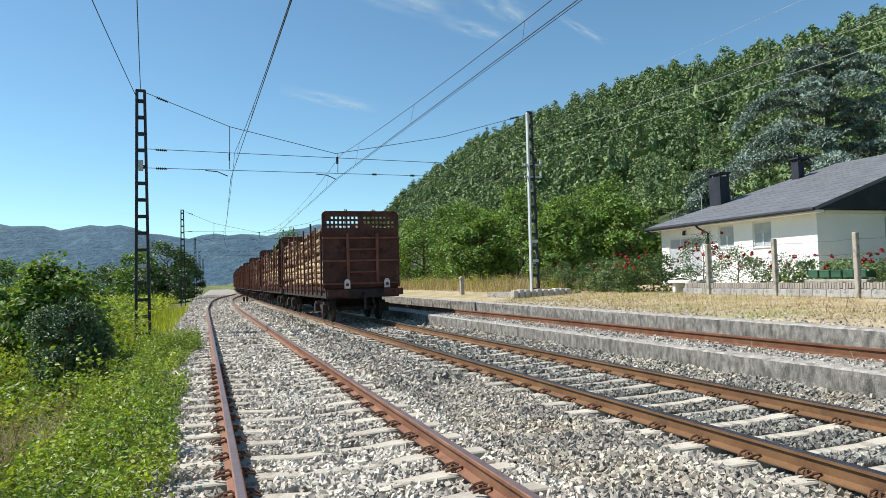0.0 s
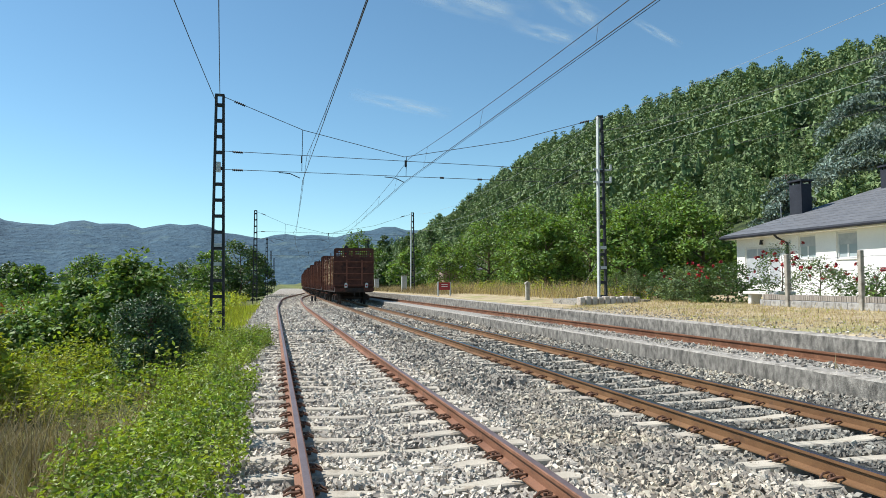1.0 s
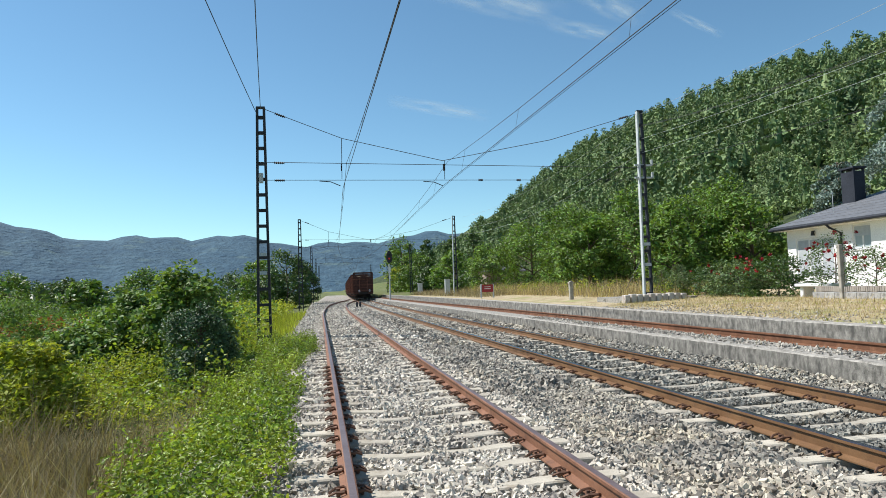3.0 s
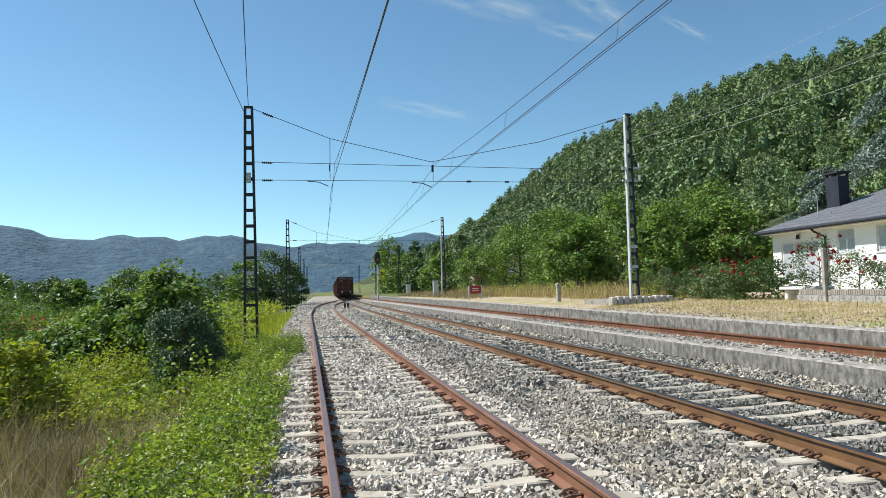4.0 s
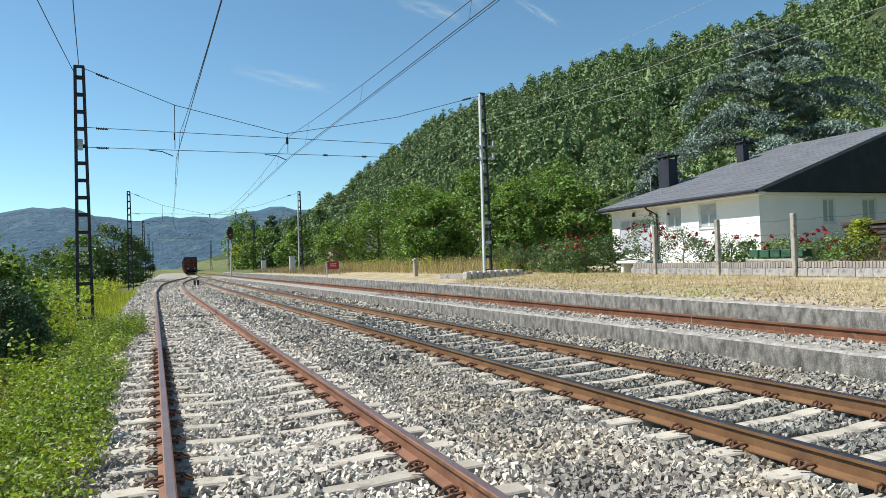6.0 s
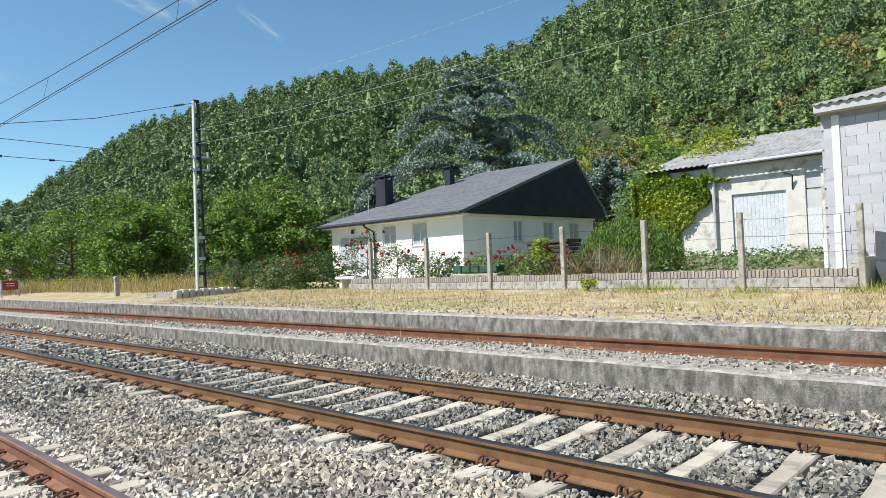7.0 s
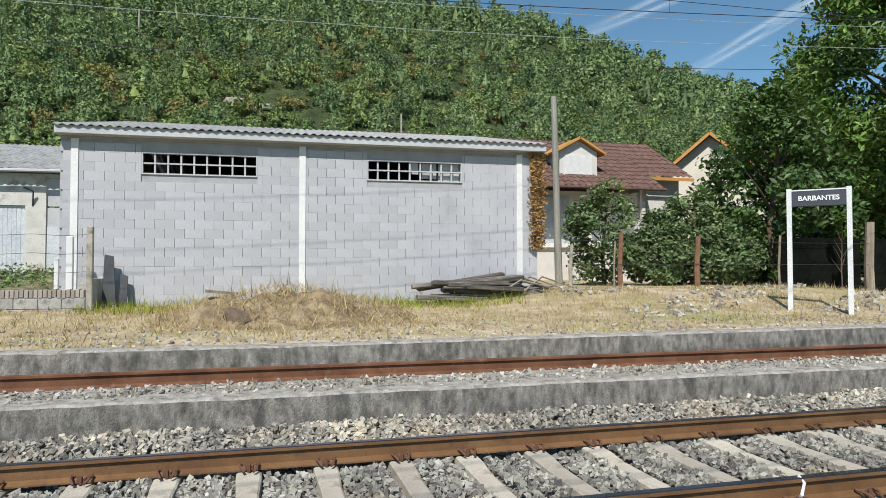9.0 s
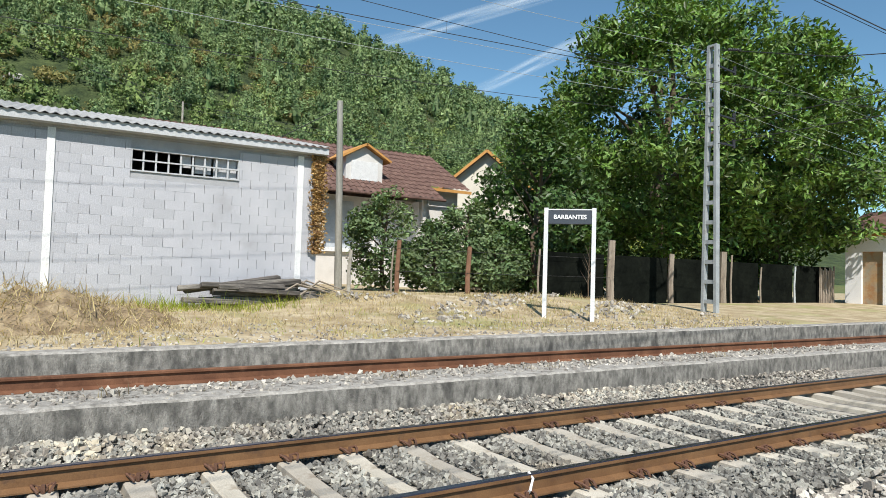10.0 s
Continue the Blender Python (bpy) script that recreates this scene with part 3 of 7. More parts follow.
for a0, a1, b0, b1 in front_w[:2]:
    window(house, "x", HX, a0, a1, b0, b1, 0.4)
for a0, a1, b0, b1 in side_w:
    window(house, "y", HY, a0, a1, b0, b1)
door_h = part("patio_door", joined("patio_door", pierced("x", HX + 0.05, 0.05, 26.7, 29.1, 1.2, 3.1, [(26.78, 27.48, 1.3, 3.0), (27.54, 28.24, 1.3, 3.0), (28.32, 29.02, 1.3, 3.0)])), M_FRAME, house)
for y in (26.78, 27.54, 28.32):
    part("panel", [box(HX + 0.06, y, 1.3, HX + 0.085, y + 0.7, 3.0)], M_SHUT, door_h)
part("wall_lamp", [tube([(HX - 0.12, 27.0 + 0.8, 3.4), (HX - 0.12, 27.8, 3.18)], [0.05, 0.09], 8), box(HX - 0.12, 27.78, 3.36, HX, 27.82, 3.4)], M_POLE, house)
# roof: long front slope, hipped far end, dark gable at the near end
EX, EY0, EY1, EZ = 22.05, 19.75, 30.15, 3.72
RX, RZ = 31.4, 6.82
RE = 26.5                         # where the ridge meets the hip
BX = 34.6


def slope_mesh(corners, th):
    a = [Vector(c) for c in corners]
    nrm = (a[1] - a[0]).cross(a[-1] - a[0]).normalized()
    if nrm.z < 0:
        nrm = -nrm
    n = len(a)
    v = [tuple(p) for p in a] + [tuple(p - nrm * th) for p in a]
    return v, [tuple(range(n)), tuple(range(n, 2 * n))[::-1]] + [(i, (i + 1) % n, (i + 1) % n + n, i + n) for i in range(n)]


roof_h = part("roof", [slope_mesh([(EX, EY0, EZ), (RX, EY0, RZ), (RX, RE, RZ), (EX, EY1, EZ)], 0.14),
                       slope_mesh([(BX, EY0, EZ), (BX, EY1, EZ), (RX, RE, RZ), (RX, EY0, RZ)], 0.14),
                       slope_mesh([(EX, EY1, EZ), (RX, RE, RZ), (BX, EY1, EZ)], 0.14)], M_SLATE, house)
part("gable", [prism([(EX + 0.3, EZ - 0.06), (BX - 0.3, EZ - 0.06), (RX, RZ - 0.12)], "y", EY0 + 0.06, HY + 0.28)], M_SLATEDARK, house, "dark slate gable")
part("soffit", [box(EX + 0.1, EY0 + 0.1, HZ - 0.2, HX, EY1 - 0.1, HZ - 0.1), box(HX + 0.3, EY0 + 0.3, HZ - 0.2, HX1, HY - 0.003, HZ - 0.1)], M_WHITE, house)
part("gutter", [tube([(EX - 0.05, EY0, EZ - 0.08), (EX - 0.05, EY1, EZ - 0.12)], 0.075, 8)], M_SLATEDARK, house)
part("downpipe", [tube([(EX - 0.05, 26.4, EZ - 0.12), (EX + 0.1, 26.35, EZ - 0.3), (HX - 0.08, 26.15, EZ - 0.55), (HX - 0.08, 26.15, 0.7)], 0.05, 7)], M_SLATEDARK, house)
# slate courses
for i in range(1, 17):
    t = i / 17
    y1 = EY1 + (RE - EY1) * t
    x, z = EX + (RX - EX) * t, EZ + (RZ - EZ) * t
    part("slate_course", [beam((x, EY0 + 0.02, z + 0.004), (x, y1 - 0.05, z + 0.004), 0.02, 0.02)], M_SLATE, roof_h)
for (x0, x1, y0, y1, z0, z1) in ((25.2, 25.8, 28.15, 28.95, 4.6, 6.25), (28.8, 29.2, 26.55, 27.0, 5.8, 6.85)):
    ch = part("chimney", [box(x0, y0, z0, x1, y1, z1)], M_SLATEDARK, house, "slate-clad chimney")
    part("chimney_cap", [box(x0 - 0.08, y0 - 0.08, z1 + 0.14, x1 + 0.08, y1 + 0.08, z1 + 0.22)] + [box(x, y, z1, x + 0.08, y + 0.08, z1 + 0.14) for x in (x0, x1 - 0.08) for y in (y0, y1 - 0.08)], M_SLATEDARK, ch)
part("aerial", [tube([(23.5, 27.6, 4.2), (23.5, 27.6, 5.2)], 0.015, 5), tube([(23.2, 27.4, 5.1), (23.8, 27.9, 5.1)], 0.01, 5)], M_GALV, house)

# ---- block barn ----
BT = math.atan(0.038)
barn = thing("barn", "grey concrete-block shed with white piers and barred window openings", "barn", pose(15.8, 0, 0, 0, 0, -math.degrees(BT)))
BB, BTOP = 0.45, 4.12
bw = [(0.2, 2.58, 3.41, 3.89), (-4.44, -2.21, 3.41, 3.89)]
part("front_wall", joined("front_wall", pierced("x", 0.03, 0.2, -6.3, 4.15, BB, BTOP, bw)), M_MORTAR, barn)
part("end_wall", [box(0.23, 3.95, BB, 12.4, 4.15, BTOP), box(0.23, -6.3, BB, 12.4, -6.1, BTOP), box(12.4, -6.3, BB, 12.6, 4.15, BTOP)], M_BLOCK, barn)
part("gable", [prism([(0.23, BTOP - 0.01), (6.3, BTOP + 1.48), (12.4, BTOP - 0.01)], "y", 3.96, 4.14), prism([(0.23, BTOP - 0.01), (6.3, BTOP + 1.48), (12.4, BTOP - 0.01)], "y", -6.29, -6.11)], M_BLOCK, barn)
M_PIER = material("white_pier", (0.66, 0.66, 0.65), (0.74, 0.74, 0.72), 1.5, 0.9, 0.2, spots=(0.4, 0.36, 0.3), spot_scale=3, spot_at=0.68)
for y in (3.87, -0.77, -5.85):
    part("pier", [box(-0.025, y - 0.07, BB, 0.03, y + 0.07, BTOP)], M_PIER, barn)
part("lintel_beam", [box(-0.004, -6.3, BTOP, 0.26, 4.15, BTOP + 0.06)], M_MORTAR, barn)
part("fascia", [box(-0.24, -6.45, BTOP + 0.07, -0.18, 4.2, BTOP + 0.22), box(-0.18, -6.45, BTOP + 0.06, 0.2, 4.2, BTOP + 0.09)], M_GREYPAINT, barn)


def corrugated(x0, z0, x1, z1, y0, y1, pitch, amp):
    n = int((y1 - y0) / pitch * 6)
    v, f = [], []
    for i in range(n + 1):
        y = y0 + (y1 - y0) * i / n
        w = amp * math.sin(2 * math.pi * (y - y0) / pitch)
        v += [(x0, y, z0 + w), (x1, y, z1 + w), (x1, y, z1 + w - 0.015), (x0, y, z0 + w - 0.015)]
    for i in range(n):
        f += [(i * 4 + k, i * 4 + (k + 1) % 4, (i + 1) * 4 + (k + 1) % 4, (i + 1) * 4 + k) for k in range(4)]
    return v, f


part("roof", [corrugated(-0.29, BTOP + 0.245, 6.3, BTOP + 1.68, -6.45, 4.2, 0.18, 0.018), corrugated(6.3, BTOP + 1.68, 12.9, BTOP + 0.2, -6.45, 4.2, 0.18, 0.018)], M_CORR, barn)
M_DARK = material("dark_inside", (0.02, 0.02, 0.02), (0.03, 0.03, 0.03), 3, 0.95, 0.0)
for a0, a1, b0, b1 in bw:
    win = part("window_frame", [box(0.0, a0, b0, 0.12, a1, b0 + 0.03), box(0.0, a0, b1 - 0.03, 0.12, a1, b1), box(0.0, a0, b0 + 0.03, 0.12, a0 + 0.03, b1 - 0.03), box(0.0, a1 - 0.03, b0 + 0.03, 0.12, a1, b1 - 0.03)], M_GREYPAINT, barn)
    part("cross_bar", [box(0.02, a0 + 0.03, (b0 + b1) / 2 - 0.015, 0.08, a1 - 0.03, (b0 + b1) / 2 + 0.015)], M_GREYPAINT, win)
    k = 9
    for i in range(1, k):
        y = a0 + (a1 - a0) * i / k
        part("bar", [box(0.03, y - 0.017, b0 + 0.03, 0.09, y + 0.017, b1 - 0.03)], M_GREYPAINT, win)
M_RAG = material("grey_sheeting", (0.35, 0.36, 0.37), (0.5, 0.51, 0.52), 4, 0.8, 0.4)
for y0, y1, z0 in ((-4.4, -3.9, 3.44), (-3.85, -3.5, 3.5), (-3.42, -3.2, 3.6)):
    part("sheeting", [box(0.14, y0, z0, 0.155, y1, 3.86)], M_RAG, barn, "torn grey sheeting in the opening")

# ---- ivy-covered old shed beside the barn ----
def ax_(y):
    return 0.125 + (y - 0.125) * 1.093


def az_(z):
    return 1.377 + (z - 1.377) * 1.093


AX = 24.0
shed = thing("old_shed", "whitewashed old shed with a fibre-cement roof, metal garage door and ivy", "shed")
M_OLDWHITE = material("old_whitewash", (0.50, 0.485, 0.44), (0.66, 0.65, 0.61), 1.6, 0.93, 0.3, 30, spots=(0.27, 0.24, 0.20), spot_scale=1.6, spot_at=0.57, spot_soft=0.14)
y0, y1, zt, zb = ax_(4.9), ax_(10.85), az_(4.12), 0.6
dh = [(ax_(6.64), ax_(8.23), az_(1.30), az_(3.21)), (ax_(5.68), ax_(6.11), az_(1.37), az_(4.0))]
part("front_wall", joined("front_wall", pierced("x", AX, 0.3, y0, y1, zb, zt, dh)), M_OLDWHITE, shed)
part("end_wall", [box(AX + 0.3, y1 - 0.3, zb, AX + 5.5, y1, zt + 0.4), box(AX + 0.3, y0, zb, AX + 5.5, y0 + 0.3, zt + 0.4)], M_OLDWHITE, shed)
part("roof", [corrugated(AX - 0.35, zt + 0.12, AX + 5.8, zt + 1.85, y0 - 0.2, y1 + 0.12, 0.2, 0.024)], M_CORR, shed)
part("roof_fill", [prism([(AX + 0.02, zt + 0.001), (AX + 5.5, zt + 0.001), (AX + 5.5, zt + 1.6)], "y", y0 + 0.02, y1 - 0.02)], M_OLDWHITE, shed)
part("gutter", [tube([(AX - 0.4, y0, zt + 0.06), (AX - 0.4, ax_(8.75), zt + 0.02)], 0.06, 7), tube([(AX - 0.4, ax_(8.75), zt), (AX - 0.12, ax_(8.74), zt - 0.35), (AX - 0.1, ax_(8.75), 0.7)], 0.055, 7)], M_GREYPAINT, shed)
M_TIN = material("galvanised_sheet", (0.50, 0.53, 0.56), (0.60, 0.62, 0.64), 1.5, 0.55, 0.15, 20, metal=0.2, spots=(0.36, 0.34, 0.31), spot_scale=2.2, spot_at=0.66)
gd = part("garage_door", [box(AX + 0.08, dh[0][0], dh[0][2], AX + 0.11, dh[0][1], dh[0][3])], M_TIN, shed)
for i in range(14):
    y = dh[0][0] + (dh[0][1] - dh[0][0]) * (i + 0.5) / 14
    part("rib", [box(AX + 0.073, y - 0.05, dh[0][2], AX + 0.08, y + 0.05, dh[0][3])], M_TIN, gd)
sdoor = part("side_door", [box(AX + 0.06, dh[1][0], dh[1][2], AX + 0.1, dh[1][1], dh[1][2] + 1.95), box(AX + 0.07, dh[1][0], dh[1][2] + 2.0, AX + 0.1, dh[1][1], dh[1][3])], M_GREYPAINT, shed, "grey weathered board door")
part("door_sheet", [box(AX + 0.045, dh[1][0] + 0.03, dh[1][2] + 0.05, AX + 0.058, dh[1][1] - 0.02, dh[1][2] + 1.35)], M_TIN, sdoor, "pale sheet metal")
part("lamp_arm", [tube([(AX, ax_(6.45), az_(3.2)), (AX - 0.15, ax_(6.4), az_(3.6)), (AX - 0.3, ax_(6.6), az_(3.7))], 0.025, 6)], M_POLE, shed)
M_TERR = material("terrace_soil", (0.13, 0.12, 0.065), (0.27, 0.235, 0.15), 1.5, 0.95, 0.6, 12, spots=(0.10, 0.14, 0.04), spot_scale=1.1, spot_at=0.52)
V, F = [], []
gx, gy = [14.62 + i * 0.6 for i in range(34)], [-3.0 + 0.9 * i for i in range(46)]
for y in gy:
    for x in gx:
        z = 0.93 + min(max((x - 16) / 8, 0), 1) * (0.35 if y < 14 else 0.0)
        edge = min(max((y - 4.2) / 0.3, 0), 1) * min(max((18.4 - y) / 0.4, 0), 1)
        V.append((x, y, 0.35 + (z - 0.35) * edge + 0.04 * noise.noise((x, y, 0))))
n = len(gx)
F = [(j * n + i, j * n + i + 1, (j + 1) * n + i + 1, (j + 1) * n + i) for j in range(len(gy) - 1) for i in range(n - 1)]
tagged(part("garden_terrace", np_mesh("garden_terrace", V, F), M_TERR), "raised garden soil behind the block wall", "garden", kind="structure")

# ---- houses behind the barn ----
M_TILE = material("brown_roof_tile", (0.10, 0.058, 0.047), (0.165, 0.10, 0.08), 2.5, 0.9, 0.3, 14, spots=(0.21, 0.14, 0.11), spot_scale=5, spot_at=0.6)
M_CREAM = material("cream_render", (0.60, 0.56, 0.46), (0.68, 0.64, 0.54), 0.8, 0.92, 0.15)
M_PALE = material("pale_render", (0.56, 0.54, 0.50), (0.66, 0.64, 0.60), 1.0, 0.92, 0.2)
M_ORANGE = material("orange_eave_wood", (0.45, 0.22, 0.06), (0.55, 0.29, 0.09), 3, 0.7, 0.2)
bh = thing("house", "two-storey cream house with brown tiled roof and a small dormer", "house")
QX = 27.0
part("front_wall", [box(QX, -16.3, 0.6, QX + 0.3, -5.0, 2.3), box(QX + 1.0, -16.3, 2.3, QX + 1.3, -5.0, 4.85), box(QX + 1.6, -19.0, 0.6, QX + 1.9, -16.3, 5.6), box(QX + 0.3, -16.3, 0.6, QX + 8, -16.0, 4.8), box(QX + 1.9, -19.0, 0.6, QX + 8, -18.7, 5.6)], M_PALE, bh)
part("balcony_slab", [box(QX - 0.15, -16.4, 2.3, QX + 1.0, -5.0, 2.48)], M_PIER, bh)
for y in (-16.2, -13.6, -11.2):
    part("balcony_post", [box(QX - 0.05, y, 2.48, QX + 0.12, y + 0.16, 4.85)], M_PALE, bh)
part("balcony_door", [box(QX + 0.96, -13.0, 2.5, QX + 0.998, -11.4, 4.6)], M_SHUT, bh)


def tiled(p0, p1, p2, p3, courses, rolls):
    """A tiled slope between eave p0-p1 and ridge p3-p2, with rolls running up it."""
    p0, p1, p2, p3 = map(Vector, (p0, p1, p2, p3))
    v, f = [], []
    nrm = (p1 - p0).cross(p3 - p0).normalized()
    nrm = nrm if nrm.z > 0 else -nrm
    W = rolls * 4
    for j in range(courses + 1):
        for k in (0, 1):
            t = min((j + k * 0.98) / (courses + 0), 1.0)
            a, b = p0.lerp(p3, t), p1.lerp(p2, t)
            for i in range(W + 1):
                v.append(tuple(a.lerp(b, i / W) + nrm * (0.035 * math.sin(i / W * rolls * 2 * math.pi) + 0.035 * (1 - k))))
    n = W + 1
    rows = 2 * (courses + 1)
    f = [(j * n + i, j * n + i + 1, (j + 1) * n + i + 1, (j + 1) * n + i) for j in range(rows - 1) for i in range(W)]
    return v, f


part("roof", [tiled((QX - 0.5, -16.9, 4.9), (QX - 0.5, -4.5, 4.9), (QX + 4.4, -4.5, 7.75), (QX + 4.4, -16.9, 7.75), 12, 40),
              tiled((QX + 1.0, -19.4, 5.65), (QX + 1.0, -15.0, 5.65), (QX + 4.4, -15.0, 7.78), (QX + 4.4, -19.0, 7.8), 8, 14),
              slope_mesh([(QX + 4.4, -19.0, 7.6), (QX + 4.4, -4.5, 7.7), (QX + 8.5, -4.5, 5.0), (QX + 8.5, -19.0, 5.0)], 0.1)], M_TILE, bh)
part("eave_board", [box(QX + 0.95, -19.4, 5.48, QX + 1.0, -15.6, 5.62)], M_ORANGE, bh)
part("gutter", [tube([(QX - 0.55, -16.9, 4.85), (QX - 0.55, -4.5, 4.85)], 0.07, 7)], M_TILE, bh)
dm = part("dormer", [box(QX + 0.6, -14.2, 5.3, QX + 3.4, -12.4, 6.55), prism([(-14.2, 6.55), (-12.4, 6.55), (-13.3, 7.05)], "x", QX + 0.6, QX + 3.4)], M_PALE, bh)
part("dormer_roof", [slope_mesh([(QX + 0.35, -14.55, 6.5), (QX + 3.9, -14.55, 6.5), (QX + 3.9, -13.3, 7.2), (QX + 0.35, -13.3, 7.2)], 0.09), slope_mesh([(QX + 0.35, -12.05, 6.5), (QX + 3.9, -12.05, 6.5), (QX + 3.9, -13.3, 7.2), (QX + 0.35, -13.3, 7.2)], 0.09)], M_ORANGE, dm)
part("dormer_shutter", [box(QX + 0.57, -13.95, 5.55, QX + 0.598, -12.65, 6.4)], M_FRAME, dm)
wq = part("window", [box(QX + 1.56, -17.3, 4.75, QX + 1.597, -16.5, 5.4)], M_FRAME, bh)
part("pane", [box(QX + 1.54, -17.23, 4.82, QX + 1.559, -16.93, 5.33), box(QX + 1.54, -16.87, 4.82, QX + 1.559, -16.57, 5.33)], M_GLASS, wq)
yh = thing("house", "cream gabled house with a red-brown tiled roof half hidden by trees", "house")
yh.matrix_basis = pose(32.9, -23.9, 0, 0, 0, -36)
part("gable_wall", [prism([(-3.5, 0.6), (3.5, 0.6), (3.5, 5.9), (0, 8.75), (-3.5, 5.9)], "x", 0.0, 0.3), box(0.3, 3.2, 0.6, 9, 3.5, 5.9), box(0.3, -3.5, 0.6, 9, -3.2, 5.9)], M_CREAM, yh)
part("roof", [slope_mesh([(-0.45, 3.95, 5.6), (9.3, 3.95, 5.6), (9.3, 0, 8.95), (-0.45, 0, 8.95)], 0.14), slope_mesh([(-0.45, -3.95, 5.6), (9.3, -3.95, 5.6), (9.3, 0, 8.95), (-0.45, 0, 8.95)], 0.14)], M_TILE, yh)
part("verge_board", [beam((-0.47, 3.95, 5.53), (-0.47, 0, 8.88), 0.05, 0.16), beam((-0.47, -3.95, 5.53), (-0.47, 0, 8.88), 0.05, 0.16)], M_ORANGE, yh)

hut = thing("station_hut", "small white rendered hut with a rusty metal door and tiled eave", "hut")
part("wall", joined("wall", pierced("y", -31.0, 0.25, 9.6, 15.7, 0.45, 3.6, [(14.2, 15.05, 0.55, 2.95)])), M_WHITE, hut)
part("side_wall", [box(15.45, -36, 0.45, 15.7, -31.0, 3.6), box(9.6, -36, 0.45, 9.85, -31.0, 3.6)], M_WHITE, hut)
M_RUSTDOOR = material("rusty_door", (0.30, 0.27, 0.20), (0.40, 0.24, 0.10), 1.6, 0.8, 0.2, spots=(0.32, 0.14, 0.05), spot_scale=2.2, spot_at=0.55)
part("door", [box(14.2, -30.95, 0.55, 15.05, -30.9, 2.95)], M_RUSTDOOR, hut)
part("eave", [box(9.4, -36.2, 3.6, 16.0, -30.6, 3.78)], M_ORANGE, hut)
part("roof", [slope_mesh([(9.3, -30.4, 3.8), (16.1, -30.4, 3.8), (16.1, -33.5, 4.9), (9.3, -33.5, 4.9)], 0.12), slope_mesh([(9.3, -36.4, 3.8), (16.1, -36.4, 3.8), (16.1, -33.5, 4.9), (9.3, -33.5, 4.9)], 0.12)], M_TILE, hut)

# ---- log train ----
M_LADDER = material("ladder_red_brown", (0.13, 0.046, 0.03), (0.22, 0.085, 0.055), 3, 0.65, 0.2, 40)


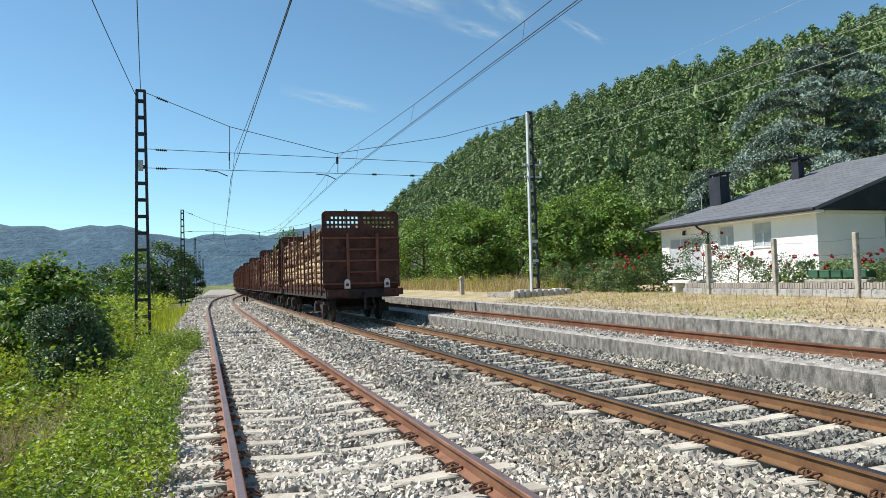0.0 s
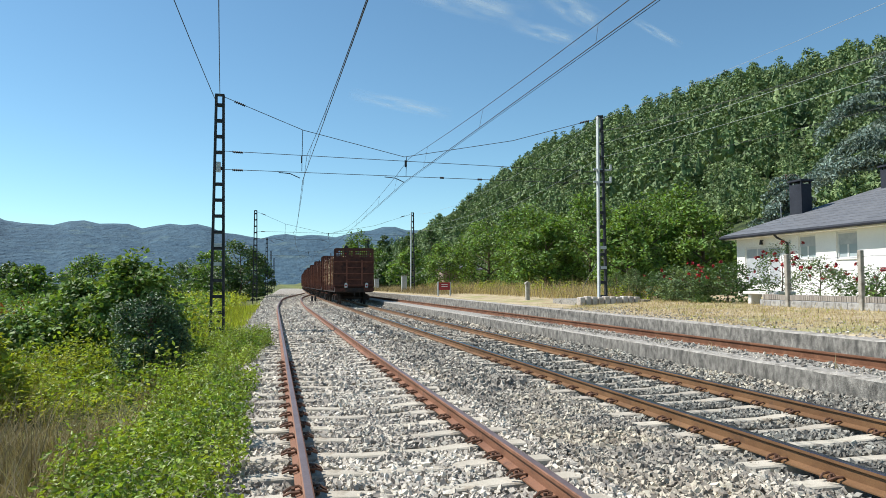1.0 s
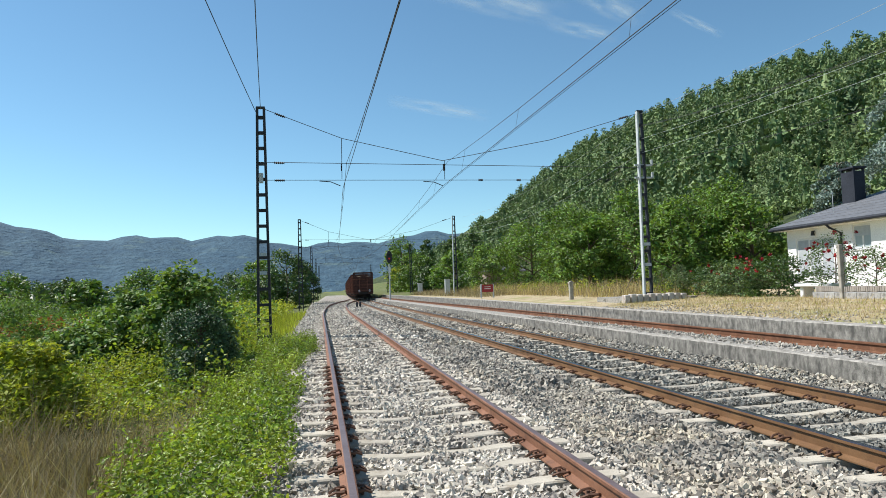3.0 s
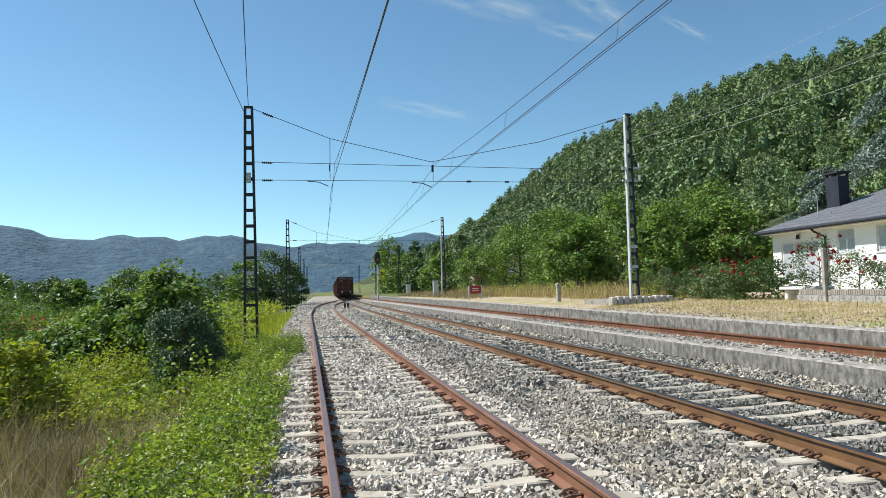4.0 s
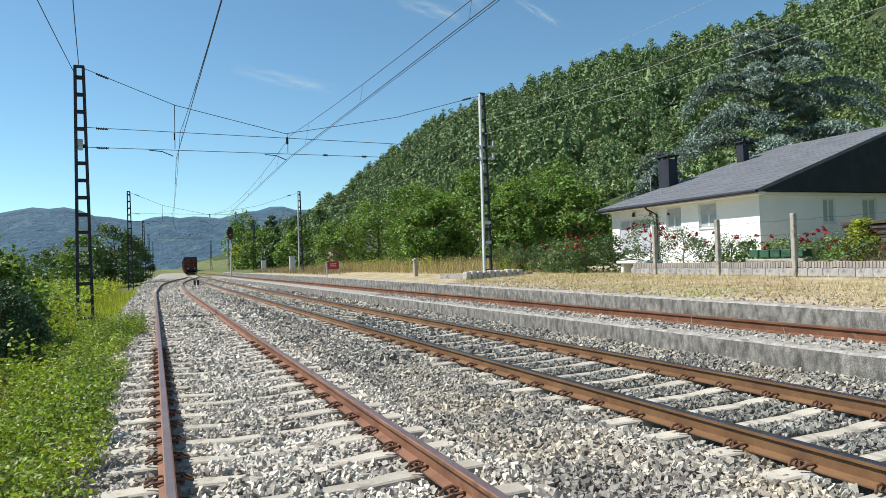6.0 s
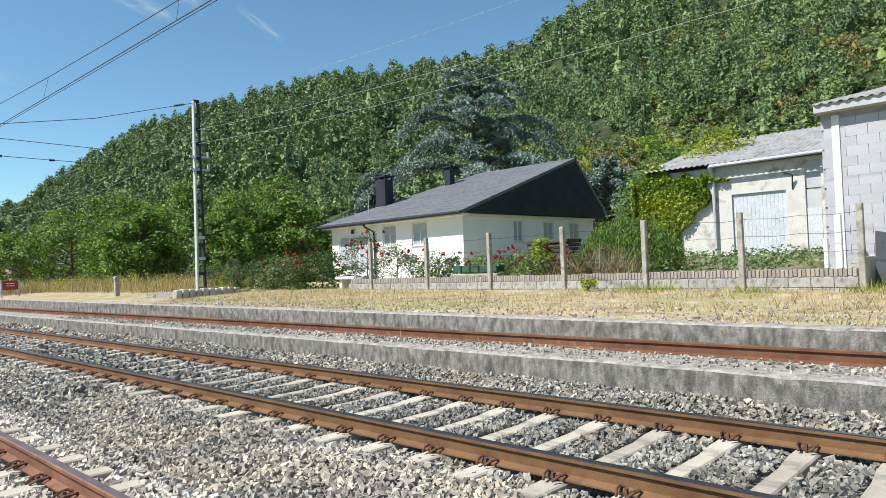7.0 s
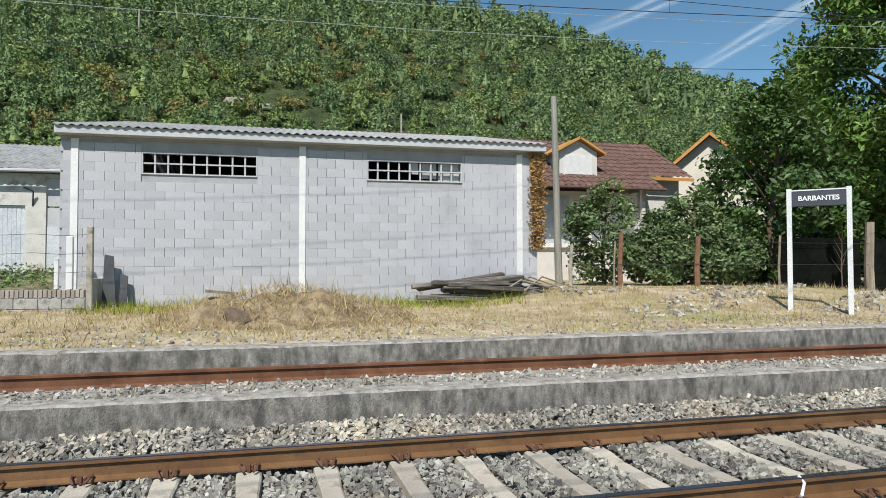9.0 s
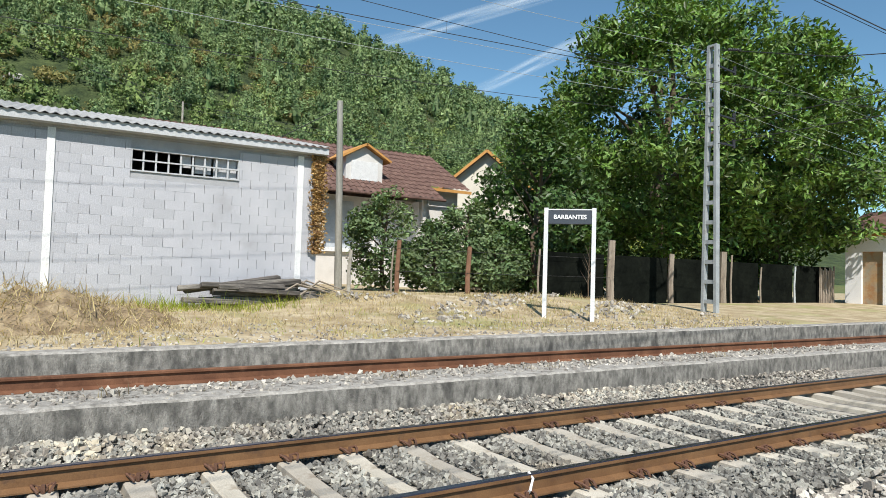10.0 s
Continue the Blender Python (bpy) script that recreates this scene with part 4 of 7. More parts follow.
def wagon_parts(w, tail):
    L = 13.5
    part("floor", [box(-1.3, 0.2, 1.12, 1.3, L - 0.2, 1.26)], M_WAGON, w)
    part("sole_bar", [box(-1.25, 0.25, 0.85, -1.1, L - 0.25, 1.12), box(1.1, 0.25, 0.85, 1.25, L - 0.25, 1.12), box(-0.3, 0.3, 0.8, 0.3, L - 0.3, 1.1)], M_UNDER, w)
    for y0, sgn in ((0.12, -1), (L - 0.12, 1)):
        hw, z1 = 1.375, 3.9
        th = 0.05
        rows = [(3.66, 0.085), (3.50, 0.085), (3.34, 0.085)]
        holes = []
        for r, (zc, s) in enumerate(rows):
            for i in range(-8, 9):
                x = i * 0.145
                if abs(x) < 0.06 or (r == 2 and abs(i) < 3 and i != -1) or (r == 0 and abs(i) > 7):
                    continue
                holes.append((x - s / 2, x + s / 2, zc - s / 2, zc + s / 2))
        plate = pierced("y", y0 - th / 2, th, -hw, hw, 1.2, z1 - 0.12, holes)
        plate += [prism([(-hw, z1 - 0.12), (hw, z1 - 0.12), (hw - 0.05, z1 - 0.04), (hw - 0.14, z1), (-hw + 0.14, z1), (-hw + 0.05, z1 - 0.04)], "y", y0 - th / 2, y0 + th / 2)]
        bh_ = part("bulkhead", plate, M_WAGON, w)
        yy = y0 + sgn * 0.07
        for z in (1.35, 2.15, 2.95):
            part("rib", [box(-hw, yy - 0.045, z - 0.03, hw, yy + 0.02, z + 0.03)], M_LADDER, bh_)
        for x in (-0.5, 0.55):
            part("upright", [box(x - 0.05, yy - 0.06, 1.3, x + 0.05, yy + 0.03, 3.1)], M_LADDER, bh_)
        for z in (1.75, 2.55):
            part("rung", [tube([(-0.5, yy + sgn * 0.05, z), (0.55, yy + sgn * 0.05, z)], 0.03, 6)], M_LADDER, bh_)
        part("buffer_beam", [box(-1.3, yy - 0.08, 0.85, 1.3, yy + 0.1, 1.15)], M_UNDER, w)
        for x in (-0.98, 0.98):
            part("buffer", [box(x - 0.34, yy + sgn * 0.52 - 0.03, 0.92, x + 0.34, yy + sgn * 0.52 + 0.03, 1.15), tube([(x, yy, 1.03), (x, yy + sgn * 0.5, 1.03)], 0.10, 8)], M_WAGON, w)
        part("coupling", [tube([(0, yy, 1.0), (0, yy + sgn * 0.35, 0.95), (0, yy + sgn * 0.4, 0.45)], 0.05, 6), tube([(0.35, yy, 0.9), (0.38, yy + sgn * 0.25, 0.5), (0.3, yy + sgn * 0.15, 0.25)], 0.03, 6)], M_UNDER, w)
        if tail and sgn < 0:
            for x in (-0.56, 0.86):
                pl = part("tail_sign", [box(x - 0.1, yy - 0.14, 1.18, x + 0.1, yy - 0.1, 1.42), prism([(x - 0.1, 1.42), (x + 0.1, 1.42), (x + 0.05, 1.5), (x - 0.05, 1.5)], "y", yy - 0.14, yy - 0.1)], M_FRAME, w, "white tail marker with a red disc")
                part("disc", [tube([(x, yy - 0.145, 1.31), (x, yy - 0.16, 1.31)], 0.06, 10)], material("red_disc", (0.35, 0.02, 0.02), (0.4, 0.03, 0.03)), pl)
    for s in (-1, 1):
        for i in range(13):
            y = 0.5 + i * (L - 1.0) / 12
            part("stake", [beam((s * 1.37, y, 0.95), (s * (1.36 + 0.02 * (i % 3)), y + 0.05 * ((i * 5) % 3 - 1), 3.2 + 0.45 * ((i * 7) % 5) / 4), 0.06, 0.085)], M_LADDER if i % 2 else M_WAGON, w)
    rng = random.Random(4)
    for k in range(5):
        ya, yb = 0.5 + k * 2.5, 0.5 + k * 2.5 + 2.35
        logs = []
        for j in range(9):
            for i in range(8):
                r = rng.uniform(0.08, 0.145)
                x, z = -1.16 + i * 0.332 + rng.uniform(-0.05, 0.05), 1.40 + j * 0.232 + rng.uniform(-0.07, 0.07)
                if j == 8 and rng.random() < 0.5:
                    continue
                a, b = ya + rng.uniform(-0.12, 0.25), yb + rng.uniform(-0.3, 0.1)
                v, f = tube([(x, a, z), (x + rng.uniform(-0.03, 0.03), b, z + rng.uniform(-0.09, 0.09))], r, 7)
                logs.append((v, f))
        part("log_load", logs, M_LOG, w, "load of cut pale logs")
    for yb in (2.2, L - 2.2):
        bg = part("bogie", [box(-1.05, yb - 1.2, 0.42, -0.92, yb + 1.2, 0.72), box(0.92, yb - 1.2, 0.42, 1.05, yb + 1.2, 0.72), box(-0.9, yb - 0.2, 0.5, 0.9, yb + 0.2, 0.85)], M_UNDER, w)
        for y in (yb - 0.9, yb + 0.9):
            part("wheelset", [tube([(x - 0.06, y, 0.46), (x + 0.06, y, 0.46)], 0.46, 18) for x in (-0.85, 0.85)] + [tube([(-0.85, y, 0.46), (0.85, y, 0.46)], 0.09, 8)], M_UNDER, bg)
            for x in (-1.12, 1.12):
                part("axle_box", [box(x - 0.1, y - 0.15, 0.3, x + 0.1, y + 0.15, 0.62)], M_UNDER, bg)
                part("spring", [tube([(x * 0.95, y + 0.3, 0.35), (x * 0.95, y + 0.3, 0.7)], 0.09, 8)], M_LADDER, bg)


first = thing("log_wagon", "brown tail wagon with perforated bulkheads, red markers and stacked logs", "freight wagon", group="log train wagons")
wagon_parts(first, True)
second = thing("log_wagon", "brown flat wagon with stakes and stacked pale logs", "freight wagon", group="log train wagons")
wagon_parts(second, False)
WAGONS = [first, second] + [copy_thing(second, pose(0, 0, 0)) for _ in range(7)]
TAIL = [(0, 23.6), (0.5, 35.2), (1, 47.0), (1.5, 58.8), (2, 70.8), (2.5, 82.6), (3.2, 99.0), (4, 117.5), (4.5, 129.0), (5, 140.5), (5.6, 154), (6.3, 170), (7, 186), (8, 208), (9, 230), (10, 252)]


def motions():
    for i, w in enumerate(WAGONS):
        rows = []
        for t, y in TAIL:
            ya = y + i * 14.5
            x0, x1 = axis2(ya + 2.2), axis2(ya + 11.3)
            rows.append((t, pose(x0 - (x1 - x0) / 9.1 * 2.2, ya, -0.04, 0, 0, -math.degrees(math.atan2(x1 - x0, 9.1)))))
        walk(w, rows)

# ---- things along the platform ----
M_POSTC = material("weathered_concrete_post", (0.30, 0.275, 0.23), (0.43, 0.40, 0.34), 4, 0.92, 0.3, spots=(0.18, 0.165, 0.135), spot_scale=5, spot_at=0.56)
M_SIGN = material("sign_board", (0.05, 0.06, 0.075), (0.065, 0.075, 0.09), 2, 0.5, 0.03)
M_SIGNPOST = material("sign_post_paint", (0.60, 0.62, 0.62), (0.70, 0.72, 0.72), 3, 0.5, 0.05)
M_LETTER = material("white_letters", (0.8, 0.8, 0.8), (0.85, 0.85, 0.85), 3, 0.5, 0.0)
sl, sr = Vector((11.75, -10.12, 0)), Vector((11.02, -10.85, 0))
sign = thing("station_sign", "dark station name board with white letters on two pale posts", "sign", pose(11.75, -10.12, 0, 0, 0, math.degrees(math.atan2(-0.73, -0.73))))
SW = (sr - sl).length
for x in (0.0, SW):
    part("post", [box(x - 0.045, -0.045, 0.35, x + 0.045, 0.045, 2.98)], M_SIGNPOST, sign)
part("foot", joined("foot", [box(SW - 0.3, -0.25, 0.4, SW + 0.25, 0.25, 0.5)], 0.02), M_POSTC, sign)
board = part("board", joined("board", [box(0.045, -0.03, 2.62, SW - 0.045, 0.03, 2.93)], 0.01), M_SIGN, sign, "dark blue-grey name board")
part("trim", [box(0.045, -0.034, 2.93, SW - 0.045, 0.034, 2.955)], M_SIGNPOST, board)
fc = bpy.data.curves.new("letters", "FONT")
fc.body, fc.size, fc.align_x, fc.align_y, fc.extrude = "BARBANTES", 0.132, "CENTER", "CENTER", 0.003
fc.offset = 0.003
fc.materials.append(M_LETTER)
txt = new("letters", fc)
txt.parent = board
txt.matrix_basis = pose(SW / 2, -0.036, 2.775, 90, 0, 0)

for name, lab, x0, x1, y, z1 in (("cable_cabinet", "pale grey trackside cable cabinet in dry grass", 11.15, 11.6, 60, 2.05), ("cable_cabinet", "smaller pale grey trackside cabinet", 11.0, 11.5, 76, 1.9)):
    cb = thing(name, lab, "cabinet", group="trackside cabinets")
    part("body", joined("body", [box(x0, y, 0.35, x1, y + 0.4, z1)], 0.02), M_GALV, cb)
    part("lid", joined("lid", [box(x0 - 0.03, y - 0.03, z1, x1 + 0.03, y + 0.43, z1 + 0.05)], 0.01), M_GALV, cb)
mk = thing("kilometre_post", "short white concrete marker post with peaked top in dry grass", "post")
part("shaft", joined("shaft", [box(11.41, 30, 0.4, 11.59, 30.18, 1.34)], 0.015), M_POSTC, mk)
part("head", [prism([(11.39, 1.34), (11.61, 1.34), (11.61, 1.41), (11.5, 1.47), (11.39, 1.41)], "y", 29.98, 30.2)], M_POSTC, mk)
M_REDSIGN = material("red_sign", (0.30, 0.035, 0.04), (0.36, 0.05, 0.05), 3, 0.6, 0.05)
rs = thing("warning_sign", "red notice board with pale lines on two grey posts", "sign")
for x in (10.1, 10.9):
    part("post", [box(x - 0.04, 42, 0.35, x + 0.04, 42.06, 1.5)], M_GALV, rs)
rb = part("board", [box(10.14, 41.96, 0.98, 10.86, 42.0, 1.46)], M_REDSIGN, rs)
for z in (1.3, 1.18):
    part("text_bar", [box(10.3, 41.95, z, 10.7, 41.959, z + 0.03)], M_LETTER, rb)

sg = thing("signal", "railway colour-light signal showing red on a grey post", "signal")
part("post", [tube([(8.0, 78, -0.3), (8.0, 78, 4.3)], 0.085, 10)], M_GALV, sg)
hd = part("head", [prism([(8.0 + 0.34 * math.cos(a), 5.05 + 0.62 * math.sin(a) * (1.25 if math.sin(a) > 0 else 1.1)) for a in [i * math.pi / 8 for i in range(16)]], "y", 77.85, 77.92)], M_POLE, sg)
M_REDLAMP = bpy.data.materials.new("red_lamp")
M_REDLAMP.use_nodes = True
_b = M_REDLAMP.node_tree.nodes["Principled BSDF"]
_b.inputs["Base Color"].default_value, _b.inputs["Emission Color"].default_value, _b.inputs["Emission Strength"].default_value = (0.4, 0.01, 0.01, 1), (1, 0.06, 0.03, 1), 0.12
part("red_light", [tube([(8.0, 77.84, 4.9), (8.0, 77.8, 4.9)], 0.10, 12)], M_REDLAMP, hd)
part("dark_light", [tube([(8.0, 77.84, 5.35), (8.0, 77.8, 5.35)], 0.12, 12)], M_DARK, hd)
part("tag_plate", [box(7.87, 77.88, 3.3, 8.13, 77.9, 3.9), box(7.9, 77.88, 2.6, 8.1, 77.9, 2.95)], M_PIER, sg)
ds = thing("ground_signal", "pair of small dark ground marker lamps between the tracks", "signal")
for x in (3.55, 3.85):
    part("lamp", joined("lamp", [box(x - 0.1, 66, -0.25, x + 0.1, 66.2, 0.25)], 0.03), M_POLE, ds)

# concrete block base of the pale mast
M_BASEBLOCK = material("mast_base_block", (0.40, 0.36, 0.32), (0.56, 0.53, 0.48), 3, 0.9, 0.3, spots=(0.26, 0.20, 0.16), spot_scale=4, spot_at=0.6)
base = thing("mast_base", "row of whitish concrete blocks round a gravel-filled mast base", "mast base")
for i in range(10):
    part("block", joined("block", [box(10.95 + i * 0.25, 23.3, 0.4, 11.15 + i * 0.25, 23.6, 0.86 + 0.015 * (i * 5 % 3))], 0.02), M_BASEBLOCK, base)
part("fill", [box(10.97, 23.61, 0.4, 13.6, 25.9, 0.76)], M_CONCTOP, base)
part("side_kerb", [box(13.62, 23.4, 0.4, 13.9, 25.9, 0.74), box(13.9, 24.4, 0.4, 16.5, 24.6, 0.66)], M_CONC, base)
tagged(part("guy_anchor", [tube([(13.6, 29.5, 0.4), (15.1, 29.5, 2.9)], 0.02, 6), tube([(13.5, 29.5, 0.35), (13.75, 29.5, 0.75)], 0.06, 6)], M_POLE), "dark guy rod anchored in dry grass", "guy rod")

# block garden wall with concrete posts and wires
FX = 14.5
fence = thing("garden_wall", "low grey block wall topped with upright bricks, posts and wire", "wall")
part("core", [box(FX + 0.02, 3.3, 0.3, FX + 0.16, 18.2, 0.84)], M_MORTAR, fence)
cop = part("coping", [box(FX + 0.015, 3.3, 0.84, FX + 0.17, 18.2, 0.86)], M_MORTAR, fence)
rng = random.Random(8)
M_BRICK = material("weathered_brick", (0.28, 0.245, 0.21), (0.43, 0.39, 0.34), 3, 0.9, 0.3, spots=(0.17, 0.13, 0.11), spot_scale=4, spot_at=0.55, obrand=0.18)
bk = joined("brick", [box(0, 0, 0, 0.17, 0.065, 0.15)], 0.006)
for i in range(int(14.8 / 0.078)):
    part("brick", bk, M_BRICK, fence, at=pose(FX, 3.32 + i * 0.078, 0.86 + rng.uniform(-0.012, 0.012)))
M_GWALL = material("garden_wall_block", (0.28, 0.27, 0.25), (0.44, 0.425, 0.395), 2.5, 0.93, 0.5, 40, spots=(0.16, 0.15, 0.13), spot_scale=3, spot_at=0.58, obrand=0.12)
fb = joined("block", [box(0, 0, 0, 0.03, 0.39, 0.185)], 0.006)
for r in range(3):
    for i in range(37):
        part("block", fb, M_GWALL, fence, at=pose(FX - 0.008 + rng.uniform(-0.003, 0.003), 3.3 + i * 0.4 + (0.2 if r % 2 else 0), 0.265 + r * 0.195))
POSTS = (3.22, 5.36, 7.48, 9.66, 12.03, 14.45, 17.0)
for y in POSTS:
    part("post", joined("post", [box(FX - 0.06, y - 0.055, 0.4, FX + 0.06, y + 0.055, 2.2)], 0.012), M_POSTC, fence)
for z in (1.35, 1.7, 2.05):
    part("fence_wire", [tube([(FX, y, z - (0.03 if k % 2 else 0)) for k, y in enumerate(graded([(3.22, 17.0, 28)]))], 0.004, 4)], M_WIRE, fence)
part("end_wall", [box(FX + 0.18, 3.3, 0.4, 16.0, 3.45, 1.2)], M_GWALL, fence)
old = thing("rusty_column", "peeling white column stump with rust beside the shed corner", "column")
part("column", joined("column", [box(15.3, 3.72, 0.6, 15.41, 3.84, 2.05), box(15.22, 3.95, 0.6, 15.3, 4.03, 1.6)], 0.01), M_PIER, old)
M_PANEL = material("dark_slate_panel", (0.05, 0.055, 0.06), (0.09, 0.095, 0.10), 2, 0.8, 0.2)
tagged(part("slate_slab", joined("slate_slab", [slope_mesh([(15.45, 2.95, 0.55), (15.45, 3.22, 0.55), (15.68, 3.22, 1.7), (15.68, 3.05, 1.66)], 0.05)]), M_PANEL), "dark slab leaning on the block wall", "slab")
tagged(part("slate_slab", joined("slate_slab", [slope_mesh([(15.55, 2.78, 0.55), (15.55, 2.92, 0.55), (15.72, 2.92, 1.3), (15.72, 2.78, 1.25)], 0.05)]), M_PANEL), "small dark slab leaning on the block wall", "slab")

# things in the garden
M_GREENBOX = material("green_crate", (0.03, 0.09, 0.05), (0.05, 0.12, 0.07), 4, 0.6, 0.1)
tr = thing("planter_bench", "grey garden trough with dark green crates", "planter")
part("trough", joined("trough", [box(15.0, 12.2, 0.9, 15.5, 14.0, 1.08)], 0.02), M_POSTC, tr)
for i in range(5):
    part("crate", joined("crate", [box(15.05, 12.25 + i * 0.34, 1.12, 15.4, 12.55 + i * 0.34, 1.32)], 0.015), M_GREENBOX, tr)
st = thing("garden_table", "low white stone table among roses with a red flowerpot", "table")
part("top", joined("top", [box(15.0, 18.0, 1.0, 15.7, 19.6, 1.1)], 0.02), M_PIER, st)
for y in (18.15, 19.4):
    part("leg", joined("leg", [box(15.1, y - 0.08, 0.5, 15.5, y + 0.08, 1.0)], 0.02), M_PIER, st)
M_REDPOT = material("red_pot", (0.40, 0.04, 0.03), (0.48, 0.06, 0.05), 4, 0.5, 0.05)
tagged(part("flowerpot", [tube([(14.9, 18.4, 0.5), (14.9, 18.4, 0.78)], [0.1, 0.15], 12)], M_REDPOT), "red plastic flowerpot on a low slab", "flowerpot")
M_WOODSTK = material("dark_firewood", (0.06, 0.045, 0.04), (0.13, 0.10, 0.08), 5, 0.95, 0.4)
ws = thing("wood_stack", "stack of dark weathered boards in the garden", "wood stack")
for i in range(9):
    for k in range(2):
        part("board", joined("board", [box(16.6 + 0.05 * ((i * 3) % 4), 10.9 + k * 0.75, 0.92 + i * 0.12, 17.3 + 0.04 * (i % 3), 11.6 + k * 0.75, 1.02 + i * 0.12)], 0.01), M_WOODSTK, ws)

# timber heap, pole, heap of straw
lg = thing("timber_pile", "heap of grey rotten sleepers and boards against the barn", "timber pile")
M_ROT = material("rotten_timber", (0.055, 0.05, 0.045), (0.24, 0.215, 0.185), 4, 0.95, 0.6, 30, streak=(3, 0.5, 3), obrand=0.45)
rng = random.Random(3)
for i in range(26):
    yc, ln = rng.uniform(-5.2, -4.2), rng.uniform(1.2, 2.5)
    z = 0.72 + 0.52 * max(0.0, rng.random() ** 1.4 - 0.0) * (1 - abs(yc + 4.8) * 0.35)
    x, tz, ty = rng.uniform(14.6, 15.35), rng.uniform(-6, 9), rng.uniform(-9, 9)
    part("timber", joined("timber", [box(-0.09, -ln / 2, -0.05, 0.09, ln / 2, 0.05)], 0.012), M_ROT, lg, at=pose(x, yc, z, -tz, rng.uniform(-15, 15), ty))
for i in range(7):
    y0 = rng.uniform(-5.6, -5.0)
    part("branch", [tube([(14.7 + 0.08 * i, y0, 0.85), (14.75 + 0.07 * i, y0 - 0.5, 1.12 + rng.uniform(0, 0.1)), (14.7 + 0.1 * i, y0 - 1.3, 0.95)], [0.03, 0.025, 0.012], 5)], M_WOOD, lg)
M_OLDPOLE = material("grey_pole_wood", (0.22, 0.215, 0.185), (0.32, 0.31, 0.27), 3, 0.9, 0.4, 30, streak=(3, 3, 0.4))
pl = thing("utility_pole", "weathered grey wooden utility pole behind the barn corner", "utility pole")
part("shaft", [tube([(18.5, -8.2, 0.4), (18.47, -8.12, 3.5), (18.5, -8.06, 6.4)], [0.115, 0.10, 0.085], 10)], M_OLDPOLE, pl)
part("stay", [tube([(18.5, -8.06, 6.2), (21.5, -4.0, 3.6)], 0.012, 5)], M_WIRE, pl)
HP = [(123.0, 21.0, 9.4), (96.0, -18.9, 6.5)]
for x, y, h in HP:
    tagged(part("telegraph_pole", [tube([(x, y, field_z(x, y) - 0.3), (x, y, field_z(x, y) + h)], 0.14, 8)], M_POSTC), "pale power pole among hillside pines", "utility pole", "hillside poles")
for d in (0.2, 0.9):
    wire("power_line", "thin power line over the hillside", [(150, 75, field_z(150, 75) + 11 - d)] + [(x, y, field_z(x, y) + h - d) for x, y, h in HP] + [(85, -70, field_z(85, -70) + 10 - d)], 0.025, M_WIRE, 1.0)

heap_v, heap_f = [], []
for j in range(25):
    for i in range(33):
        x, y = 10.9 + j * 0.15, -2.7 + i * 0.15
        d = math.hypot((x - 12.7) / 1.75, (y + 0.35) / 2.3)
        h = max(0.0, 1 - d) ** 0.8 * 0.74 * (0.7 + 0.7 * noise.noise((x * 1.5, y * 1.5, 2))) + 0.11 * noise.noise((x * 4, y * 4, 0)) * (d < 1)
        heap_v.append((x, y, field_z(x, y) - 0.02 + h))
heap_f = [(j * 33 + i, j * 33 + i + 1, (j + 1) * 33 + i + 1, (j + 1) * 33 + i) for j in range(24) for i in range(32)]
M_HEAP = material("dry_earth_straw", (0.17, 0.12, 0.07), (0.36, 0.28, 0.17), 3.5, 0.95, 0.9, 18, depth=0.05)
tagged(part("earth_mound", np_mesh("earth_mound", heap_v, heap_f), M_HEAP), "mound of dry earth and cut straw before the barn", "mound")
tagged(part("tree_stump", joined("tree_stump", [tube([(11.35, 0.3, 0.45), (11.5, 0.45, 0.62), (11.55, 0.6, 0.72)], [0.2, 0.17, 0.1], 9)], 0.01), M_BARK), "small dark dug-up stump in the straw", "stump")
tagged(part("plank", joined("plank", [beam((12.6, 1.0, 1.02), (12.8, 0.35, 0.95), 0.1, 0.05)]), M_WOOD), "old grey plank lying on the heap", "plank")

# garden fence under the walnut
gf = thing("garden_fence", "row of rough wooden and concrete posts with netting coloured near black for shade", "fence")
M_REDPOST = material("red_brown_post", (0.16, 0.085, 0.05), (0.24, 0.13, 0.08), 4, 0.9, 0.4)
for y, h, w, mt in ((-7.39, 2.0, 0.1, M_POSTC), (-8.6, 2.1, 0.05, M_WOOD), (-8.77, 2.32, 0.13, M_REDPOST), (-11.03, 2.25, 0.15, M_REDPOST), (-13.61, 2.3, 0.07, M_WOOD), (-16.68, 2.72, 0.26, M_WOOD), (-19.66, 2.4, 0.2, M_WOOD), (-22.6, 2.6, 0.26, M_WOOD), (-23.1, 2.5, 0.08, M_WOOD), (-27.38, 2.2, 0.08, M_GALV), (-25.0, 2.1, 0.07, M_WOOD), (-30.4, 2.3, 0.08, M_WOOD)):
    part("post", [tube([(16.0, y, 0.4), (16.0 + 0.02, y + 0.02, 1.4), (16.0, y - 0.02, h)], [w / 2 * 1.05, w / 2, w / 2 * 0.92], 7)], mt, gf)
# netting as near-black sheets: the walnut's shade is put into their colour
M_NET = material("shade_toned_netting", (0.006, 0.007, 0.006), (0.012, 0.014, 0.011), 1.2, 1.0, 0.6, 6, depth=0.05, spec=0.0)
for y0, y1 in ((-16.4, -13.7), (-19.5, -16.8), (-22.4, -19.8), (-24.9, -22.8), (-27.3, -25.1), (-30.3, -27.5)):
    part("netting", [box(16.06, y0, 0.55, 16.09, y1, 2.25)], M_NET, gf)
for z in (0.9, 1.5, 2.1):
    part("fence_wire", [tube([(15.95, y, z) for y in (-7.4, -8.8, -11, -13.6, -16.7)], 0.006, 4)], M_WIRE, gf)
